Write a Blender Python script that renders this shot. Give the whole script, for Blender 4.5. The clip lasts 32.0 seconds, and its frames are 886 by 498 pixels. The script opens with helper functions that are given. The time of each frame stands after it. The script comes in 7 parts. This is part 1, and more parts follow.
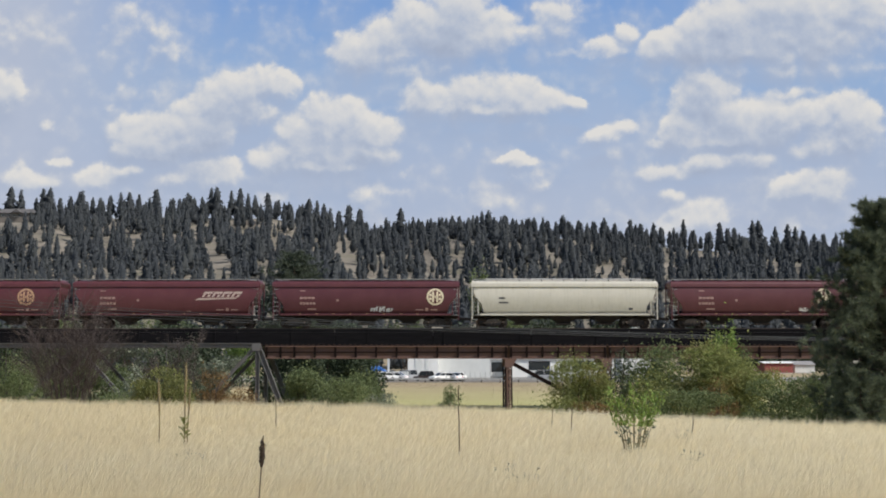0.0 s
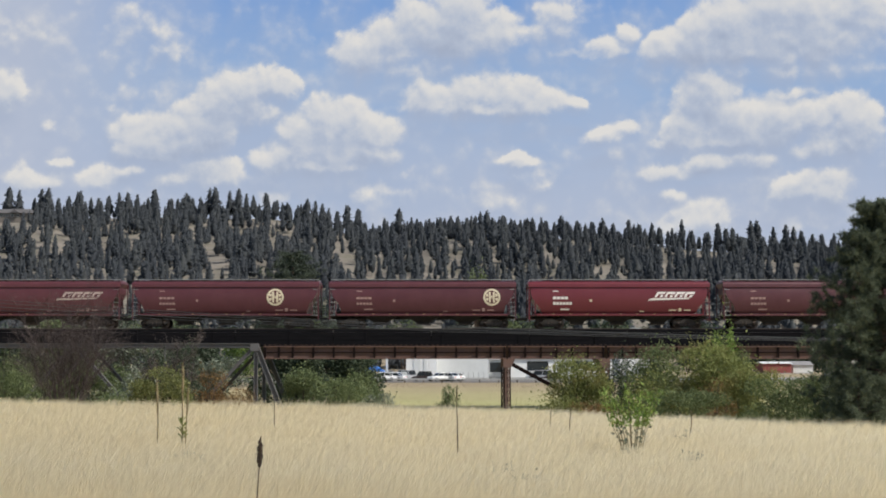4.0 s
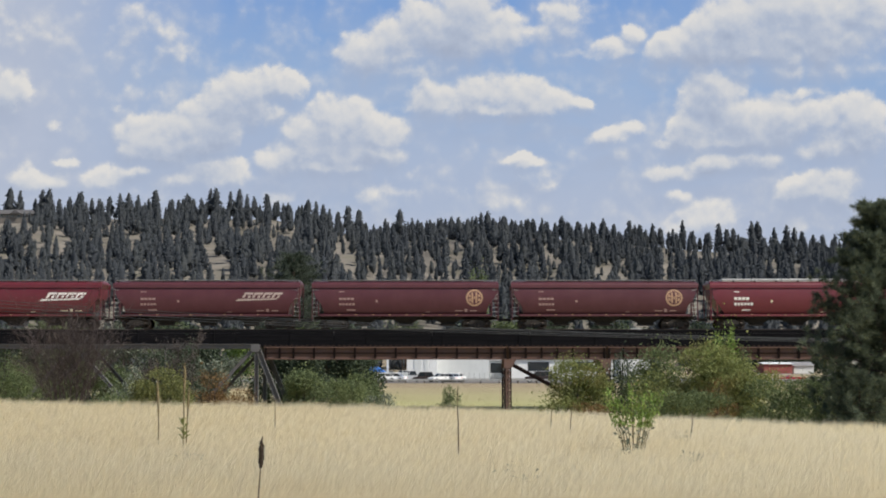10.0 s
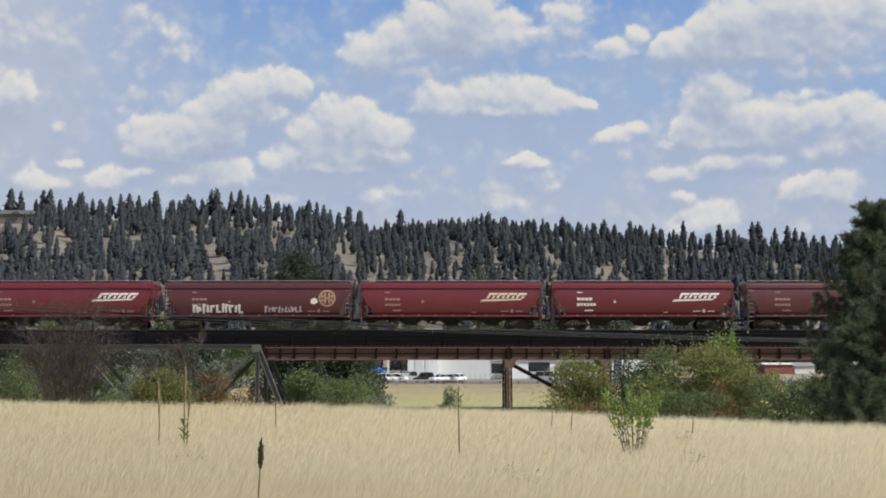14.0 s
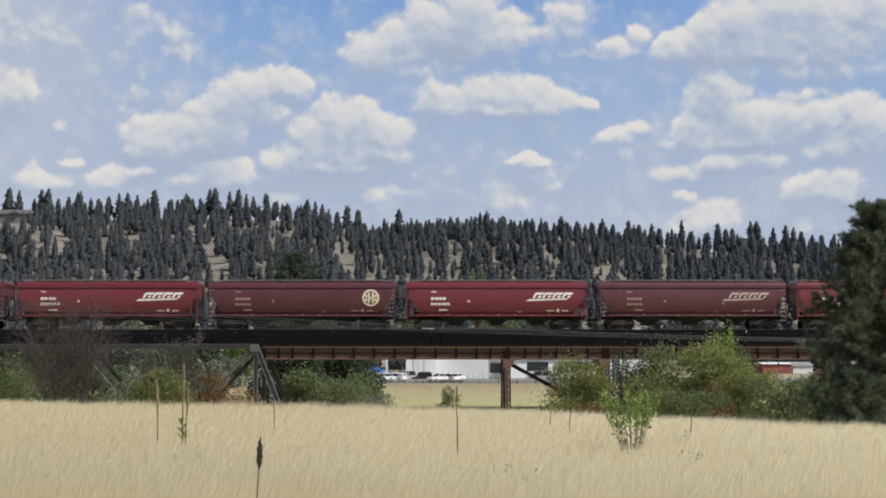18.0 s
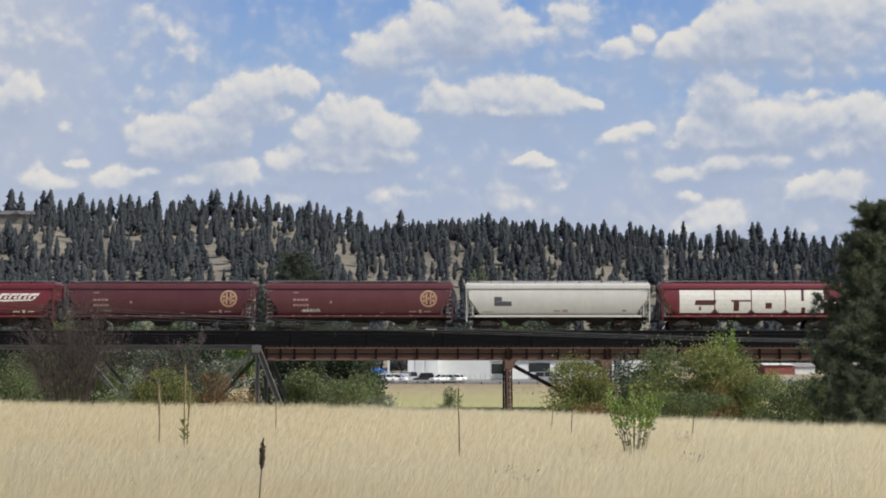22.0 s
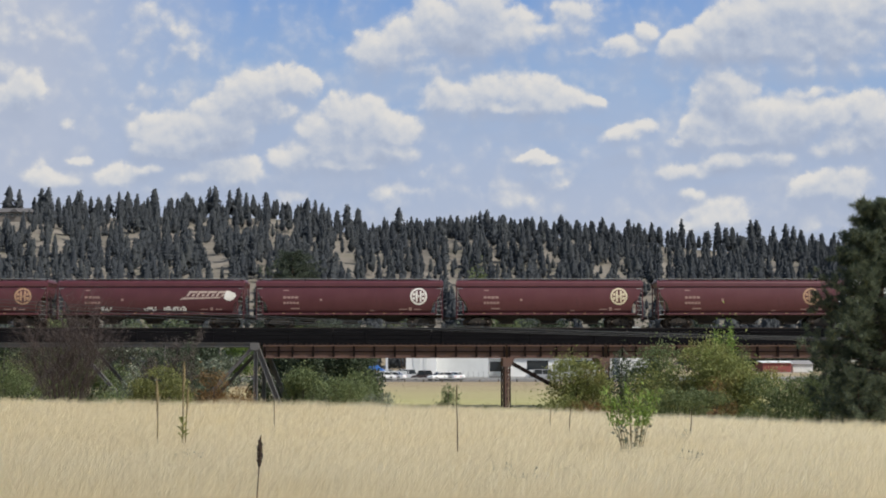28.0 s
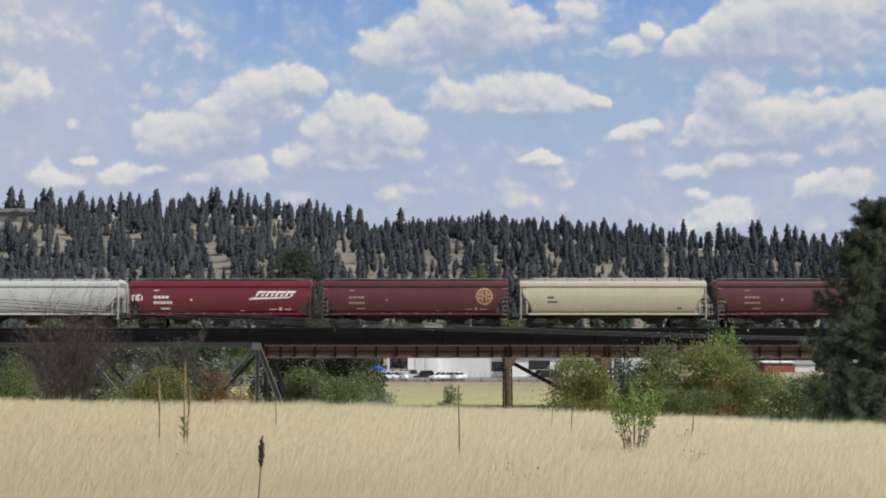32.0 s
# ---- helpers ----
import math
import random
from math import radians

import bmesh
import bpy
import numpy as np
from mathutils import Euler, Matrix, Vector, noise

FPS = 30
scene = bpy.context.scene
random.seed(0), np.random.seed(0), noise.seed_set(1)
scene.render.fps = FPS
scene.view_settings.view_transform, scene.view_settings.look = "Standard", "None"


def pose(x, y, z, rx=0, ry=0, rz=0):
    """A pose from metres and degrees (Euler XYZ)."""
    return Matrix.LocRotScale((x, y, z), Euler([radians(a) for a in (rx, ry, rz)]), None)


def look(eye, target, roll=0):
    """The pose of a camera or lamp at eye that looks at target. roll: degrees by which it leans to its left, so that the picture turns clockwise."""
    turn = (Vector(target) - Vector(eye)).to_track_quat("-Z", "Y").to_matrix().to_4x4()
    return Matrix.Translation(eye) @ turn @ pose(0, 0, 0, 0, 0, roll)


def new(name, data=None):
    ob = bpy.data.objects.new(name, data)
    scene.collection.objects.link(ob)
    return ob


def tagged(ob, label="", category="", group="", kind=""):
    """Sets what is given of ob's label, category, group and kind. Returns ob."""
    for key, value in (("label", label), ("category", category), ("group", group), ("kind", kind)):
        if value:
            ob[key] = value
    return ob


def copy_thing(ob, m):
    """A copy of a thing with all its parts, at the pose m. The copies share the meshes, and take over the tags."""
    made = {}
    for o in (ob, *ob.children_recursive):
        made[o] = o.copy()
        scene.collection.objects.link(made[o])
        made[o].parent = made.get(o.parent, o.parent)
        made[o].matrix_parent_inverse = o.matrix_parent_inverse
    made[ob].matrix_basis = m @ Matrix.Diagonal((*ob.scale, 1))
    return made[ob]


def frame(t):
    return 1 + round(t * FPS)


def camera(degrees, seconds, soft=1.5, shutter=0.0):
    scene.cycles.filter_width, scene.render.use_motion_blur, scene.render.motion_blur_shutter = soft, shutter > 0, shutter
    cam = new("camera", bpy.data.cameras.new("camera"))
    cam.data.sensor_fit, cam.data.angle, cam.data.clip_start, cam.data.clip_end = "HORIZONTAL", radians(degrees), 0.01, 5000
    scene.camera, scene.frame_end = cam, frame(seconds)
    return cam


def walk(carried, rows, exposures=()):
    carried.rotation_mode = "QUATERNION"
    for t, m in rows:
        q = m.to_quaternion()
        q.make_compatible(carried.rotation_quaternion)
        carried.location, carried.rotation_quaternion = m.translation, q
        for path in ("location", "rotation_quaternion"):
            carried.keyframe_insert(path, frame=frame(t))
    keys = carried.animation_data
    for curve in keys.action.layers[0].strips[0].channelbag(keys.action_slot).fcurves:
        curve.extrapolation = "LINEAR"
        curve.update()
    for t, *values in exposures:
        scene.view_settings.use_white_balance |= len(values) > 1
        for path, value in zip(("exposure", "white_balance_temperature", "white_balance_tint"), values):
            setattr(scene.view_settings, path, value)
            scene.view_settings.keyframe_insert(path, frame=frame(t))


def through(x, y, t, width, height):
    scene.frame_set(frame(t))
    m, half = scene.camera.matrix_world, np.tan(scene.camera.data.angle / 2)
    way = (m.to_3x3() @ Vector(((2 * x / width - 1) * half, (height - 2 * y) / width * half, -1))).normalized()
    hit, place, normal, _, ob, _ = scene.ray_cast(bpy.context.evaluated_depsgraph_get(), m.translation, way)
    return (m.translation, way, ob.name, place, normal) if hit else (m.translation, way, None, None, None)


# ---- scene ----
# ---- camera: held by hand on one spot beside a field of dry grass ----
EYE = (0.0, 0.0, 2.3)
LEAN = 95.28
cam = camera(40.0, 32.0, soft=1.9)
# seconds, turn to the left and tilt upwards in degrees
SWAY = [(0, 0.041, -0.041), (0.5, 0.000, -0.041), (1, 0.000, -0.041), (1.5, -0.041, -0.041), (2, -0.081, -0.021), (2.5, -0.067, -0.014), (3, -0.041, 0.000), (3.5, -0.041, -0.035), (5.5, 0.000, 0.000), (6, -0.041, 0.000), (6.5, 0.041, 0.000), (7, 0.000, 0.000), (7.5, 0.014, 0.000), (8, 0.000, 0.000), (8.5, -0.041, 0.000), (9, 0.000, 0.000), (9.5, 0.041, 0.000), (10, 0.000, 0.000), (10.5, 0.000, 0.000), (11, 0.000, 0.007), (11.5, -0.081, 0.000), (12, -0.081, 0.000), (12.5, -0.041, 0.000), (13, 0.000, 0.035), (13.5, -0.041, 0.000), (14, 0.034, 0.021), (14.5, 0.041, 0.041), (16.5, 0.000, 0.041), (17, 0.027, 0.041), (17.5, 0.034, 0.035), (18, -0.041, 0.000), (18.5, -0.041, 0.041)]
SWAY_LATE = [(19, -0.013, 0.020), (19.5, -0.041, 0.055), (20, 0.041, 0.007), (20.5, 0.041, -0.007), (21, 0.000, 0.041), (21.5, 0.000, 0.041), (22, 0.041, 0.041), (22.5, 0.041, 0.041), (23, 0.081, 0.000), (23.5, 0.081, 0.068), (24, 0.041, 0.035), (24.5, 0.041, 0.041), (25, 0.041, 0.000), (25.5, 0.081, -0.007), (27.5, -0.041, -0.034), (28, -0.041, -0.068), (28.5, -0.041, -0.034), (29, 0.041, 0.007), (29.5, 0.081, -0.034), (30, 0.156, -0.034), (30.5, 0.122, -0.074), (31, 0.041, -0.081), (31.5, 0.041, -0.068), (32, 0.041, -0.068)]
walk(cam, [(t, pose(*EYE, LEAN + up, 0, turn)) for t, turn, up in SWAY + SWAY_LATE])

# ---- light: high sun from the right, a blue sky with cumulus ----
SUN_TO = Vector((0.78, -0.42, 0.92)).normalized()
world = bpy.data.worlds.new("sky")
scene.world = world
world.use_nodes = True
wn = world.node_tree.nodes
wsky = wn.new("ShaderNodeTexSky")
wsky.sky_type = 'NISHITA'
wsky.sun_disc = False
wsky.sun_elevation = math.asin(SUN_TO.z)
wsky.sun_rotation = math.atan2(SUN_TO.x, SUN_TO.y)
wsky.air_density, wsky.dust_density, wsky.ozone_density = 1.0, 1.2, 1.0
world.node_tree.links.new(wsky.outputs[0], wn["Background"].inputs[0])
wn["Background"].inputs[1].default_value = 0.125
sun = new("sun", bpy.data.lights.new("sun", 'SUN'))
sun.data.energy = 5.2
sun.data.angle = radians(0.6)
sun.data.color = (1.0, 0.95, 0.87)
sun.matrix_world = look(SUN_TO * 300, (0, 0, 0))
scene.view_settings.exposure = 0.0


# ---- material helpers ----
class Mat:
    """A node material under construction."""

    def __init__(self, name, rough=0.8, metal=0.0, spec=0.3):
        self.m = bpy.data.materials.new(name)
        self.m.use_nodes = True
        self.nt = self.m.node_tree
        self.bsdf = self.nt.nodes["Principled BSDF"]
        self.bsdf.inputs["Roughness"].default_value = rough
        self.bsdf.inputs["Metallic"].default_value = metal
        self.bsdf.inputs["Specular IOR Level"].default_value = spec
        self.co = None

    def n(self, kind, **inputs):
        node = self.nt.nodes.new(kind)
        for k, v in inputs.items():
            node.inputs[k].default_value = v
        return node

    def link(self, a, b):
        self.nt.links.new(a, b)

    def coords(self):
        if self.co is None:
            self.co = self.n("ShaderNodeTexCoord").outputs["Object"]
        return self.co

    def noise(self, scale, detail=4.0, rough=0.6, stretch=None):
        tex = self.n("ShaderNodeTexNoise")
        tex.inputs["Scale"].default_value = scale
        tex.inputs["Detail"].default_value = detail
        tex.inputs["Roughness"].default_value = rough
        src = self.coords()
        if stretch:
            mp = self.n("ShaderNodeMapping")
            mp.inputs["Scale"].default_value = stretch
            self.link(src, mp.inputs[0])
            src = mp.outputs[0]
        self.link(src, tex.inputs["Vector"])
        return tex.outputs["Fac"]

    def ramp(self, fac, stops):
        r = self.n("ShaderNodeValToRGB")
        els = r.color_ramp.elements
        while len(els) < len(stops):
            els.new(0.5)
        for e, (p, c) in zip(els, stops):
            e.position = p
            e.color = (*c, 1.0)
        self.link(fac, r.inputs[0])
        return r.outputs[0]

    def mix(self, fac, a, b, mode='MIX'):
        x = self.n("ShaderNodeMix")
        x.data_type = 'RGBA'
        x.blend_type = mode
        for sock, val in ((x.inputs[0], fac), (x.inputs[6], a), (x.inputs[7], b)):
            if isinstance(val, (int, float)):
                sock.default_value = val
            elif isinstance(val, tuple):
                sock.default_value = (*val, 1.0)
            else:
                self.link(val, sock)
        return x.outputs[2]

    def math(self, op, a, b=0.0, clamp=False):
        x = self.n("ShaderNodeMath")
        x.operation = op
        x.use_clamp = clamp
        for i, val in enumerate((a, b)):
            if isinstance(val, (int, float)):
                x.inputs[i].default_value = val
            else:
                self.link(val, x.inputs[i])
        return x.outputs[0]

    def color(self, out):
        if isinstance(out, tuple):
            self.bsdf.inputs["Base Color"].default_value = (*out, 1.0)
        else:
            self.link(out, self.bsdf.inputs["Base Color"])
        return self

    def bump(self, height, strength=0.4, dist=0.02):
        b = self.n("ShaderNodeBump")
        b.inputs["Strength"].default_value = strength
        b.inputs["Distance"].default_value = dist
        self.link(height, b.inputs["Height"])
        self.link(b.outputs[0], self.bsdf.inputs["Normal"])
        return self

    def rand(self, island=False):
        if island:
            return self.n("ShaderNodeNewGeometry").outputs["Random Per Island"]
        return self.n("ShaderNodeObjectInfo").outputs["Random"]


def mottled(name, dark, light, scale=2.0, fine=20.0, rough=0.85, metal=0.0, spec=0.3, bump=0.3, stretch=None):
    k = Mat(name, rough, metal, spec)
    a = k.noise(scale, 5, 0.65, stretch)
    b = k.noise(fine, 3, 0.6, stretch)
    base = k.ramp(a, [(0.3, dark), (0.7, light)])
    out = k.mix(0.35, base, k.ramp(b, [(0.3, dark), (0.7, light)]))
    k.color(out)
    k.bump(b, bump, 0.01)
    return k.m


def leafy(name, dark, mid, light, accent=None, rough=0.65, through=0.4):
    """Foliage whose leaves differ one from the next, with light coming through."""
    k = Mat(name, rough, 0.0, 0.25)
    isl = k.rand(True)
    col = k.ramp(isl, [(0.0, dark), (0.5, mid), (1.0, light)])
    big = k.noise(0.9, 2, 0.5)
    col = k.mix(k.math('MULTIPLY', big, 0.4), col, tuple(c * 0.7 for c in mid))
    if accent:
        patch = k.math('MULTIPLY', k.math('SUBTRACT', k.noise(0.75, 3, 0.6), 0.53, True), 6.0, True)
        col = k.mix(k.math('MULTIPLY', patch, k.math('ADD', k.math('MULTIPLY', isl, 0.6), 0.25)), col, accent)
    k.color(col)
    tr = k.n("ShaderNodeBsdfTranslucent")
    k.link(col, tr.inputs[0])
    mx = k.n("ShaderNodeMixShader")
    mx.inputs[0].default_value = through
    k.link(k.bsdf.outputs[0], mx.inputs[1])
    k.link(tr.outputs[0], mx.inputs[2])
    k.link(mx.outputs[0], k.nt.nodes["Material Output"].inputs[0])
    return k.m


# ---- mesh helpers ----
class Geo:
    """Collects vertices and faces of one mesh."""

    def __init__(self):
        self.v, self.f = [], []

    def add(self, verts, faces):
        o = len(self.v)
        self.v += [tuple(p) for p in verts]
        self.f += [tuple(i + o for i in face) for face in faces]
        return self

    def box(self, x0, x1, y0, y1, z0, z1, b=0.0):
        """A box; b chamfers the edges."""
        if b <= 0:
            vs = [(x, y, z) for z in (z0, z1) for y in (y0, y1) for x in (x0, x1)]
            return self.add(vs, [(0, 2, 3, 1), (4, 5, 7, 6), (0, 1, 5, 4), (2, 6, 7, 3), (0, 4, 6, 2), (1, 3, 7, 5)])
        def ring(z, i):
            return [(x0 + i, y0 + b + 0 * i, z), (x0 + b, y0 + i, z), (x1 - b, y0 + i, z), (x1 - i, y0 + b, z),
                    (x1 - i, y1 - b, z), (x1 - b, y1 - i, z), (x0 + b, y1 - i, z), (x0 + i, y1 - b, z)]
        rings = [ring(z0, b * 0.7), ring(z0 + b, 0), ring(z1 - b, 0), ring(z1, b * 0.7)]
        return self.loft(rings)

    def loft(self, rings, caps=True, closed=True):
        n = len(rings[0])
        vs = [p for r in rings for p in r]
        fs = []
        for k in range(len(rings) - 1):
            for i in range(n if closed else n - 1):
                j = (i + 1) % n
                fs.append((k * n + i, k * n + j, (k + 1) * n + j, (k + 1) * n + i))
        if caps:
            fs.append(tuple(reversed(range(n))))
            fs.append(tuple((len(rings) - 1) * n + i for i in range(n)))
        return self.add(vs, fs)

    def tube(self, pts, radii, n=8, caps=True):
        pts = [Vector(p) for p in pts]
        if isinstance(radii, (int, float)):
            radii = [radii] * len(pts)
        rings = []
        for i, p in enumerate(pts):
            d = (pts[min(i + 1, len(pts) - 1)] - pts[max(i - 1, 0)]).normalized()
            a = d.cross(Vector((0, 0, 1)))
            if a.length < 1e-3:
                a = d.cross(Vector((0, 1, 0)))
            a.normalize()
            c = a.cross(d)
            rings.append([p + (a * math.cos(w) + c * math.sin(w)) * radii[i]
                          for w in (2 * math.pi * k / n for k in range(n))])
        return self.loft(rings, caps)

    def beam(self, p0, p1, w, h, up=(0, 1, 0)):
        """A rectangular bar from p0 to p1; w across, h along up."""
        p0, p1 = Vector(p0), Vector(p1)
        d = (p1 - p0).normalized()
        u = Vector(up)
        u = (u - d * u.dot(d)).normalized()
        s = d.cross(u)
        rings = [[p + s * (a * w / 2) + u * (c * h / 2) for a, c in ((-1, -1), (1, -1), (1, 1), (-1, 1))] for p in (p0, p1)]
        return self.loft(rings)

    def plate(self, p0, p1, flange, web, up=(0, 1, 0)):
        """An I-section between two points: two flanges and a web."""
        p0, p1 = Vector(p0), Vector(p1)
        d = (p1 - p0).normalized()
        u = Vector(up)
        u = (u - d * u.dot(d)).normalized()
        s = d.cross(u)
        self.beam(p0 + s * web / 2, p1 + s * web / 2, 0.05, flange, up)
        self.beam(p0 - s * web / 2, p1 - s * web / 2, 0.05, flange, up)
        return self.beam(p0, p1, web, 0.06, up)

    def mesh(self, name, smooth=False):
        me = bpy.data.meshes.new(name)
        me.from_pydata(self.v, [], self.f)
        if smooth:
            me.polygons.foreach_set("use_smooth", [True] * len(me.polygons))
        me.update()
        return me


def part(name, geo, material, parent=None, label="", at=None, smooth=False):
    me = geo if isinstance(geo, bpy.types.Mesh) else geo.mesh(name, smooth)
    if not me.materials:
        me.materials.append(material)
    ob = new(name, me)
    if parent:
        ob.parent = parent
    if at is not None:
        ob.matrix_basis = at
    if label:
        ob["label"] = label
    return ob


def thing(name, at, label, category, group="", kind=""):
    ob = new(name)
    ob.empty_display_size = 0.3
    ob.matrix_basis = at
    return tagged(ob, label, category, group, kind)


def fast_mesh(name, verts, faces):
    """A mesh from arrays: verts (n, 3), faces (m, 3 or 4)."""
    verts = np.asarray(verts, dtype=np.float32)
    faces = np.asarray(faces, dtype=np.int32)
    m, k = faces.shape
    me = bpy.data.meshes.new(name)
    me.vertices.add(len(verts))
    me.vertices.foreach_set("co", verts.ravel())
    me.loops.add(m * k)
    me.loops.foreach_set("vertex_index", faces.ravel())
    me.polygons.add(m)
    me.polygons.foreach_set("loop_start", np.arange(0, m * k, k, dtype=np.int32))
    me.update(calc_edges=True)
    return me


def leaf_quads(centers, size, rng, aspect=0.55, outward=None):
    """One small bent diamond for each centre, turned at random."""
    n = len(centers)
    d = rng.normal(size=(n, 3))
    if outward is not None:
        d = d * 0.8 + outward
    d /= np.linalg.norm(d, axis=1)[:, None] + 1e-6
    r = rng.normal(size=(n, 3))
    s = np.cross(d, r)
    s /= np.linalg.norm(s, axis=1)[:, None] + 1e-6
    size = np.broadcast_to(np.asarray(size), (n,)) * rng.uniform(0.6, 1.3, n)
    L = d * size[:, None]
    W = s * (size * aspect)[:, None] * 0.5
    v = np.stack([centers, centers + L * 0.5 + W, centers + L, centers + L * 0.5 - W], axis=1).reshape(-1, 3)
    f = np.arange(n * 4).reshape(n, 4)
    return v, f


# ---- ground levels ----
def edge_of_field(x, y_hint=40.0):
    """How far the dry-grass field reaches, along each line of sight."""
    a = x / np.maximum(y_hint, 1.0)
    return np.interp(a, [-0.36, -0.07, 0.05, 0.18, 0.33], [53.0, 45.5, 42.5, 39.0, 35.5])


RIDGE_X = [-478.1, -345.8, -213.5, -134.1, -98.8, -54.7, -10.6, 37.9, 95.3, 139.4, 205.5, 307.0, 345.8, 492.2]
RIDGE_Z = [111.91, 112.8, 114.59, 113.69, 107.44, 97.19, 99.42, 100.31, 97.63, 94.07, 88.29, 83.4, 82.51, 81.62]


def ridge_level(x, y):
    return np.interp(x * 950.0 / np.maximum(y, 300.0), RIDGE_X, RIDGE_Z)


def smooth(t):
    t = np.clip(t, 0, 1)
    return t * t * (3 - 2 * t)


def ground_z(x, y):
    x, y = np.asarray(x, float), np.asarray(y, float)
    e = edge_of_field(x, np.maximum(y, 1.0))
    low = -2.1 - 4.2 * smooth((-14.0 - x) / 10.0) * smooth((x + 75.0) / 20.0)
    z = low * smooth((y - e - 1.0) / 26.0)
    back = -1.2 - low
    z = z + back * smooth((y - 124.0) / 45.0) * (y > 100)
    climb = np.clip((y - 430.0) / 520.0, 0, 1)
    top = ridge_level(x, y)
    rough = 5.0 * np.sin(x * 0.021 + 1.3) * np.sin(y * 0.017) + 2.0 * np.sin(x * 0.06 + y * 0.03)
    hill = (top + 1.2) * climb ** 1.05 + rough * smooth(climb * 4) * smooth((1 - climb) * 5)
    hill = np.where(y > 950, top + 1.2 - (y - 950) * 0.05, hill)
    return z + np.where(y > 430, hill, 0.0)


# ---- materials ----
def meadow_bands(k):
    """Strips of the meadow, mown and unmown by turns: brown, yellow-green, straw."""
    pos = k.n("ShaderNodeSeparateXYZ")
    k.link(k.coords(), pos.inputs[0])
    wobble = k.math('MULTIPLY', k.noise(1.0, 5, 0.65, (0.02, 0.09, 0.09)), 0.45)
    along = k.math('ADD', k.math('MULTIPLY', k.math('SUBTRACT', pos.outputs[1], 92.0), 0.0095), wobble)
    return k.ramp(along, [(0.15, (0.28, 0.225, 0.135)), (0.32, (0.25, 0.245, 0.115)), (0.52, (0.345, 0.335, 0.160)), (0.72, (0.33, 0.300, 0.165)), (0.95, (0.30, 0.245, 0.160))])


def ground_material():
    k = Mat("dry_ground", 0.95, 0, 0.1)
    pos = k.n("ShaderNodeSeparateXYZ")
    k.link(k.coords(), pos.inputs[0])
    a = k.noise(0.25, 6, 0.7)
    b = k.noise(3.0, 4, 0.7)
    straw = k.mix(b, (0.52, 0.43, 0.26), (0.66, 0.56, 0.36))
    meadow = meadow_bands(k)
    meadow = k.mix(k.math('MULTIPLY', b, 0.3), meadow, (0.25, 0.20, 0.11))
    soil = k.ramp(k.noise(0.03, 6, 0.7), [(0.35, (0.125, 0.120, 0.092)), (0.5, (0.180, 0.163, 0.138)), (0.68, (0.235, 0.212, 0.182))])
    soil = k.mix(k.math('MULTIPLY', a, 0.5), soil, (0.17, 0.150, 0.115))
    far = k.math('MULTIPLY', k.math('SUBTRACT', pos.outputs[1], 60.0), 0.03, True)
    hill = k.math('MULTIPLY', k.math('SUBTRACT', pos.outputs[1], 400.0), 0.01, True)
    col = k.mix(hill, k.mix(far, straw, meadow), soil)
    k.color(col)
    k.bump(b, 0.6, 0.05)
    return k.m


def meadow_material():
    k = Mat("meadow_blades", 0.8, 0, 0.15)
    col = meadow_bands(k)
    col = k.mix(k.math('MULTIPLY', k.rand(True), 0.25), col, (0.38, 0.34, 0.21))
    k.color(col)
    tr = k.n("ShaderNodeBsdfTranslucent")
    k.link(col, tr.inputs[0])
    mx = k.n("ShaderNodeMixShader")
    mx.inputs[0].default_value = 0.5
    k.link(k.bsdf.outputs[0], mx.inputs[1])
    k.link(tr.outputs[0], mx.inputs[2])
    k.link(mx.outputs[0], k.nt.nodes["Material Output"].inputs[0])
    return k.m


def car_paint(name, dark, light, streak, rough=0.42, fade=0.35):
    """Weathered enamel on steel: uneven fading, fine vertical streaks and rust specks."""
    k = Mat(name, rough, 0.0, 0.4)
    base = k.ramp(k.rand(), [(0.0, dark), (1.0, light)])
    blotch = k.noise(0.7, 5, 0.65)
    run = k.noise(1.0, 6, 0.7, (5.0, 5.0, 0.35))
    col = k.mix(k.math('MULTIPLY', k.math('SUBTRACT', blotch, 0.35, True), fade * 2), base, tuple(min(1, c * 1.35 + 0.02) for c in light))
    col = k.mix(k.math('MULTIPLY', k.math('SUBTRACT', run, 0.52, True), 2.4, True), col, streak)
    speck = k.noise(14, 3, 0.7)
    col = k.mix(k.math('MULTIPLY', k.math('SUBTRACT', speck, 0.66, True), 4, True), col, (0.10, 0.05, 0.035))
    k.color(col)
    rg = k.math('ADD', k.math('MULTIPLY', blotch, 0.3), rough - 0.12)
    k.link(rg, k.bsdf.inputs["Roughness"])
    k.bump(k.noise(2.2, 2, 0.5), 0.12, 0.02)
    return k.m


def rusty(name, plate, rust, amount=0.5, rough=0.8, spec=0.25):
    k = Mat(name, rough, 0.0, spec)
    a = k.noise(1.6, 6, 0.7)
    b = k.noise(18, 4, 0.7)
    run = k.noise(1.0, 5, 0.7, (6, 6, 0.5))
    f = k.math('MULTIPLY', k.math('SUBTRACT', k.math('ADD', a, run), 1.05 - amount * 0.4), 3.0, True)
    col = k.mix(f, plate, rust)
    col = k.mix(k.math('MULTIPLY', b, 0.4), col, tuple(c * 0.5 for c in rust))
    k.color(col)
    k.bump(b, 0.3, 0.01)
    return k.m


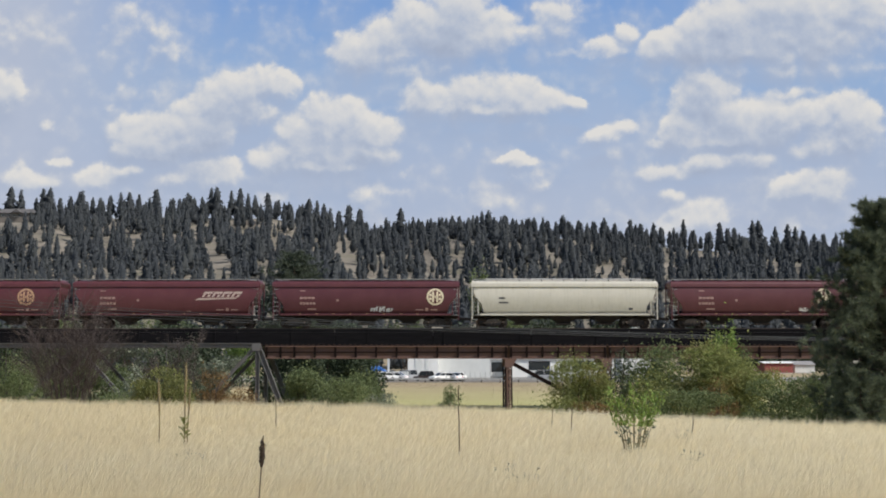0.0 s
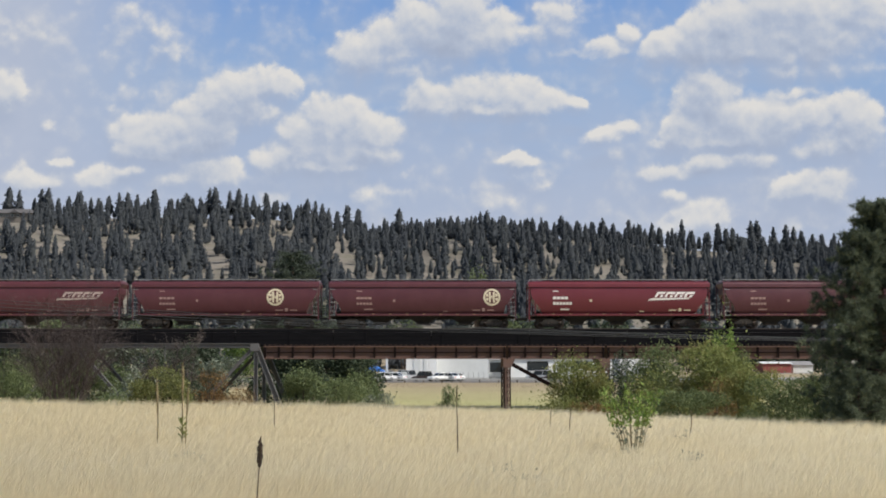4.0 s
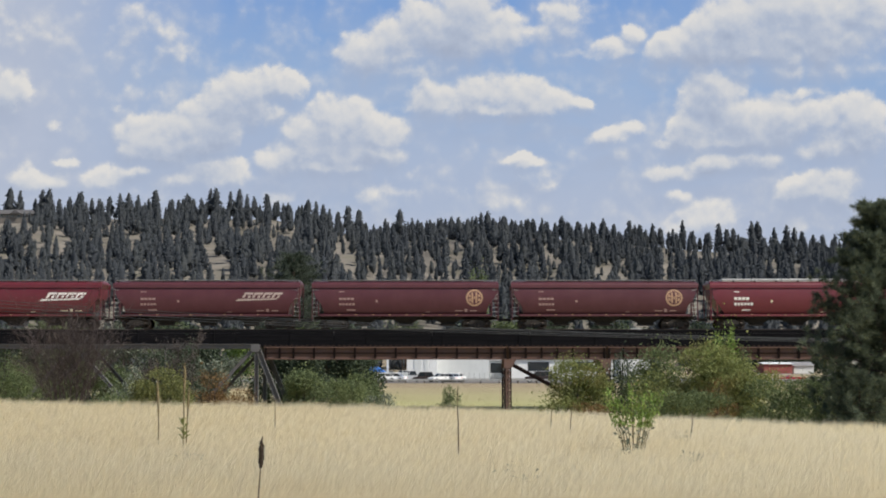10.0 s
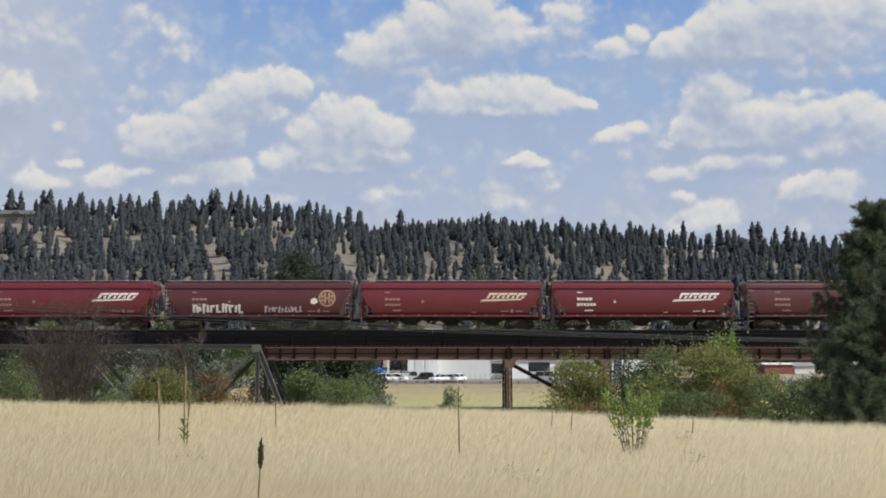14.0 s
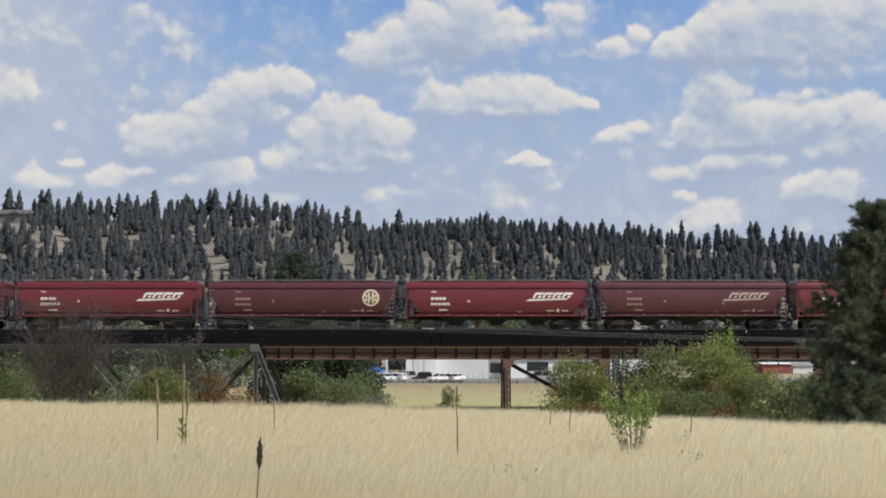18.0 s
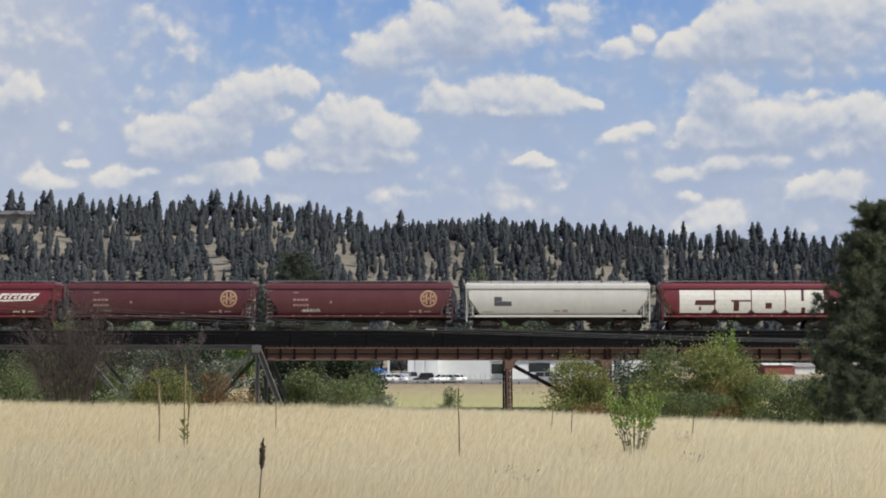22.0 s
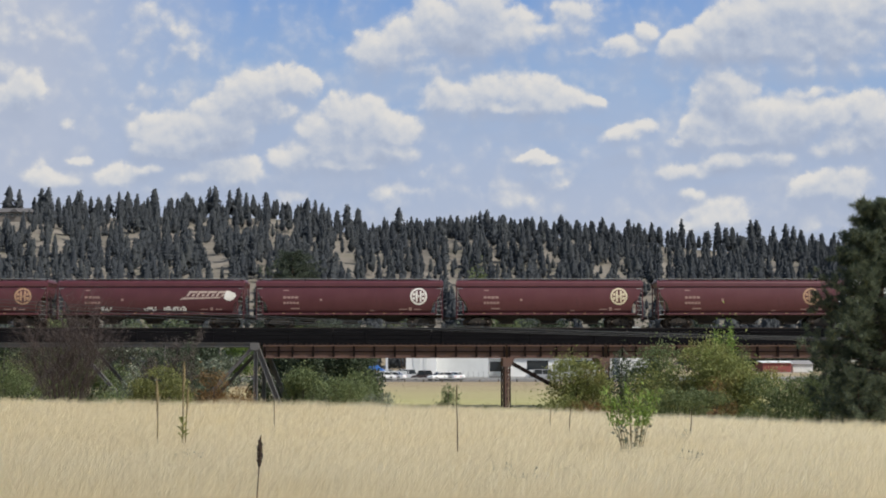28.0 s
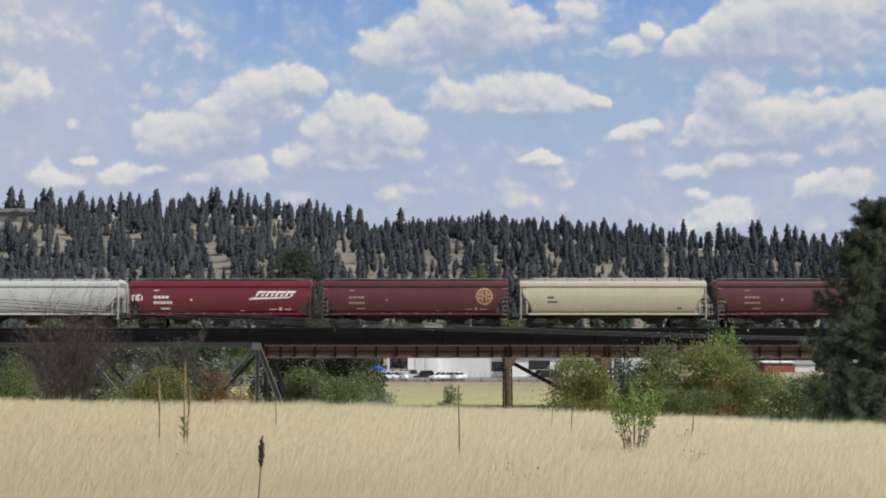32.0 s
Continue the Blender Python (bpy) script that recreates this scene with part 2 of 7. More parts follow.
def blade_material():
    k = Mat("dry_grass_blades", 0.75, 0, 0.2)
    isl = k.rand(True)
    col = k.ramp(isl, [(0.0, (0.70, 0.63, 0.44)), (0.30, (0.74, 0.67, 0.48)), (0.75, (0.78, 0.72, 0.54)), (1.0, (0.82, 0.77, 0.61))])
    patch = k.noise(0.22, 4, 0.6)
    tuft = k.noise(1.1, 3, 0.6)
    col = k.mix(k.math('MULTIPLY', k.math('SUBTRACT', tuft, 0.48, True), 1.2, True), col, (0.67, 0.555, 0.325))
    col = k.mix(k.math('MULTIPLY', k.math('SUBTRACT', patch, 0.45, True), 1.2), col, (0.72, 0.62, 0.39))
    # blades grade paler towards the right of the field, browner towards the left
    along = k.n("ShaderNodeSeparateXYZ")
    k.link(k.coords(), along.inputs[0])
    side = k.math('ADD', k.math('MULTIPLY', along.outputs[0], 0.055), 0.5, True)
    col = k.mix(k.math('MULTIPLY', side, 0.32), col, (0.94, 0.89, 0.72))
    col = k.mix(k.math('MULTIPLY', k.math('SUBTRACT', 1.0, side), 0.30), col, (0.64, 0.55, 0.37))
    # ranker, more golden stand on the near side of the field
    rank = k.math('MULTIPLY', k.math('SUBTRACT', 18.5, along.outputs[1]), 0.09, True)
    col = k.mix(k.math('MULTIPLY', rank, 0.55), col, (0.74, 0.60, 0.33))
    k.color(col)
    tr = k.n("ShaderNodeBsdfTranslucent")
    k.link(col, tr.inputs[0])
    mx = k.n("ShaderNodeMixShader")
    mx.inputs[0].default_value = 0.60
    k.link(k.bsdf.outputs[0], mx.inputs[1])
    k.link(tr.outputs[0], mx.inputs[2])
    k.link(mx.outputs[0], k.nt.nodes["Material Output"].inputs[0])
    return k.m


GROUND = ground_material()
BLADES = blade_material()
MEADOW = meadow_material()
MAROON = car_paint("faded_maroon_paint", (0.066, 0.0165, 0.0232), (0.085, 0.0225, 0.0285), (0.044, 0.0165, 0.0190))
RED = car_paint("fresh_maroon_paint", (0.1035, 0.0149, 0.0225), (0.1305, 0.0198, 0.0288), (0.0720, 0.0162, 0.0207), 0.36, 0.15)
TAN = car_paint("aged_cream_paint", (0.3780, 0.3375, 0.2565), (0.4410, 0.3960, 0.3060), (0.3060, 0.2610, 0.1800), 0.5)
PALE = car_paint("pale_cream_paint", (0.4050, 0.3870, 0.3375), (0.4590, 0.4410, 0.3870), (0.2970, 0.2610, 0.1980), 0.5)
WHITE = car_paint("pale_grey_paint", (0.4140, 0.4005, 0.3870), (0.4680, 0.4545, 0.4365), (0.3240, 0.3060, 0.2790), 0.45)
GREYCAR = car_paint("light_grey_paint", (0.3870, 0.4005, 0.4005), (0.4410, 0.4500, 0.4455), (0.3600, 0.3510, 0.3240), 0.45)
UNDER = mottled("grimy_black_steel", (0.016, 0.014, 0.013), (0.05, 0.042, 0.036), 2.0, 15, 0.75, 0.2)
WHEEL = mottled("worn_wheel_steel", (0.03, 0.024, 0.02), (0.11, 0.085, 0.07), 3.0, 20, 0.55, 0.7)
GALV = mottled("galvanised_steel", (0.28, 0.29, 0.29), (0.48, 0.48, 0.47), 2.0, 18, 0.5, 0.5)
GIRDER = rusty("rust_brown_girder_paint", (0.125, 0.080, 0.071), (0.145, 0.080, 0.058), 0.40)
# Girder steel with the shade of its stiffeners put into a near-black colour.
GIRDER_SHADED = rusty("shaded_girder_steel", (0.010, 0.007, 0.007), (0.018, 0.011, 0.010), 0.4, 0.95, 0.04)
TRUSS = rusty("grey_truss_paint", (0.112, 0.112, 0.118), (0.13, 0.10, 0.085), 0.05)
# Near-black timber, faintly blue and almost without gloss.
TIMBER = mottled("near_black_timber", (0.005, 0.005, 0.006), (0.012, 0.0115, 0.013), 1.5, 22, 0.98, 0, 0.03, 0.5, (0.4, 3, 3))
TIE = mottled("weathered_tie", (0.025, 0.018, 0.015), (0.085, 0.056, 0.042), 1.5, 22, 0.9, 0, 0.2, 0.5)
BEAM = mottled("dark_beam_end", (0.018, 0.012, 0.010), (0.045, 0.030, 0.024), 1.5, 22, 0.9, 0, 0.15, 0.5)
RAIL = mottled("rail_steel", (0.06, 0.045, 0.038), (0.16, 0.12, 0.10), 2.0, 20, 0.45, 0.7)
BALLAST = mottled("grey_ballast", (0.09, 0.085, 0.08), (0.24, 0.225, 0.21), 3.0, 25, 0.95, 0, 0.2, 0.8)
CABLE = mottled("weathered_cable", (0.035, 0.038, 0.042), (0.075, 0.078, 0.082), 2, 20, 0.6, 0.2)
CONCRETE = mottled("concrete", (0.26, 0.25, 0.23), (0.40, 0.39, 0.36), 1.0, 12, 0.9)
CREAM = mottled("cream_lettering_paint", (0.50, 0.44, 0.31), (0.64, 0.57, 0.42), 3.0, 20, 0.6)
GOLD = mottled("faded_gold_paint", (0.30, 0.18, 0.115), (0.41, 0.26, 0.165), 3.0, 20, 0.6)
LETTER = mottled("white_lettering_paint", (0.56, 0.54, 0.51), (0.74, 0.72, 0.69), 3.0, 20, 0.6)
DULL = mottled("dull_lettering_paint", (0.25, 0.15, 0.14), (0.34, 0.23, 0.21), 3.0, 20, 0.6)
WORN = mottled("worn_emblem_paint", (0.30, 0.235, 0.205), (0.42, 0.345, 0.31), 3.0, 20, 0.6)
INK = mottled("dark_stencil_paint", (0.05, 0.05, 0.06), (0.10, 0.10, 0.11), 3.0, 20, 0.6)
SPRAY_BLUE = mottled("blue_spray_paint", (0.10, 0.20, 0.42), (0.20, 0.34, 0.58), 3.0, 20, 0.6)
SPRAY_SILVER = mottled("silver_spray_paint", (0.40, 0.42, 0.43), (0.60, 0.61, 0.61), 3.0, 20, 0.5)
SPRAY_LILAC = mottled("pale_lilac_spray_paint", (0.40, 0.34, 0.40), (0.52, 0.45, 0.50), 3.0, 20, 0.6)
BARK = mottled("brown_bark", (0.05, 0.035, 0.025), (0.15, 0.105, 0.075), 6.0, 30, 0.95, 0, 0.1, 0.8, (1, 1, 0.3))
GREY_BARK = mottled("grey_twigs", (0.036, 0.028, 0.028), (0.085, 0.069, 0.066), 6.0, 30, 0.95, 0, 0.1, 0.5)
# Distant haze is put into the needle colour as a blue-grey tint.
PINE_HAZED = leafy("hazed_pine_needles", (0.058, 0.066, 0.079), (0.075, 0.084, 0.093), (0.098, 0.106, 0.107), None, 0.95, 0.4)
PINE_NEAR = leafy("pine_needles", (0.064, 0.082, 0.057), (0.106, 0.130, 0.083), (0.172, 0.196, 0.126), None, 0.75, 0.35)
PINE_BLUE = leafy("dark_pine_needles", (0.042, 0.056, 0.042), (0.062, 0.080, 0.056), (0.092, 0.111, 0.076), None, 0.75, 0.1)
LEAF_OLIVE = leafy("olive_leaves", (0.140, 0.166, 0.058), (0.208, 0.234, 0.080), (0.275, 0.292, 0.104), (0.275, 0.185, 0.080))
LEAF_GREEN = leafy("green_leaves", (0.088, 0.118, 0.052), (0.136, 0.171, 0.074), (0.195, 0.228, 0.104))
LEAF_BRIGHT = leafy("bright_young_leaves", (0.105, 0.168, 0.037), (0.190, 0.278, 0.064), (0.300, 0.400, 0.112), None, 0.6, 0.35)
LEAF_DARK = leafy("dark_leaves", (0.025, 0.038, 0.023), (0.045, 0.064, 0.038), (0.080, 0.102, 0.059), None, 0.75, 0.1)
LEAF_SILVER = leafy("silvery_willow_leaves", (0.090, 0.110, 0.076), (0.156, 0.183, 0.132), (0.280, 0.305, 0.240), None, 0.6, 0.2)
LEAF_YELLOW = leafy("yellowing_leaves", (0.110, 0.126, 0.046), (0.170, 0.186, 0.068), (0.235, 0.238, 0.095))
LEAF_RUST = leafy("rust_orange_leaves", (0.110, 0.066, 0.030), (0.190, 0.110, 0.048), (0.255, 0.170, 0.068), (0.106, 0.097, 0.035))
LEAF_PURPLE = leafy("dead_twig_leaves", (0.050, 0.042, 0.041), (0.082, 0.068, 0.065), (0.113, 0.096, 0.086), None, 0.8, 0.1)
SEED_DARK = mottled("dark_seed_head", (0.018, 0.013, 0.010), (0.055, 0.038, 0.027), 20, 60, 0.95)
STALK = mottled("straw_brown_stalk", (0.11, 0.088, 0.045), (0.21, 0.17, 0.095), 10, 40, 0.9)
STALK_DARK = mottled("dark_brown_stalk", (0.055, 0.04, 0.024), (0.12, 0.09, 0.055), 10, 40, 0.9)
WALL_WHITE = mottled("white_metal_cladding", (0.66, 0.66, 0.64), (0.76, 0.76, 0.75), 0.5, 8, 0.6)
WALL_GREY = mottled("pale_grey_cladding", (0.5290, 0.5405, 0.5290), (0.6440, 0.6555, 0.6440), 0.5, 8, 0.6)
WALL_RED = mottled("red_barn_cladding", (0.20, 0.055, 0.050), (0.28, 0.085, 0.075), 0.5, 8, 0.7)
WALL_BEIGE = mottled("beige_siding", (0.34, 0.32, 0.29), (0.44, 0.42, 0.38), 0.5, 8, 0.7)
ROOF_GREY = mottled("grey_shingle_roof", (0.17, 0.165, 0.165), (0.27, 0.26, 0.26), 0.8, 8, 0.9)
ROOF_DARK = mottled("dark_shingle_roof", (0.075, 0.072, 0.075), (0.125, 0.12, 0.12), 0.8, 8, 0.95)
WALL_BROWN = mottled("brown_siding", (0.12, 0.105, 0.09), (0.19, 0.17, 0.15), 0.5, 8, 0.8)
DARK_GLASS = Mat("dark_window_glass", 0.12, 0.0, 0.5).color((0.02, 0.026, 0.032)).m
ASPHALT = mottled("asphalt", (0.075, 0.073, 0.07), (0.14, 0.135, 0.13), 0.6, 14, 0.95)
CAR_WHITE = Mat("white_car_enamel", 0.3, 0, 0.5).color((0.78, 0.78, 0.77)).m
CAR_DARK = Mat("dark_brown_car_enamel", 0.3, 0, 0.5).color((0.035, 0.022, 0.022)).m
CAR_RED = Mat("red_car_enamel", 0.3, 0, 0.5).color((0.36, 0.012, 0.03)).m
CAR_YELLOW = Mat("amber_car_enamel", 0.3, 0, 0.5).color((0.62, 0.30, 0.015)).m
CAR_SILVER = Mat("silver_car_enamel", 0.3, 0.4, 0.5).color((0.42, 0.43, 0.45)).m
TYRE = Mat("rubber_tyre", 0.85, 0, 0.2).color((0.02, 0.02, 0.02)).m
TARP = mottled("blue_tarpaulin", (0.03, 0.12, 0.42), (0.06, 0.20, 0.55), 2, 12, 0.5)


# ---- the sky with its cumulus, a sheet far beyond the hills ----
def density_group():
    """How much cloud there is at a point of the sheet; one soft mound for each billow."""
    g = bpy.data.node_groups.new("cloud_density", 'ShaderNodeTree')
    g.interface.new_socket("Point", in_out='INPUT', socket_type='NodeSocketVector')
    g.interface.new_socket("Amount", in_out='OUTPUT', socket_type='NodeSocketFloat')
    gi, go = g.nodes.new("NodeGroupInput"), g.nodes.new("NodeGroupOutput")

    def math_node(op, a, b=0.0, c=None):
        m = g.nodes.new("ShaderNodeMath")
        m.operation = op
        for i, v in enumerate((a, b) if c is None else (a, b, c)):
            if isinstance(v, (int, float)):
                m.inputs[i].default_value = v
            else:
                g.links.new(v, m.inputs[i])
        return m.outputs[0]

    def fbm(scale, detail, rough):
        t = g.nodes.new("ShaderNodeTexNoise")
        t.inputs["Scale"].default_value, t.inputs["Detail"].default_value, t.inputs["Roughness"].default_value = scale, detail, rough
        g.links.new(gi.outputs[0], t.inputs["Vector"])
        return t

    warp = fbm(7.0, 5, 0.62)
    sub = g.nodes.new("ShaderNodeVectorMath")
    sub.operation = 'MULTIPLY_ADD'
    sub.inputs[1].default_value = (0.09, 0.0, 0.09)
    sub.inputs[2].default_value = (-0.045, 0.0, -0.045)
    g.links.new(warp.outputs["Color"], sub.inputs[0])
    add = g.nodes.new("ShaderNodeVectorMath")
    g.links.new(gi.outputs[0], add.inputs[0])
    g.links.new(sub.outputs[0], add.inputs[1])
    heap = None

    def billow(x, z, rx, rz, w=1.0):
        nonlocal heap
        m = g.nodes.new("ShaderNodeVectorMath")
        m.operation = 'MULTIPLY_ADD'
        m.inputs[1].default_value = (1 / rx, 0.0, 1 / rz)
        m.inputs[2].default_value = (-x / rx, 0.0, -z / rz)
        g.links.new(add.outputs[0], m.inputs[0])
        ln = g.nodes.new("ShaderNodeVectorMath")
        ln.operation = 'DOT_PRODUCT'
        g.links.new(m.outputs[0], ln.inputs[0])
        g.links.new(m.outputs[0], ln.inputs[1])
        d = math_node('MULTIPLY_ADD', ln.outputs["Value"], -0.5 * w, w)
        d = math_node('MAXIMUM', d, 0.0)
        heap = d if heap is None else math_node('SMOOTH_MAX', heap, d, 0.25)

    billow(-0.263, 1.082, 0.097, 0.079)
    billow(-0.144, 1.124, 0.121, 0.098)
    billow(-0.025, 1.185, 0.145, 0.111)
    billow(0.095, 1.216, 0.145, 0.111)
    billow(0.184, 1.175, 0.109, 0.086)
    billow(0.075, 1.130, 0.181, 0.069)
    billow(-0.144, 1.029, 0.206, 0.044, 0.55)
    billow(0.442, 1.222, 0.077, 0.093, 0.70)
    billow(0.392, 1.152, 0.068, 0.049, 0.50)
    billow(0.283, 1.149, 0.085, 0.029, 0.40)
    billow(0.670, 1.136, 0.053, 0.039, 0.85)
    billow(0.611, 1.097, 0.077, 0.039, 0.85)
    billow(0.509, 1.069, 0.085, 0.022, 0.50)
    billow(0.791, 1.086, 0.077, 0.054)
    billow(0.917, 1.158, 0.063, 0.064)
    billow(0.897, 1.095, 0.133, 0.069)
    billow(1.031, 1.183, 0.109, 0.103)
    billow(1.144, 1.188, 0.145, 0.123)
    billow(1.141, 1.099, 0.193, 0.084)
    billow(1.272, 1.172, 0.145, 0.123)
    billow(1.325, 1.100, 0.145, 0.086)
    billow(1.435, 1.172, 0.121, 0.111)
    billow(1.010, 1.066, 0.206, 0.044, 0.90)
    billow(1.064, 0.993, 0.459, 0.034, 0.50)
    billow(-0.005, 0.922, 0.102, 0.064)
    billow(0.094, 0.932, 0.102, 0.064)
    billow(0.217, 0.946, 0.087, 0.069)
    billow(0.301, 0.935, 0.087, 0.066)
    billow(0.390, 0.906, 0.087, 0.049)
    billow(0.478, 0.896, 0.053, 0.029, 0.80)
    billow(0.183, 0.883, 0.290, 0.027, 0.90)
    billow(0.897, 0.939, 0.063, 0.059)
    billow(0.950, 0.937, 0.087, 0.054)
    billow(1.011, 0.935, 0.063, 0.044, 0.80)
    billow(0.868, 0.791, 0.063, 0.074)
    billow(0.880, 0.856, 0.058, 0.084, 0.95)
    billow(0.944, 0.815, 0.116, 0.103)
    billow(1.041, 0.812, 0.106, 0.098)
    billow(1.127, 0.837, 0.111, 0.088)
    billow(1.193, 0.827, 0.082, 0.059)
    billow(1.133, 0.778, 0.111, 0.059)
    billow(0.984, 0.749, 0.206, 0.029)
    billow(1.192, 0.917, 0.145, 0.020, 0.60)
    billow(1.300, 0.846, 0.087, 0.049)
    billow(1.390, 0.862, 0.087, 0.064)
    billow(1.428, 0.812, 0.087, 0.079)
    billow(1.369, 0.756, 0.133, 0.054, 0.75)
    billow(1.296, 0.720, 0.092, 0.037, 0.80)
    billow(0.580, 0.783, 0.087, 0.032, 0.85)
    billow(0.661, 0.805, 0.053, 0.027, 0.80)
    billow(0.812, 0.652, 0.097, 0.032, 0.80)
    billow(0.945, 0.673, 0.116, 0.034, 0.90)
    billow(1.076, 0.685, 0.097, 0.034, 0.80)
    billow(1.234, 0.586, 0.087, 0.044)
    billow(1.310, 0.594, 0.077, 0.059)
    billow(1.201, 0.571, 0.053, 0.025, 0.90)
    billow(1.368, 0.615, 0.044, 0.039, 0.70)
    billow(0.922, 0.496, 0.102, 0.061, 0.85)
    billow(0.829, 0.556, 0.058, 0.029, 0.65)
    billow(0.856, 0.463, 0.097, 0.044, 0.80)
    billow(1.289, 0.463, 0.121, 0.034, 0.50)
    billow(0.290, 0.691, 0.077, 0.025, 0.85)
    billow(0.230, 0.582, 0.102, 0.064, 0.50)
    billow(0.352, 0.627, 0.068, 0.044, 0.55)
    billow(-0.593, 0.967, 0.087, 0.059)
    billow(-0.523, 0.964, 0.053, 0.059)
    billow(-0.703, 0.924, 0.111, 0.074)
    billow(-0.760, 0.863, 0.133, 0.064)
    billow(-0.650, 0.865, 0.102, 0.054)
    billow(-0.912, 0.788, 0.133, 0.066)
    billow(-1.012, 0.777, 0.097, 0.074)
    billow(-1.055, 0.725, 0.063, 0.039)
    billow(-0.817, 0.798, 0.133, 0.074)
    billow(-0.911, 0.751, 0.169, 0.044, 0.90)
    billow(-0.958, 0.716, 0.133, 0.029, 0.65)
    billow(-0.396, 0.869, 0.065, 0.061)
    billow(-0.321, 0.844, 0.097, 0.079)
    billow(-0.474, 0.789, 0.077, 0.066)
    billow(-0.219, 0.799, 0.102, 0.069)
    billow(-0.536, 0.714, 0.121, 0.054)
    billow(-0.376, 0.750, 0.160, 0.093)
    billow(-0.242, 0.727, 0.116, 0.044)
    billow(-0.408, 0.676, 0.181, 0.022, 0.90)
    billow(-1.444, 0.927, 0.063, 0.059, 0.95)
    billow(-1.493, 0.886, 0.077, 0.057, 0.90)
    billow(-1.513, 0.972, 0.097, 0.044, 0.55)
    billow(-1.396, 0.626, 0.053, 0.049, 0.90)
    billow(-1.339, 0.608, 0.068, 0.029, 0.60)
    billow(-1.124, 0.637, 0.077, 0.044, 0.90)
    billow(-1.050, 0.647, 0.058, 0.029, 0.80)
    billow(-0.763, 0.645, 0.111, 0.054, 0.90)
    billow(-0.705, 0.674, 0.063, 0.034, 0.85)
    billow(-0.895, 0.619, 0.109, 0.027, 0.60)
    billow(-1.311, 0.795, 0.027, 0.020, 0.60)
    billow(-1.263, 0.676, 0.041, 0.015, 0.60)
    billow(-1.111, 0.873, 0.034, 0.017, 0.50)
    billow(-0.094, 0.662, 0.029, 0.034, 0.50)
    billow(0.621, 0.691, 0.039, 0.044, 0.45)
    billow(-0.241, 0.582, 0.058, 0.029, 0.60)
    billow(-0.554, 0.567, 0.060, 0.025, 0.50)
    billow(-1.500, 1.129, 0.145, 0.098, 0.48)
    billow(-1.076, 1.151, 0.109, 0.135, 0.48)
    billow(-0.962, 1.136, 0.068, 0.054, 0.52)
    billow(-0.904, 1.074, 0.087, 0.044, 0.52)
    billow(-1.053, 0.969, 0.145, 0.111, 0.40)
    billow(-1.355, 1.098, 0.097, 0.074, 0.35)
    billow(-0.143, 0.592, 0.097, 0.025, 0.40)
    billow(0.093, 0.592, 0.073, 0.029, 0.40)
    heap = math_node('SMOOTH_MIN', heap, 1.0, 0.3)
    ragged = fbm(7.5, 9, 0.60)
    cells = g.nodes.new("ShaderNodeTexVoronoi")
    cells.feature = 'SMOOTH_F1'
    cells.inputs["Scale"].default_value = 12.0
    cells.inputs["Detail"].default_value = 1.0
    cells.inputs["Roughness"].default_value = 0.55
    cells.inputs["Smoothness"].default_value = 0.6
    g.links.new(add.outputs[0], cells.inputs["Vector"])
    knobs = math_node('MULTIPLY_ADD', cells.outputs["Distance"], -0.42, 0.20)
    extra = math_node('MULTIPLY_ADD', ragged.outputs["Fac"], 1.15, -0.56)
    body = math_node('MINIMUM', math_node('MULTIPLY_ADD', heap, 2.2, 0.12), 1.0)
    rough = math_node('MULTIPLY', math_node('ADD', extra, knobs), body)
    g.links.new(math_node('ADD', heap, rough), go.inputs[0])
    return g


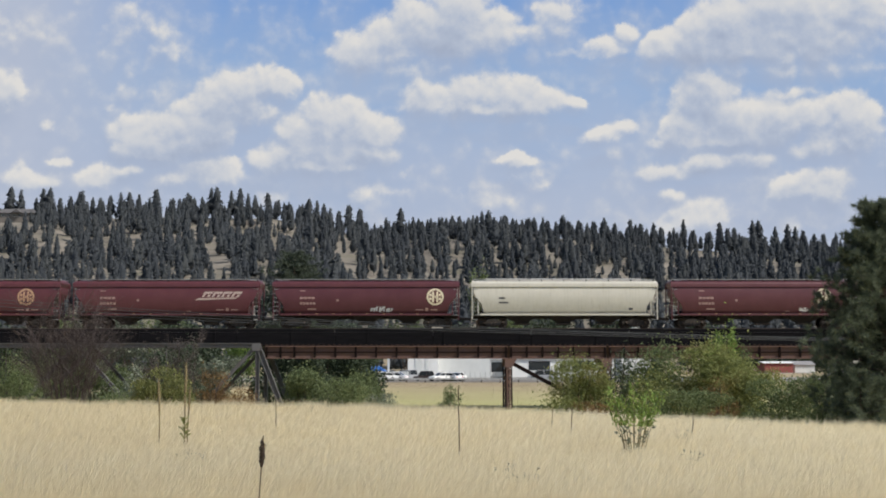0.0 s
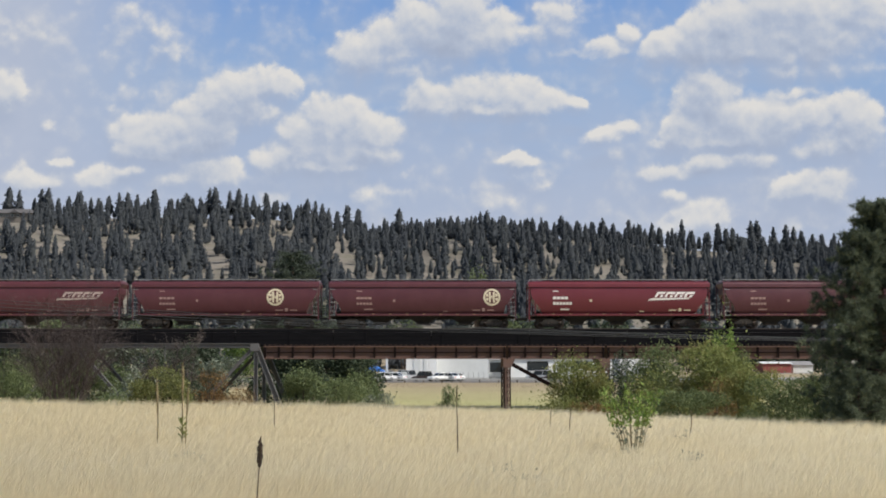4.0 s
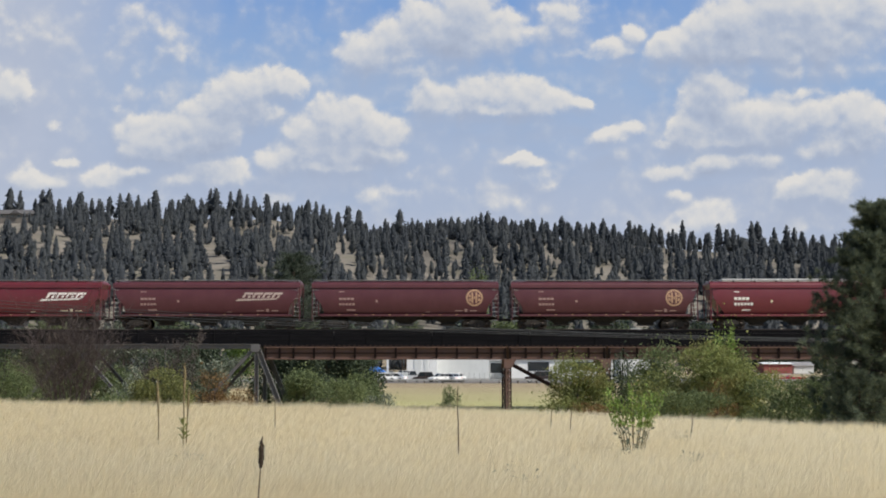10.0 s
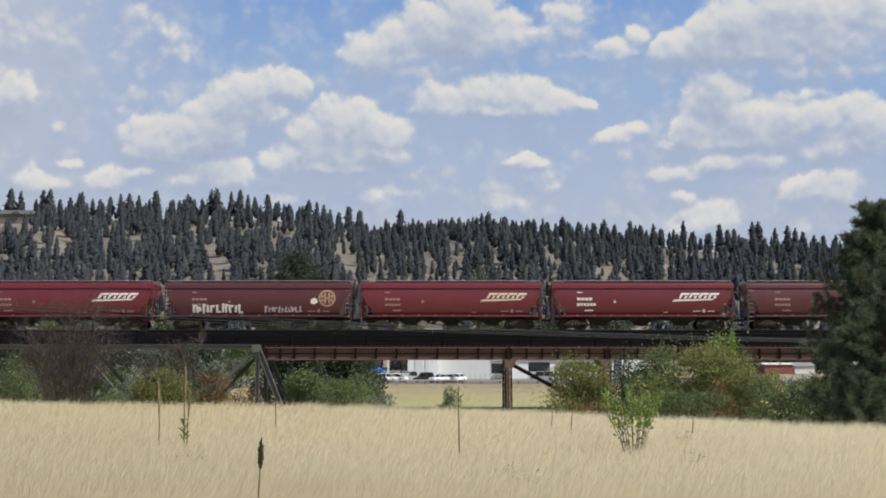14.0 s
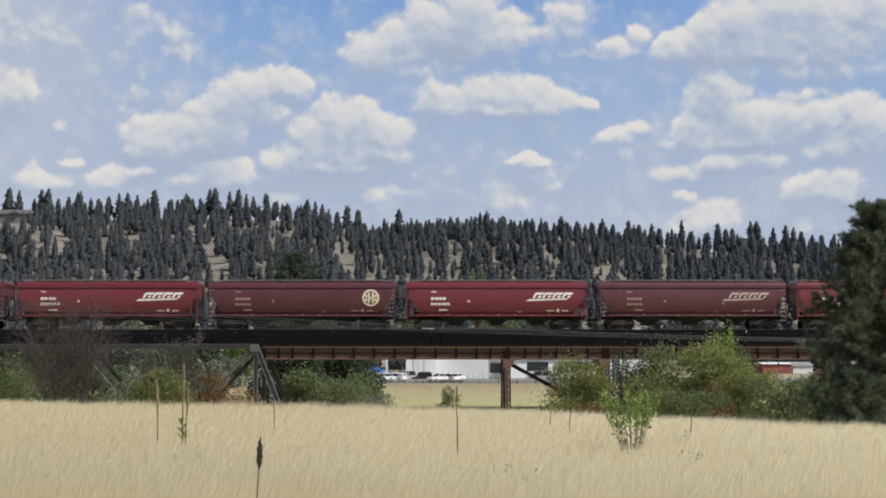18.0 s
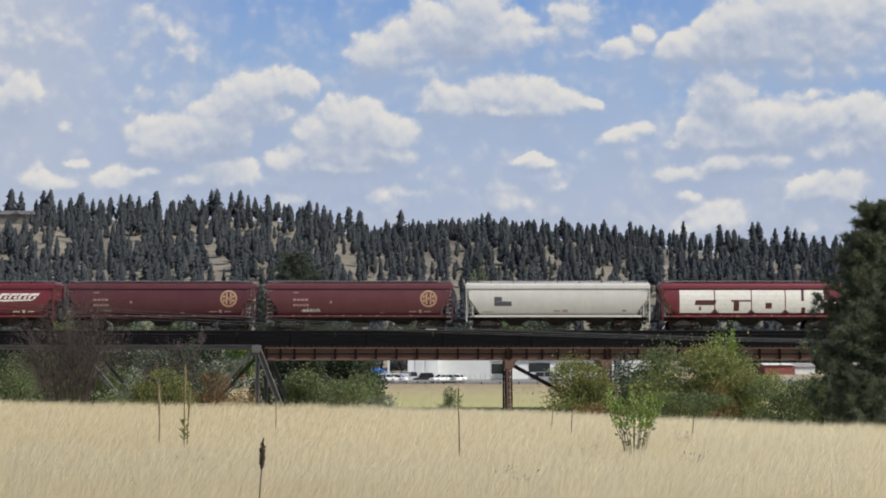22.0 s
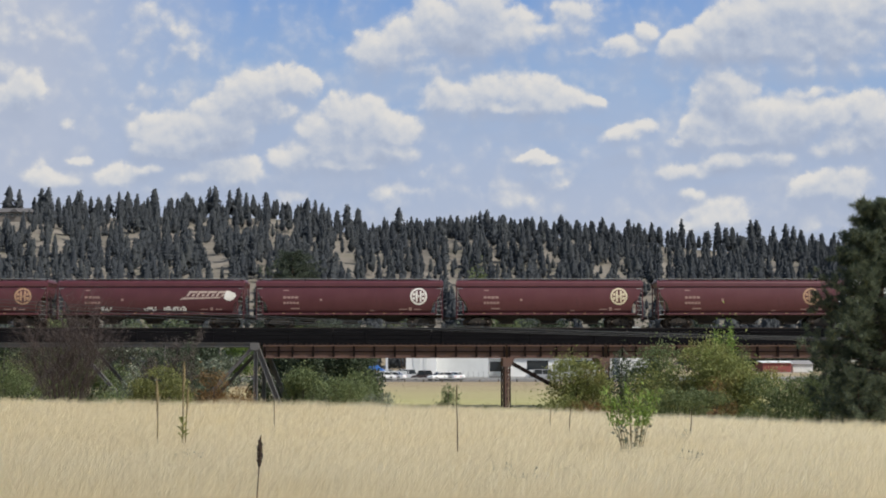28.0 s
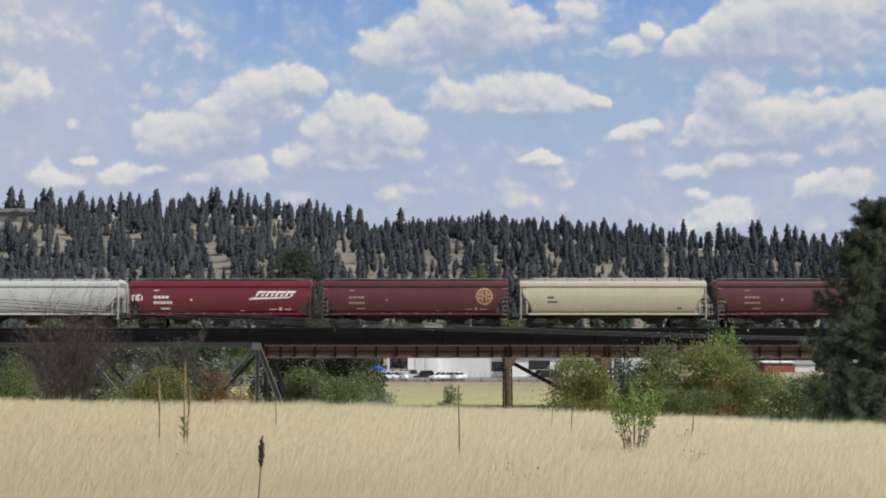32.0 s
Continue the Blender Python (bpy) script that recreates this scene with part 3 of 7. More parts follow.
def sky_material():
    k = Mat("cumulus_sky")
    km = k.n("ShaderNodeVectorMath")
    km.operation = 'SCALE'
    km.inputs["Scale"].default_value = 0.001
    k.link(k.coords(), km.inputs[0])
    group = density_group()

    def amount(off):
        v = k.n("ShaderNodeVectorMath")
        v.inputs[1].default_value = off
        k.link(km.outputs[0], v.inputs[0])
        gnode = k.n("ShaderNodeGroup")
        gnode.node_tree = group
        k.link(v.outputs[0], gnode.inputs[0])
        return gnode.outputs[0]

    here = amount((0, 0, 0))
    # cloud that lies between a point and the light, near and further up
    near_lit = amount((0.007, 0.0, 0.026))
    above = k.math('MAXIMUM', k.math('MINIMUM', near_lit, 1.0), 0.0)
    higher = k.math('MAXIMUM', k.math('MINIMUM', amount((0.016, 0.0, 0.098)), 1.0), 0.0)
    sep = k.n("ShaderNodeSeparateXYZ")
    k.link(km.outputs[0], sep.inputs[0])
    height = k.math('MULTIPLY', sep.outputs[2], 0.8, True)
    blue = k.ramp(height, [(0.28, (0.44, 0.50, 0.63)), (0.5, (0.345, 0.45, 0.64)), (0.78, (0.235, 0.40, 0.67)), (1.0, (0.14, 0.31, 0.65))])
    # thin veil between the heaps
    veil_src = k.n("ShaderNodeTexNoise")
    veil_src.inputs["Scale"].default_value = 2.6
    veil_src.inputs["Detail"].default_value = 5
    veil_src.inputs["Roughness"].default_value = 0.5
    st = k.n("ShaderNodeMapping")
    st.inputs["Scale"].default_value = (0.8, 1.0, 1.9)
    k.link(km.outputs[0], st.inputs[0])
    k.link(st.outputs[0], veil_src.inputs["Vector"])
    lowness = k.math('SUBTRACT', 1.0, k.math('MULTIPLY', height, 0.8))
    left = k.math('MULTIPLY', k.math('SUBTRACT', -0.55, sep.outputs[0]), 1.2, True)
    veil = k.math('MULTIPLY', k.math('SUBTRACT', k.math('ADD', veil_src.outputs["Fac"], k.math('MULTIPLY', left, 0.25)), 0.20, True), 3.0, True)
    veil = k.math('MULTIPLY', veil, k.math('MAXIMUM', lowness, left))
    sky = k.mix(veil, blue, (0.45, 0.505, 0.63))
    # soft grey-blue cloud shade painted into the sky under each heap
    skirt = k.math('MULTIPLY', k.math('ADD', above, k.math('MULTIPLY', higher, 0.7)), 0.52, True)
    sky = k.mix(skirt, sky, (0.38, 0.44, 0.57))
    # heaps: white where little cloud lies towards the sun, grey-blue below
    cover = k.math('ADD', k.math('MULTIPLY', above, 0.24), k.math('MULTIPLY', higher, 0.30))
    relief = k.math('MULTIPLY', k.math('SUBTRACT', here, near_lit), 0.42)
    shade = k.math('ADD', k.math('SUBTRACT', 0.92, cover), relief, True)
    edge = k.n("ShaderNodeMapRange")
    edge.interpolation_type = 'SMOOTHSTEP'
    edge.inputs["From Min"].default_value, edge.inputs["From Max"].default_value = 0.09, 0.60
    k.link(k.math('SUBTRACT', 1.05, k.math('MULTIPLY', shade, 0.52)), edge.inputs["From Max"])
    k.link(here, edge.inputs["Value"])
    thick_s = k.math('MULTIPLY', edge.outputs[0], k.math('ADD', k.math('MULTIPLY', shade, 0.2), 0.8))
    col = k.ramp(shade, [(0.26, (0.365, 0.42, 0.54)), (0.46, (0.45, 0.505, 0.615)), (0.68, (0.60, 0.62, 0.66)), (0.95, (0.725, 0.71, 0.69))])
    out = k.mix(thick_s, sky, col)
    em = k.n("ShaderNodeEmission")
    k.link(out, em.inputs[0])
    em.inputs[1].default_value = 1.0
    k.link(em.outputs[0], k.nt.nodes["Material Output"].inputs[0])
    return k.m


def sky_sheet():
    g = Geo()
    n = 24
    pts = [(-2400 + 4800 * i / n, 4200 - 420 * (abs(i - n / 2) / (n / 2)) ** 2) for i in range(n + 1)]
    vs = [(x, y - 4200, z) for z in (-160, 2100) for x, y in pts]
    g.add(vs, [(i, i + 1, n + 2 + i, n + 1 + i) for i in range(n)])
    ob = part("cloudy_sky_backdrop", g, sky_material())
    ob.matrix_basis = pose(0, 4200, 0)
    ob.visible_shadow = True
    return tagged(ob, "blue summer sky with drifting white cumulus clouds", "sky", kind="structure")


SKY = sky_sheet()


# ---- ground: one sheet from behind the camera to beyond the ridge ----
def ground():
    ys = np.concatenate([np.arange(-80, 8, 8), np.arange(8, 60, 1.5), np.arange(60, 200, 5), np.arange(200, 430, 14),
                         np.arange(430, 980, 12), np.arange(980, 4400, 260)])
    a = np.linspace(-1, 1, 161)
    xs_u = np.sign(a) * (0.16 * np.abs(a) + 0.84 * np.abs(a) ** 3)
    rows = []
    for y in ys:
        half = max(130.0 if y < 90 else 950.0, min(2400.0, 130 + max(0, y - 40) * 1.6))
        xs = xs_u * half
        rows.append(np.stack([xs, np.full_like(xs, y), ground_z(xs, np.full_like(xs, y))], axis=1))
    v = np.concatenate(rows)
    m, n = len(ys), len(a)
    i = (np.arange(m - 1)[:, None] * n + np.arange(n - 1)[None, :]).ravel()
    f = np.stack([i, i + 1, i + n + 1, i + n], axis=1)
    me = fast_mesh("ground", v, f)
    me.polygons.foreach_set("use_smooth", [True] * len(me.polygons))
    ob = part("ground", me, GROUND)
    return tagged(ob, "dry straw-coloured ground rising to a wooded hill", "ground", kind="structure")


ground()


def field_grass():
    """The dry grass of the near field: bent, tapering blades, denser towards the camera."""
    rng = np.random.default_rng(11)
    n = 520000
    u = rng.random(n)
    d = 1.0 / (1 / 11.0 + u * (1 / 56.0 - 1 / 11.0))
    a = rng.uniform(-0.40, 0.40, n)
    x = a * d
    keep = d < edge_of_field(x, d) + rng.uniform(-1.0, 1.5, n)
    # short worn tufts here and there
    tuft = np.sin(x * 1.9 + 2 * np.sin(d * 0.7)) * np.sin(d * 1.3 + 1.7 * np.sin(x * 0.8))
    d, x, tuft = d[keep], x[keep], tuft[keep]
    n = len(d)
    h = (0.62 + 0.055 * tuft + rng.normal(0, 0.085, n) * np.interp(d, [11, 20, 30], [1.25, 0.9, 0.6])) * (1.0 + 0.10 * np.sin(x * 0.35 + d * 0.2))
    h *= 1 + np.clip((d - 30) / 12, 0, 1) * (0.10 + 0.15 * np.clip(-x / 14, 0, 1) + 0.14 * np.clip((x - 8) / 8, 0, 1))
    tall = rng.random(n) < np.interp(d, [11, 20, 30], [0.07, 0.03, 0.0])
    h = np.where(tall, h * rng.uniform(1.15, 1.4, n), h)
    w = np.maximum(0.0024, d * 0.00015) * rng.uniform(0.6, 1.5, n)
    turn = rng.uniform(-0.7, 0.7, n)
    side = np.stack([np.cos(turn), np.sin(turn), np.zeros(n)], 1)
    lean = rng.normal(0.15, 0.13, n) * h
    deep = rng.normal(0.0, 0.20, n) * h
    base = np.stack([x, d, ground_z(x, d) - 0.02], 1)
    up = np.zeros((n, 3))
    up[:, 2] = h
    off = np.stack([lean, deep, np.zeros(n)], 1)
    top = base + up * 0.72 + off * 0.62
    tip = base + up + off * 1.30
    W = side * w[:, None]
    v = np.stack([base, top + W * 0.8, top - W * 0.8, tip], 1).reshape(-1, 3)
    o = np.arange(n) * 4
    tri = np.concatenate([np.stack([o + i, o + j, o + k], 1) for i, j, k in ((0, 1, 2), (2, 1, 3))])
    ob = part("dry_grass", fast_mesh("dry_grass", v, tri), BLADES)
    return tagged(ob, "tall sun-bleached dry grass covering the field", "grass", kind="stuff")


field_grass()


def verge_grass():
    """Rougher, lower grass beyond the bridge, before the road."""
    rng = np.random.default_rng(12)
    n = 34000
    d = rng.uniform(60, 196, n)
    x = rng.uniform(-0.12, 0.40, n) * d
    h = rng.uniform(0.03, 0.09, n)
    w = rng.uniform(0.03, 0.08, n)
    base = np.stack([x, d, ground_z(x, d) - 0.02], 1)
    tip = base + np.stack([rng.normal(0.05, 0.1, n), rng.normal(0, 0.1, n), h], 1)
    W = np.stack([w, np.zeros(n), np.zeros(n)], 1)
    v = np.stack([base - W, base + W, tip], 1).reshape(-1, 3)
    ob = part("meadow_grass", fast_mesh("meadow_grass", v, np.arange(n * 3).reshape(n, 3)), MEADOW)
    return tagged(ob, "short dry meadow grass beyond the bridge", "grass", kind="stuff")


verge_grass()


# ---- the railway bridge ----
TRACK_Y = 114.0
RAIL_Z = 5.3


def track():
    t = thing("railway_track", pose(0, TRACK_Y, RAIL_Z), "steel rails on weathered timber ties across the bridge", "railway track", kind="structure")
    for y in (-0.75, 0.75):
        g = Geo()
        prof = [(-0.07, -0.17), (0.07, -0.17), (0.07, -0.15), (0.015, -0.13), (0.015, -0.04), (0.036, -0.03), (0.036, 0.0), (-0.036, 0.0), (-0.036, -0.03), (-0.015, -0.04), (-0.015, -0.13), (-0.07, -0.15)]
        g.loft([[(x, y + a, b) for a, b in prof] for x in (-760, 840)])
        part("rail", g, RAIL, t)
    g = Geo()
    g.loft([[(x, a, b) for a, b in ((-2.0, -0.62), (2.0, -0.62), (1.7, -0.20), (-1.7, -0.20))] for x in (-760, 840)])
    part("ballast", g, BALLAST, t, "grey crushed-stone ballast")
    tie = Geo().box(-0.11, 0.11, -1.3, 1.3, -0.20, -0.17, 0.01).mesh("tie")
    for i in range(150):
        part("tie", tie, TIE, t, at=pose(-60 + i * 0.8, 0, 0.015))
    return t


track()


def ballast_wall():
    """The dark timber trough that holds the ballast, on beam ends that stick out."""
    b = thing("bridge_deck", pose(0, TRACK_Y, RAIL_Z), "near-black timber deck trough of the railway bridge", "bridge deck", kind="structure")
    for s in (-1, 1):
        for row, (z0, z1) in enumerate(((-1.5, -1.14), (-1.12, -0.78), (-0.76, -0.42), (-0.40, -0.10))):
            for i in range(20):
                x = -100 + i * 9.0
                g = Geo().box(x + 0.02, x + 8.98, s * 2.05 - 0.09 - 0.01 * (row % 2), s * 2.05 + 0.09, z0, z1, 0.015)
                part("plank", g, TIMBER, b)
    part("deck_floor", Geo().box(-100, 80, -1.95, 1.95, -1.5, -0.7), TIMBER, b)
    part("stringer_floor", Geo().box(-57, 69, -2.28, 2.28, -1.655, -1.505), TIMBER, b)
    end = Geo().box(-0.10, 0.10, -2.43, 2.43, -1.62, -1.5, 0.012).mesh("beam_end")
    for i in range(250):
        part("beam_end", end, BEAM, b, at=pose(-58.5 + i * 0.48, 0, 0))
    for s in (-1, 1):
        for i in range(26):
            x = -98 + i * 7
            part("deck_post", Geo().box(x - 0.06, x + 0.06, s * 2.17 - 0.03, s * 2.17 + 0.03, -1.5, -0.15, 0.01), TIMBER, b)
    return b


ballast_wall()


def girder_span(x0, x1, xs, name="plate_girder_span"):
    """A riveted deck plate girder pair with stiffeners, flanges and a lengthwise angle."""
    t = thing(name, pose(0, TRACK_Y, RAIL_Z), "rust-brown riveted steel plate girder span", "bridge girder", "girder spans", kind="structure")
    top, low = -1.66, -2.82
    for s in (-2.3, 2.3):
        part("web", Geo().box(x0, x1, s - 0.02, s + 0.02, low, top), GIRDER, t)
        part("top_flange", Geo().box(x0, x1, s - 0.24, s + 0.24, top - 0.09, top), GIRDER, t)
        part("bottom_flange", Geo().box(x0, x1, s - 0.24, s + 0.24, low, low + 0.09), GIRDER, t)
        # Shadow lines across the web are painted as this dark angle and the stiffeners.
        part("lengthwise_angle", Geo().box(x0, x1, s - 0.16 if s < 0 else s + 0.02, s - 0.02 if s < 0 else s + 0.16, top - 0.62, top - 0.53), GIRDER_SHADED, t)
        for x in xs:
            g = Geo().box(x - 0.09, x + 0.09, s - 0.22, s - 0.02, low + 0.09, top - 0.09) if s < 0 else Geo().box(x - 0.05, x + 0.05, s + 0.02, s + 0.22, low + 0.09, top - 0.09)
            part("stiffener", g, GIRDER_SHADED, t)
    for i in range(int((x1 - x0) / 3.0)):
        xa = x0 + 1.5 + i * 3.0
        part("cross_frame", Geo().beam((xa, -2.25, low + 0.2), (xa, 2.25, top - 0.2), 0.1, 0.1, (1, 0, 0)), GIRDER_SHADED, t)
    # rivet heads along the flanges
    xs_r = np.arange(x0 + 0.2, x1, 0.22)
    vs, fs = [], []
    for z in (low + 0.16, top - 0.16):
        for x in xs_r:
            o = len(vs)
            vs += [(x - 0.025, -2.325, z), (x, -2.325, z - 0.025), (x + 0.025, -2.325, z), (x, -2.325, z + 0.025), (x, -2.35, z)]
            fs += [(o, o + 1, o + 4), (o + 1, o + 2, o + 4), (o + 2, o + 3, o + 4), (o + 3, o, o + 4)]
    tagged(part("rivets", fast_mesh("rivets", vs, fs), GIRDER, t), kind="stuff")
    return t


def span_marks(x0, x1, near=1.27, mid=1.93):
    xs = [x0 + 0.15, x0 + 0.15 + near, x0 + 0.15 + 2 * near]
    inner0, inner1 = xs[-1], x1 - 0.15 - 2 * near
    k = max(1, round((inner1 - inner0) / mid))
    xs += [inner0 + (inner1 - inner0) * i / k for i in range(1, k)]
    return xs + [inner1, x1 - 0.15 - near, x1 - 0.15]


SPANS = ((-16.34, 5.83), (5.99, 14.88), (15.04, 37.06), (37.21, 46.5), (46.65, 68.0))
for i, (xa, xb) in enumerate(SPANS):
    girder_span(xa, xb, span_marks(xa, xb, 1.27, 1.9) if xb - xa > 12 else [xa + 0.15 + (xb - xa - 0.3) * j / 6 for j in range(7)])


def lattice_leg(g, g2, x, y0, z0, y1, z1):
    """A built-up column: two channels and lacing plates with gaps."""
    for dx in (-0.27, 0.27):
        g.beam((x + dx, y0, z0), (x + dx, y1, z1), 0.10, 0.52, (0, 1, 0))
    n = int(abs(z1 - z0) / 0.55)
    for i in range(n):
        f0, f1 = i / n, (i + 1) / n
        for yy in (-0.24, 0.24):
            p0 = (x - 0.25, y0 + (y1 - y0) * f0 + yy, z0 + (z1 - z0) * f0)
            p1 = (x + 0.25, y0 + (y1 - y0) * f1 + yy, z0 + (z1 - z0) * f1)
            q0, q1 = (x + 0.25, p0[1], p0[2]), (x - 0.25, p1[1], p1[2])
            g2.beam(p0, p1, 0.15, 0.02)
            g2.beam(q0, q1, 0.15, 0.02)


def tower():
    t = thing("bridge_tower", pose(0, TRACK_Y, RAIL_Z), "rust-brown laced steel tower under the girder spans", "bridge tower", kind="structure")
    xl, xr = 5.91, 14.96
    top, low = -2.82, -8.3
    for x in (xl, xr):
        for s in (-1, 1):
            g, g2 = Geo(), Geo()
            lattice_leg(g, g2, x, s * 2.3, top, s * 2.7, low)
            leg = part("leg", g, GIRDER_SHADED, t)
            part("lacing", g2, GIRDER, leg)
            part("footing", Geo().box(x - 0.7, x + 0.7, s * 2.7 - 0.7, s * 2.7 + 0.7, low - 0.6, low, 0.05), CONCRETE, t, "concrete footing")
            way = 1 if x == xl else -1
            part("gusset", Geo().loft([[(x - way * 0.36, yy, top), (x + way * 0.75, yy, top), (x + way * 0.34, yy, top - 0.8), (x - way * 0.36, yy, top - 0.8)] for yy in (s * 2.33 - 0.31, s * 2.33 - 0.28)]), GIRDER, t)
    for s in (-2.4, 2.4):
        part("brace", Geo().beam((xl + 0.3, s - 0.15, top - 0.35), (xr - 0.3, s - 0.15, low + 0.6), 0.24, 0.12), GIRDER_SHADED, t)
        # curved knee under the girder
        pts = [(xr - 0.1 - 1.25 * math.sin(a) * 1.0, s - 0.1, top - 0.15 - 1.25 * (1 - math.cos(a))) for a in [radians(k) for k in range(0, 91, 15)]]
        g = Geo()
        for p, q in zip(pts, pts[1:]):
            g.beam(p, q, 0.2, 0.16)
        part("knee", g, GIRDER_SHADED, t)
    return t


tower()


def end_pier(x):
    t = thing("bridge_pier", pose(x, TRACK_Y, 0), "weathered concrete pier under the girders", "bridge pier", kind="structure")
    g = Geo()
    zb = float(ground_z(x, TRACK_Y)) - 0.5
    g.loft([[(sx * a, sy * b, z) for sx, sy in ((-1, -1), (1, -1), (1, 1), (-1, 1))] for a, b, z in ((0.9, 2.8, zb), (0.6, 2.4, RAIL_Z - 3.3), (0.75, 2.6, RAIL_Z - 3.2), (0.75, 2.6, RAIL_Z - 2.82))])
    part("shaft", g, CONCRETE, t)


for x in (37.13, 46.6):
    end_pier(x)


def deck_truss():
    """The grey deck truss that carries the track over the creek, with its end tower."""
    t = thing("deck_truss", pose(0, TRACK_Y, RAIL_Z), "grey painted steel deck truss over the creek", "bridge truss", kind="structure")
    xr = -17.04
    top = 3.69 - RAIL_Z
    panel = 8.25
    depth = 9.0
    for s in (-2.6, 2.6):
        part("top_chord", Geo().plate((xr - panel * 10, s, top), (xr + 0.25, s, top), 0.45, 0.34), TRUSS, t)
        part("bottom_chord", Geo().plate((xr - panel * 10, s, top - depth), (xr - panel, s, top - depth), 0.45, 0.40), TRUSS, t)
        for i in range(10):
            xa, xb = xr - panel * i, xr - panel * (i + 1)
            za, zb = (top, top - depth) if i % 2 == 0 else (top - depth, top)
            part("diagonal", Geo().plate((xa, s, za), (xb, s, zb), 0.34, 0.24), TRUSS, t)
            if i % 2 == 1:
                part("hanger", Geo().beam((xa, s, top), (xa, s, top - depth), 0.10, 0.12), TRUSS, t)
        part("end_leg", Geo().plate((xr + 0.1, s, top - 0.1), (xr + 3.9, s * 1.12, top - depth - 0.4), 0.38, 0.40), TRUSS, t)
        part("end_post", Geo().plate((xr + 0.05, s, top - 0.1), (xr + 0.1, s, top - depth - 0.4), 0.34, 0.30), TRUSS, t)
        part("gusset_plate", Geo().box(xr - 0.45, xr + 0.32, s - 0.235, s + 0.235, top - 0.5, top + 0.15), TRUSS, t)
    for i in range(11):
        xa = xr - panel * i
        part("cross_strut", Geo().beam((xa, -2.6, top), (xa, 2.6, top), 0.25, 0.2, (0, 0, 1)), TRUSS, t)
        if i < 10:
            part("lateral_brace", Geo().beam((xa, -2.6, top - 0.1), (xa - panel, 2.6, top - 0.1), 0.12, 0.12, (0, 0, 1)), TRUSS, t)
    part("pedestal", Geo().box(xr - 0.9, xr + 5.0, -3.2, 3.2, top - depth - 1.6, top - depth - 0.4, 0.08), CONCRETE, t, "concrete pedestal")
    return t


deck_truss()


def embankment(x0, x1):
    t = Geo()
    t.loft([[(x, a, b) for a, b in ((-16, -4.5), (16, -4.5), (2.6, RAIL_Z - 0.62), (-2.6, RAIL_Z - 0.62))] for x in (x0, x1)])
    ob = part("embankment", t, BALLAST, at=pose(0, TRACK_Y, 0))
    return tagged(ob, "gravel railway embankment beyond the bridge", "embankment", kind="structure")


embankment(66.5, 840)
embankment(-760, -99)


# ---- cables in front of the bridge ----
def cable(y, zl, zm, zr, r):
    """A slack cable through three heights: at x = -40, 0 and 40."""
    g = Geo()
    a = (zl + zr - 2 * zm) / 2 / 1600.0
    b = (zr - zl) / 80.0
    pts = [(x, y, zm + b * x + a * x * x) for x in range(-100, 70, 5)]
    g.tube(pts, r, 6)
    ob = part("overhead_cable", g, CABLE, smooth=True)
    return tagged(ob, "slack grey overhead cable crossing before the bridge", "cable", "overhead cables")


for yy, pl, pm, pr, rr in ((100.0, 7.53, 5.16, 4.01, 0.026), (100.25, 7.25, 5.07, 3.96, 0.026),
                           (99.7, 6.92, 4.88, 3.87, 0.03), (100.5, 6.64, 4.75, 3.78, 0.026)):
    cable(yy, pl, pm, pr, rr)


# ---- the grain train ----
SIDE = ((1.28, 1.30), (1.60, 1.42), (2.00, 1.52), (2.40, 1.58), (2.80, 1.605), (3.20, 1.59), (3.55, 1.54), (3.74, 1.495))


def side_y(z):
    return float(np.interp(z, [p[0] for p in SIDE], [p[1] for p in SIDE]))


def decal(polys, material, car, name, label="", proud=0.008):
    """Flat painted shapes laid on the curved near side; polys are lists of (x, z), convex, cut where the side bends."""
    g = Geo()
    for poly in polys:
        zs = [p[1] for p in poly]
        cuts = [min(zs)] + [z for z, _ in SIDE if min(zs) < z < max(zs)] + [max(zs)]
        def clip(pts, z, keep_above):
            out = []
            for (xa, za), (xb, zb) in zip(pts, pts[1:] + pts[:1]):
                ia, ib = (za >= z - 1e-6, zb >= z - 1e-6) if keep_above else (za <= z + 1e-6, zb <= z + 1e-6)
                if ia:
                    out.append((xa, za))
                if ia != ib and abs(zb - za) > 1e-9:
                    f = (z - za) / (zb - za)
                    out.append((xa + (xb - xa) * f, z))
            return out
        for lo, hi in zip(cuts, cuts[1:]):
            pc = clip(clip(list(poly), lo, True), hi, False)
            if len(pc) >= 3:
                g.add([(x, -side_y(z) - proud, z) for x, z in pc], [tuple(range(len(pc)))])
    return part(name, g, material, car, label)


def rect(x0, x1, z0, z1, slant=0.0):
    return [(x0, z0), (x1, z0), (x1 + slant, z1), (x0 + slant, z1)]


def ring_polys(cx, cz, r0, r1, n=20):
    out = []
    for i in range(n):
        a, b = 2 * math.pi * i / n, 2 * math.pi * (i + 1) / n
        out.append([(cx + r0 * math.cos(a), cz + r0 * math.sin(a)), (cx + r1 * math.cos(a), cz + r1 * math.sin(a)),
                    (cx + r1 * math.cos(b), cz + r1 * math.sin(b)), (cx + r0 * math.cos(b), cz + r0 * math.sin(b))])
    return out


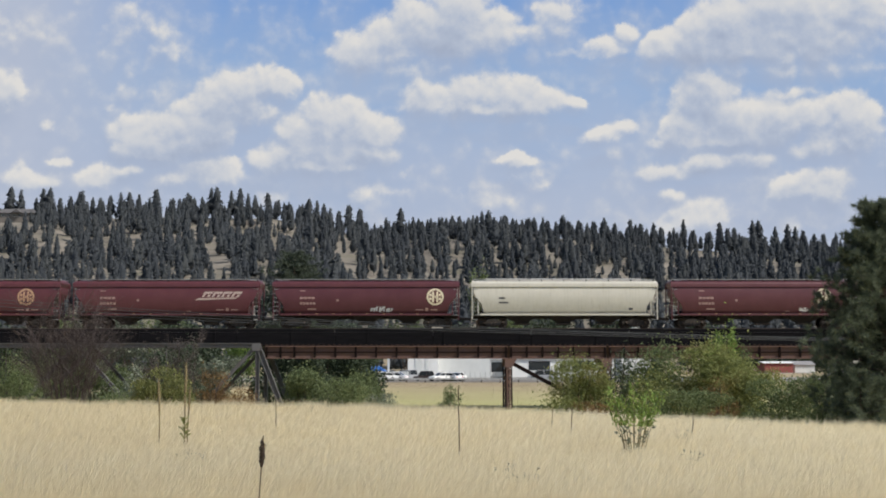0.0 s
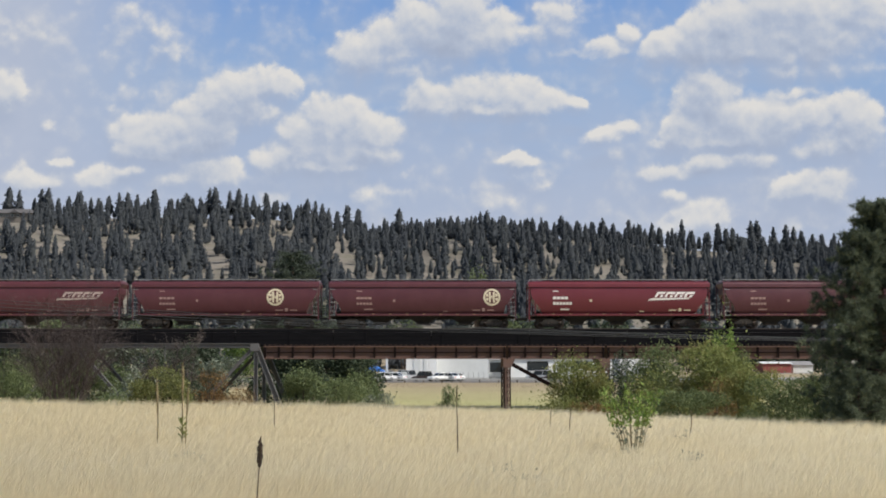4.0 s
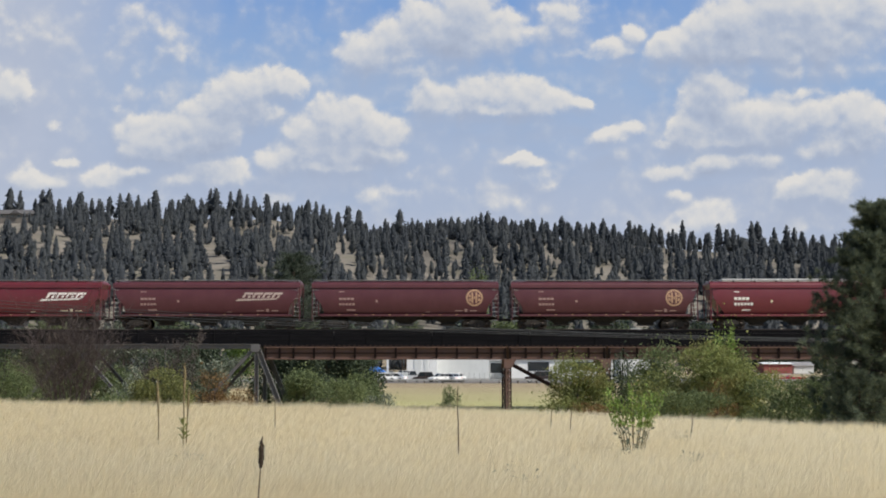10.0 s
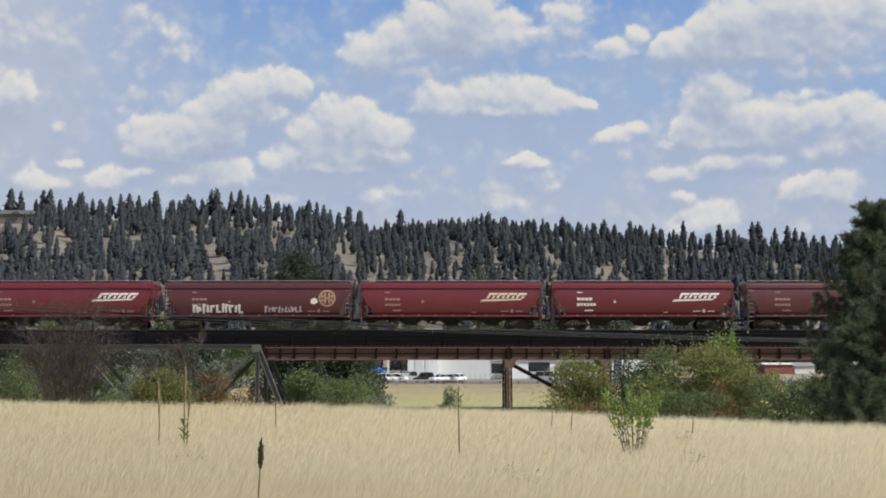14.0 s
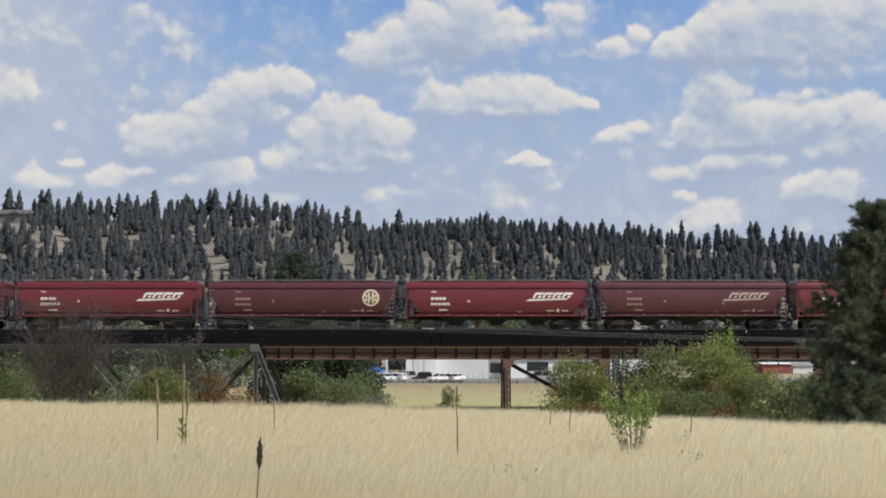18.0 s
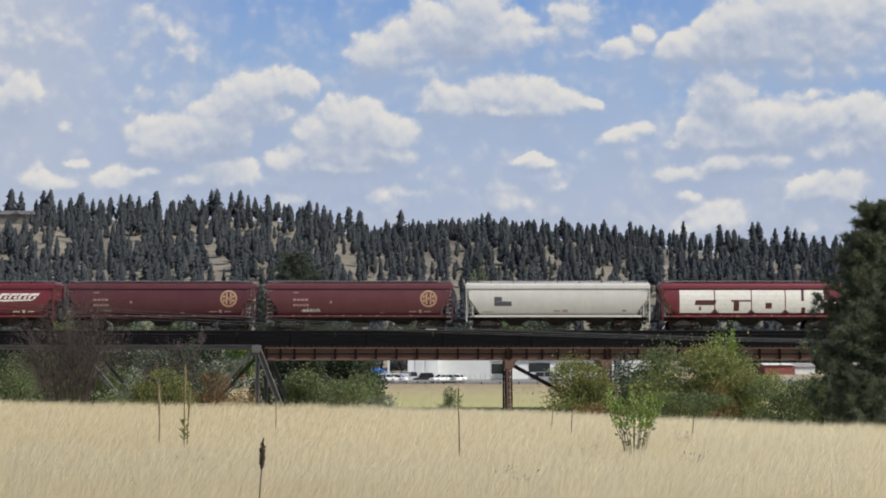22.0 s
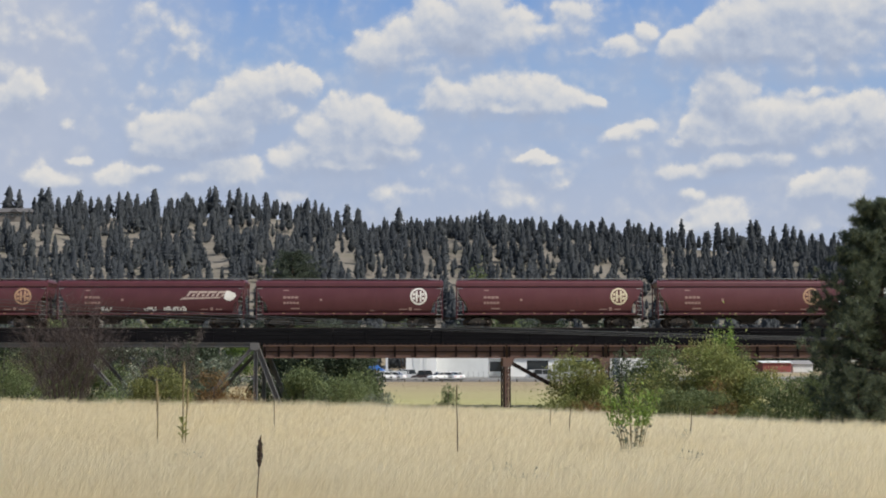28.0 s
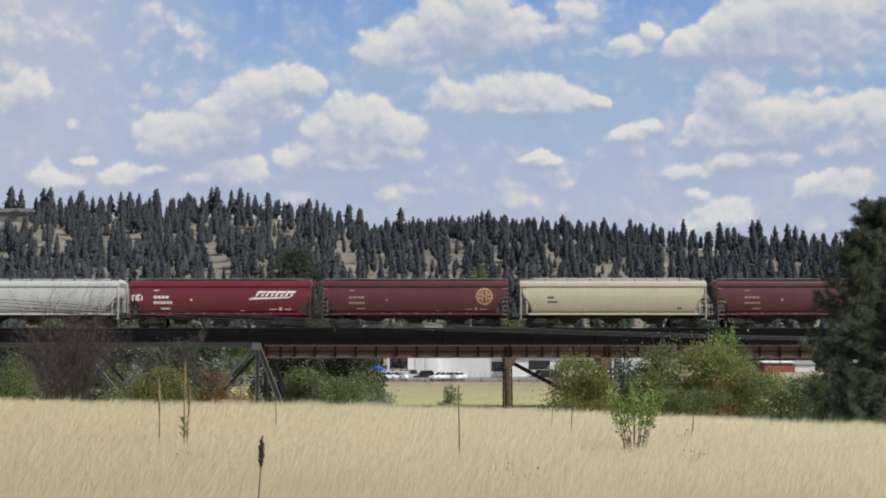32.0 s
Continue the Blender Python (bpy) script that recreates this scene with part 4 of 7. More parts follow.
def wheel_mesh():
    g = Geo()
    prof = [(-0.07, 0.10), (-0.07, 0.36), (-0.085, 0.38), (-0.085, 0.44), (0.03, 0.455), (0.045, 0.49), (0.07, 0.49), (0.07, 0.38), (0.03, 0.36), (0.05, 0.10)]
    n = 18
    rings = [[(r * math.cos(a), y, r * math.sin(a)) for y, r in prof] for a in (2 * math.pi * i / n for i in range(n))]
    k = len(prof)
    vs = [p for r in rings for p in r]
    fs = [(i * k + j, ((i + 1) % n) * k + j, ((i + 1) % n) * k + (j + 1) % k, i * k + (j + 1) % k) for i in range(n) for j in range(k)]
    g.add(vs, fs)
    return g.mesh("wheel", True)


def frame_mesh():
    g = Geo()
    pts = [(-1.25, 0.60), (-1.05, 0.66), (-0.75, 0.62), (-0.30, 0.86), (0.30, 0.86), (0.75, 0.62), (1.05, 0.66), (1.25, 0.60), (1.22, 0.36), (0.85, 0.34), (0.36, 0.16), (-0.36, 0.16), (-0.85, 0.34), (-1.22, 0.36)]
    g.loft([[(x, y, z) for x, z in pts] for y in (-0.07, 0.07)])
    return g.mesh("side_frame")


WHEEL_MESH, FRAME_MESH = wheel_mesh(), frame_mesh()
SPRING_MESH = Geo().tube([(0, 0, 0), (0, 0, 0.32)], 0.09, 8).mesh("spring", True)
AXLE_MESH = Geo().tube([(0, -0.95, 0), (0, 0.95, 0)], 0.075, 8).mesh("axle", True)
BOLSTER_MESH = Geo().box(-0.22, 0.22, -1.1, 1.1, 0.52, 0.86, 0.03).mesh("bolster")
PAD_MESH = Geo().tube([(0, -0.12, 0), (0, 0.12, 0)], 0.14, 10).mesh("bearing_cap", True)


def truck(car, x):
    b = part("truck", BOLSTER_MESH, UNDER, car, "grimy black steel wheel truck", pose(x, 0, 0))
    for s in (-1, 1):
        part("side_frame", FRAME_MESH, UNDER, b, at=pose(0, s * 1.02, 0))
        for dx in (-0.16, 0.16):
            part("spring", SPRING_MESH, WHEEL, b, at=pose(dx, s * 1.02, 0.22))
        for dx in (-0.88, 0.88):
            part("wheel", WHEEL_MESH, WHEEL, b, at=pose(dx, s * 0.78, 0.46, 0, 0, 180 if s > 0 else 0))
            part("bearing_cap", PAD_MESH, WHEEL, b, at=pose(dx, s * 1.02, 0.48))
    for dx in (-0.88, 0.88):
        part("axle", AXLE_MESH, WHEEL, b, at=pose(dx, 0, 0.46))


def hopper_car(name, label, paint, length, style, hatch_paint):
    """A covered grain hopper; style 'round' has curved end cut-outs, 'slope' straight ones, 'ribbed' has panel seams and raised white hatches."""
    car = thing(name, pose(0, 0, 0), label, "freight car", "cars of the grain train")
    L = length / 2
    # body: closed shell whose ends slope inwards below
    cut = {"slope": [(1.28, 1.38), (1.6, 1.18), (2.0, 0.92), (2.4, 0.62), (2.8, 0.32), (3.2, 0.22), (3.55, 0.20), (3.74, 0.20)],
           "round": [(1.28, 1.12), (1.6, 1.08), (2.0, 0.98), (2.4, 0.76), (2.8, 0.42), (3.2, 0.22), (3.55, 0.18), (3.74, 0.18)]}
    ins = cut["round" if style == "ribbed" else style]
    prof = [(z, y) for z, y in SIDE] + [(3.76, 1.49), (4.14, 1.52), (4.24, 1.42), (4.38, 0.95), (4.45, 0.45)]
    half_ins = [i for _, i in ins] + [0.18, 0.0, 0.0, 0.05, 0.10]
    g = Geo()
    n = len(prof)
    seams = 12
    rings = []
    vs = []
    cols = []
    xs_f = [0.0, 0.06] + [0.06 + 0.88 * i / seams for i in range(1, seams)] + [0.94, 1.0]
    for f in xs_f:
        col = []
        for (z, y), i in zip(prof, half_ins):
            x = -L + i + (2 * L - 2 * i) * f
            col.append((x, y, z))
        cols.append(col)
    def idx(c, k, s):
        return (c * n + k) * 2 + s
    for col in cols:
        for x, y, z in col:
            vs.append((x, -y, z))
            vs.append((x, y, z))
    fs = []
    m = len(cols)
    for c in range(m - 1):
        for k in range(n - 1):
            fs.append((idx(c, k, 0), idx(c + 1, k, 0), idx(c + 1, k + 1, 0), idx(c, k + 1, 0)))
            fs.append((idx(c, k, 1), idx(c, k + 1, 1), idx(c + 1, k + 1, 1), idx(c + 1, k, 1)))
        fs.append((idx(c, n - 1, 0), idx(c + 1, n - 1, 0), idx(c + 1, n - 1, 1), idx(c, n - 1, 1)))
        fs.append((idx(c, 0, 0), idx(c, 0, 1), idx(c + 1, 0, 1), idx(c + 1, 0, 0)))
    g.add(vs, fs)
    shell = part("body", g, paint, car)
    flags = []
    for c in range(m - 1):
        for k in range(n - 1):
            flags += [k < 7] * 2
        flags += [False] * 2
    shell.data.polygons.foreach_set("use_smooth", flags)
    for c in (0, m - 1):
        sheet = Geo()
        for k in range(n - 1):
            q = [vs[idx(c, k, 0)], vs[idx(c, k, 1)], vs[idx(c, k + 1, 1)], vs[idx(c, k + 1, 0)]]
            sheet.add(q if c else q[::-1], [(0, 1, 2, 3)])
        part("end_sheet", sheet, paint, car)
    # side plates along the eaves and the sills
    for s in (-1, 1):
        g = Geo()
        sec = [(1.48, 3.76), (1.585, 3.77), (1.60, 3.80), (1.575, 4.08), (1.53, 4.18), (1.46, 4.19)]
        g.loft([[(x, s * y, z) for y, z in sec] for x in (-L - 0.03, L + 0.03)])
        part("eaves_rail", g, paint, car)
        g = Geo()
        g.box(-L + 0.75, L - 0.75, s * 1.55 - 0.07, s * 1.55 + 0.07, 1.14, 1.32, 0.02)
        part("side_sill", g, paint, car)
        if style == "ribbed":
            for i in range(1, 12):
                x = -L + 0.9 + (2 * L - 1.8) * i / 12
                g = Geo()
                g.loft([[(x + dx, s * (y + 0.012), z) for z, y in SIDE] + [(x + dx, s * (y - 0.02), z) for z, y in reversed(SIDE)] for dx in (-0.02, 0.02)])
                part("rib", g, paint, car)
    # roof: running boards, hatches and their battens
    name_top = hatch_paint is WHITE and paint is RED
    wide = 0.62 if name_top else 0.46
    hatches = 5 if style != "ribbed" else 7
    hl = (2 * L - 2.6) / hatches
    for i in range(hatches):
        x = -L + 1.3 + hl * i
        top = 4.64 if style == "ribbed" else 4.70 if name_top else 4.56
        g = Geo().loft([[(xx, -wide * a, z) for a, z in ((1, 4.42), (1, top - 0.05), (0.8, top), (-0.8, top), (-1, top - 0.05), (-1, 4.42))] for xx in (x + 0.05, x + hl - 0.05)])
        h = part("roof_hatch", g, hatch_paint, car)
        for k in (0.25, 0.75):
            part("hatch_batten", Geo().box(x + hl * k - 0.03, x + hl * k + 0.03, -wide - 0.06, wide + 0.06, top, top + 0.05), UNDER, h)
    for s in (-1, 1):
        part("running_board", Geo().box(-L + 0.1, L - 0.1, s * 0.92 - 0.22, s * 0.92 + 0.22, 4.50, 4.54), GALV, car, "galvanised walkway grating")
        g = Geo()
        for i in range(9):
            x = -L + 0.3 + (2 * L - 0.6) * i / 8
            g.box(x - 0.03, x + 0.03, s * 0.92 - 0.2, s * 0.92 + 0.2, 4.30, 4.50)
        tagged(part("running_board_support", g, UNDER, car), kind="stuff")
    # hopper bays and their gates under the floor
    for i in range(3):
        c = (-1 + i) * (2 * L - 5.4) / 3
        w = (2 * L - 5.4) / 6 - 0.08
        g = Geo()
        g.loft([[(c + sx * w * a, sy * 1.26 * b, z) for sx, sy in ((-1, -1), (1, -1), (1, 1), (-1, 1))] for a, b, z in ((0.30, 0.35, 0.42), (0.36, 0.42, 0.62), (0.98, 1.0, 1.28))])
        part("hopper_bay", g, UNDER, car)
        part("outlet_gate", Geo().box(c - w * 0.42, c + w * 0.42, -0.62, 0.62, 0.34, 0.44, 0.02), WHEEL, car)
    part("centre_sill", Geo().box(-L + 0.1, L - 0.1, -0.25, 0.25, 0.86, 1.24), UNDER, car)
    # ends: platform, posts, ladders, brake gear
    for s in (-1, 1):
        xe = s * L
        xi = xe - s * 1.75
        part("end_platform", Geo().box(min(xe, xi), max(xe, xi), -1.5, 1.5, 1.10, 1.20, 0.02), UNDER, car)
        for yy in (-1.5, 1.5):
            part("corner_post", Geo().box(xe - s * 0.05 - 0.05, xe - s * 0.05 + 0.05, yy - 0.05, yy + 0.05, 0.75, 3.76, 0.01), paint, car)
            part("inner_post", Geo().box(xe - s * 0.62 - 0.05, xe - s * 0.62 + 0.05, yy - 0.05, yy + 0.05, 1.20, 3.0, 0.01), paint, car)
            for i in range(8):
                z = 0.78 + i * 0.40
                part("ladder_rung", Geo().tube([(xe - s * 0.58, yy + 0.06 * (1 if yy > 0 else -1), z), (xe - s * 0.08, yy + 0.06 * (1 if yy > 0 else -1), z)], 0.018, 5), GALV if style != "slope" else paint, car)
        g = Geo()
        for yy in (-0.45, 0.45):
            g.beam((xe - s * 0.12, yy, 1.2), (xe - s * 0.35, yy, 3.3), 0.10, 0.12, (0, 1, 0))
        part("end_stanchion", g, paint, car)
        part("coupler", Geo().box(min(xe, xe + s * 0.62), max(xe, xe + s * 0.62), -0.14, 0.14, 0.74, 1.0, 0.03), UNDER, car)
        hose = [(xe + s * 0.1, -0.35, 0.80), (xe + s * 0.3, -0.36, 0.50), (xe + s * 0.62, -0.30, 0.42)]
        part("air_hose", Geo().tube(hose, 0.03, 6), TYRE, car)
        truck(car, xe - s * 2.0)
    part("brake_cylinder", Geo().tube([(-L + 0.55, -0.4, 1.45), (-L + 1.15, -0.4, 1.45)], 0.17, 10), UNDER, car)
    wheel = Geo()
    ring = [(-L + 0.02, 0.35 + 0.28 * math.cos(a), 2.3 + 0.28 * math.sin(a)) for a in (2 * math.pi * i / 14 for i in range(15))]
    wheel.tube(ring, 0.02, 5)
    part("brake_wheel", wheel, UNDER, car)
    return car


KINDS = {
    "round": ("covered_hopper_car", "faded maroon covered grain hopper car with rounded sides", MAROON, 17.25, "round", UNDER),
    "dull": ("covered_hopper_car", "weathered maroon covered grain hopper car with slanted logo", MAROON, 17.25, "round", UNDER),
    "fresh": ("covered_hopper_car", "dark red covered grain hopper car with sloped ends", RED, 16.75, "slope", UNDER),
    "white_top": ("covered_hopper_car", "bright red covered hopper car with white roof hatches", RED, 16.6, "slope", WHITE),
    "tan": ("covered_hopper_car", "aged cream covered hopper car with seamed panels", TAN, 17.2, "ribbed", WHITE),
    "pale": ("covered_hopper_car", "pale cream covered hopper car with seamed panels", PALE, 17.2, "ribbed", WHITE),
    "white": ("covered_hopper_car", "pale grey covered hopper car with dark stencilled block", WHITE, 17.0, "slope", WHITE),
    "grey": ("covered_hopper_car", "light grey covered hopper car with smooth sides", GREYCAR, 16.6, "slope", GREYCAR),
}
PROTO = {}


def rail_car(kind):
    if kind not in PROTO:
        PROTO[kind] = hopper_car(*KINDS[kind])
        return PROTO[kind]
    ob = PROTO[kind]
    bare = [c for c in ob.children if c.get("paintwork")]
    for c in bare:
        c.parent = None
    twin = copy_thing(ob, pose(0, 0, 0))
    for c in bare:
        c.parent = ob
    return twin


def mark(ob):
    ob["paintwork"] = 1
    ob["kind"] = "stuff"
    return ob


def round_emblem(car, paint, x=6.4):
    """A ring round two broad upright shapes with narrow gaps between them."""
    z = 2.86
    polys = ring_polys(x, z, 0.62, 0.79)
    for s in (-1, 1):
        xa, xb = sorted((x + s * 0.10, x + s * 0.27))
        polys += [rect(xa, xb, z - 0.50, z + 0.50)]
        xa, xb = sorted((x + s * 0.32, x + s * 0.54))
        polys += [rect(xa, xb, z + 0.06, z + 0.30), rect(xa, xb, z - 0.30, z - 0.06)]
    polys += [rect(x - 0.06, x + 0.06, z - 0.12, z + 0.12)]
    mark(decal(polys, paint, car, "round_emblem", "round emblem in worn light paint"))


def slanted_emblem(car, paint):
    """Four leaning blocks, each with a slit, over a long tapering stroke."""
    x, z = 2.65, 2.55
    polys = [[(x, z), (x + 3.75, z + 0.14), (x + 3.95, z + 0.27), (x + 0.30, z + 0.20)]]
    for i in range(4):
        xa = x + 0.62 + i * 0.90
        polys += [rect(xa, xa + 0.22, z + 0.30, z + 0.80, 0.30),
                  rect(xa + 0.22 + 0.18, xa + 0.80 + 0.18, z + 0.60, z + 0.80, 0.12),
                  rect(xa + 0.48, xa + 0.72, z + 0.30, z + 0.52, 0.13)]
    mark(decal(polys, paint, car, "slanted_emblem", "slanted logo shape in light paint"))


def stencils(car, paint, bold):
    x = -6.1
    h = 0.25 if bold else 0.20
    polys = [rect(x + i * 0.36, x + i * 0.36 + 0.29, 2.66, 2.66 + h) for i in range(4)]
    polys += [rect(x + i * 0.30, x + i * 0.30 + 0.23, 2.16, 2.16 + h) for i in range(6 if bold else 5)]
    polys += [rect(x, x + 0.5, 3.38, 3.46), rect(x + 0.7, x + 1.5, 1.68, 1.80)]
    mark(decal(polys, paint, car, "stencil", "rows of stencilled marks"))
    small = [rect(4.6, 5.3, 1.62, 1.72), rect(5.5, 5.75, 1.55, 1.85), rect(6.0, 6.6, 1.62, 1.72), rect(-2.72, -2.52, 2.44, 2.64), rect(1.9, 2.3, 1.52, 1.60)]
    mark(decal(small, DULL if paint is DULL else CREAM, car, "small_stencil", "small stencilled plates"))
    spots = [rect(-6.2 + 1.55 * i, -5.95 + 1.55 * i, 1.27, 1.34) for i in range(8)]
    mark(decal(spots, GOLD, car, "reflector_strip", "row of amber reflector patches", 0.325))


def scrawl(car, x0, x1, z0, z1, paint, seed, name="graffiti", thick=0.13, label="painted graffiti scrawl, unreadable"):
    """Loose overlapping strokes between two ends of the side."""
    rng = random.Random(seed)
    polys = []
    x = x0
    while x < x1 - 0.05:
        w = rng.uniform(0.28, 0.52) * (z1 - z0) / 0.9
        w = min(w, x1 - x)
        lo, hi = z0 + rng.uniform(0, 0.12), z1 - rng.uniform(0, 0.2)
        s = rng.uniform(-0.14, 0.14)
        polys.append(rect(x, x + thick, lo, hi, s))
        kind = rng.randrange(3)
        if kind == 0:
            polys.append(rect(x, x + w * 0.8, hi - thick, hi, 0.03))
        elif kind == 1:
            polys.append(rect(x, x + w * 0.8, lo, lo + thick, 0.03))
        else:
            polys += ring_polys(x + w * 0.45, (lo + hi) / 2, max(0.02, w * 0.32 - thick), w * 0.42, 9)
        x += w
    mark(decal(polys, paint, car, name, label, 0.012))


def blob(car, x, z, rx, rz, paint, seed, name="graffiti", label="bubble graffiti, unreadable"):
    rng = random.Random(seed)
    n = 9
    polys = []
    for i in range(n):
        a, b = 2 * math.pi * i / n, 2 * math.pi * (i + 1) / n
        ra, rb = rng.uniform(0.8, 1.15), rng.uniform(0.8, 1.15)
        polys.append([(x, z), (x + rx * ra * math.cos(a), z + rz * ra * math.sin(a)), (x + rx * rb * math.cos(b), z + rz * rb * math.sin(b))])
    return mark(decal(polys, paint, car, name, label, 0.010))


def block_letters(car):
    """Tall pale painted blocks with dark gaps that cover most of the side."""
    pale = [rect(-6.76, -3.58, 1.54, 3.64), rect(-3.47, -0.18, 1.54, 3.64), rect(-0.08, 2.95, 1.54, 3.64), rect(3.05, 6.55, 1.54, 3.64)]
    mark(decal(pale, LETTER, car, "graffiti", "giant pale block graffiti along the side", 0.010))
    dark = [rect(-5.4, -3.5, 2.26, 2.72, 0.15), rect(-4.98, -4.76, 1.78, 2.12), rect(-2.0, -0.16, 2.58, 2.74), rect(-1.78, -1.26, 1.72, 2.58), rect(1.17, 1.75, 1.94, 2.48), rect(4.48, 4.72, 2.64, 3.66), rect(4.48, 4.85, 1.52, 2.05),
            [(-3.9, 1.52), (-3.1, 1.52), (-3.5, 1.95)], [(-0.5, 1.52), (0.25, 1.52), (-0.13, 1.9)], [(2.6, 1.52), (3.4, 1.52), (3.0, 1.9)]]
    mark(decal(dark, MAROON, car, "graffiti_shade", "dark gaps between the painted blocks", 0.014))


def dark_block(car):
    mark(decal([rect(-5.9, -5.2, 2.62, 3.02), rect(-5.9, -4.3, 2.18, 2.60)], INK, car, "stencil", "dark stencilled block"))
    mark(decal([rect(-0.4, 0.2, 1.65, 1.80), rect(0.4, 0.9, 1.62, 1.86), rect(5.9, 6.3, 1.66, 1.86), rect(-6.9, -6.0, 1.6, 1.68)], DULL, car, "small_stencil", "small stencilled plates"))


TRAIN = []
V0, SLOWING = 21.686, 0.00705


def travelled(t):
    return V0 * t - SLOWING * t * t


def couple(kind, front, rear, emblem="", emblem_paint=None, bold=False, spot=6.4):
    """Adds a car that takes up the train from front to rear, metres along the track at the start."""
    car = rail_car(kind)
    TRAIN.append((car, (front + rear) / 2))
    dark = kind in ("tan", "pale", "white", "grey")
    if emblem == "round":
        round_emblem(car, emblem_paint or GOLD, spot)
    elif emblem == "slant":
        slanted_emblem(car, emblem_paint or CREAM)
    if not dark:
        stencils(car, LETTER if bold else DULL, bold)
    elif kind in ("tan", "pale"):
        mark(decal([rect(-6.1, -5.5, 2.66, 2.84), rect(-6.1, -5.2, 2.26, 2.42), rect(5.9, 6.3, 1.66, 1.86)], INK, car, "stencil", "dark stencilled marks"))
    else:
        dark_block(car)
    return car


couple("round", -53.34, -34.92, "round", GOLD, False, 5.5)
couple("dull", -34.92, -16.39, "slant", WORN)
wagon = couple("round", -16.39, 1.98, "round", CREAM)
scrawl(wagon, 0.4, 2.4, 1.45, 2.0, SPRAY_SILVER, 5)
couple("pale", 1.98, 20.35)
wagon = couple("round", 20.35, 38.94, "round", CREAM, False, 5.45)
scrawl(wagon, 3.2, 4.1, 1.45, 1.9, LETTER, 8)
couple("dull", 38.94, 57.46, "slant", WORN)
couple("round", 57.46, 75.73, "round", CREAM, False, 4.6)
couple("round", 75.73, 93.89, "round", CREAM)
couple("fresh", 93.89, 112.06, "slant", LETTER, True)
couple("round", 112.06, 130.43, "round", CREAM, False, 4.6)
couple("tan", 130.43, 148.80)
wagon = couple("dull", 148.80, 167.17, "slant", WORN)
scrawl(wagon, -3.6, -1.6, 1.45, 1.95, DULL, 9)
couple("fresh", 167.17, 185.18, "slant", LETTER, True)
couple("dull", 185.18, 203.44, "slant", WORN)
couple("round", 203.44, 221.87, "round", GOLD)
couple("round", 221.87, 240.34, "round", GOLD)
couple("white_top", 240.34, 257.99, "", None, True)
couple("fresh", 257.99, 275.94, "slant", LETTER)
wagon = couple("round", 275.94, 294.15, "round", GOLD)
scrawl(wagon, -6.0, -1.3, 1.45, 2.4, LETTER, 21, "graffiti", 0.2)
scrawl(wagon, 0.6, 4.1, 1.5, 2.15, SPRAY_LILAC, 22)
blob(wagon, 5.2, 2.6, 0.35, 0.3, LETTER, 3)
couple("fresh", 294.15, 311.64, "slant", CREAM)
couple("fresh", 311.64, 329.65, "slant", LETTER, True)
couple("round", 329.65, 348.17, "round", CREAM)
couple("fresh", 348.17, 366.02, "slant", LETTER, True)
couple("round", 366.02, 384.13, "round", CREAM)
couple("fresh", 384.13, 402.14, "slant", LETTER, True)
couple("dull", 402.14, 420.35, "slant", WORN)
couple("fresh", 420.35, 438.10, "slant", LETTER, True)
couple("round", 438.10, 456.68, "round", GOLD)
wagon = couple("round", 456.68, 475.05, "round", GOLD)
scrawl(wagon, -5.2, -3.6, 1.6, 2.0, SPRAY_SILVER, 31, "graffiti", 0.08)
couple("white", 475.05, 493.42)
wagon = couple("fresh", 493.42, 511.01, "", None, False)
block_letters(wagon)
scrawl(wagon, 6.0, 7.6, 2.35, 2.8, LETTER, 41, "graffiti", 0.12)
wagon = couple("dull", 511.01, 529.12, "slant", LETTER)
scrawl(wagon, -4.9, -2.2, 1.45, 2.1, CREAM, 51, "graffiti", 0.16)
blob(wagon, -0.3, 2.15, 0.95, 0.8, SPRAY_BLUE, 52)
scrawl(wagon, -1.0, 0.5, 1.5, 2.75, LETTER, 53, "graffiti", 0.13)
scrawl(wagon, 2.4, 3.7, 1.5, 2.0, SPRAY_LILAC, 54)
scrawl(wagon, 4.0, 5.8, 1.55, 2.0, LETTER, 55, "graffiti", 0.2)
scrawl(wagon, -8.0, -6.9, 2.7, 3.5, LETTER, 56)
wagon = couple("fresh", 529.12, 547.44, "slant", LETTER, True)
mark(decal([rect(-4.6, 5.8, 1.42, 2.0)], SPRAY_SILVER, wagon, "graffiti", "long silver graffiti band along the sill", 0.010))
scrawl(wagon, -4.4, 5.6, 1.46, 1.98, INK, 61, "graffiti", 0.09)
scrawl(wagon, 7.2, 7.9, 2.7, 3.3, LETTER, 62)
couple("round", 547.44, 565.66, "round", GOLD)
wagon = couple("dull", 565.66, 583.87, "slant", WORN)
scrawl(wagon, -4.6, -3.6, 1.45, 1.9, LETTER, 71)
scrawl(wagon, -0.6, 0.5, 1.5, 1.95, LETTER, 72)
scrawl(wagon, 1.2, 3.2, 1.45, 1.95, LETTER, 73)
blob(wagon, 7.3, 2.9, 0.55, 0.5, LETTER, 74)
couple("round", 583.87, 602.35, "round", LETTER)
couple("round", 602.35, 620.88, "round", CREAM)
couple("round", 620.88, 639.56, "round", GOLD, False, 5.6)
couple("grey", 639.56, 657.20)
wagon = couple("fresh", 657.20, 674.84, "slant", LETTER, True)
scrawl(wagon, -8.1, -7.2, 2.4, 3.1, LETTER, 81)
couple("round", 674.84, 693.32, "round", GOLD)
couple("tan", 693.32, 711.48)
couple("round", 711.48, 729.75, "round", GOLD)


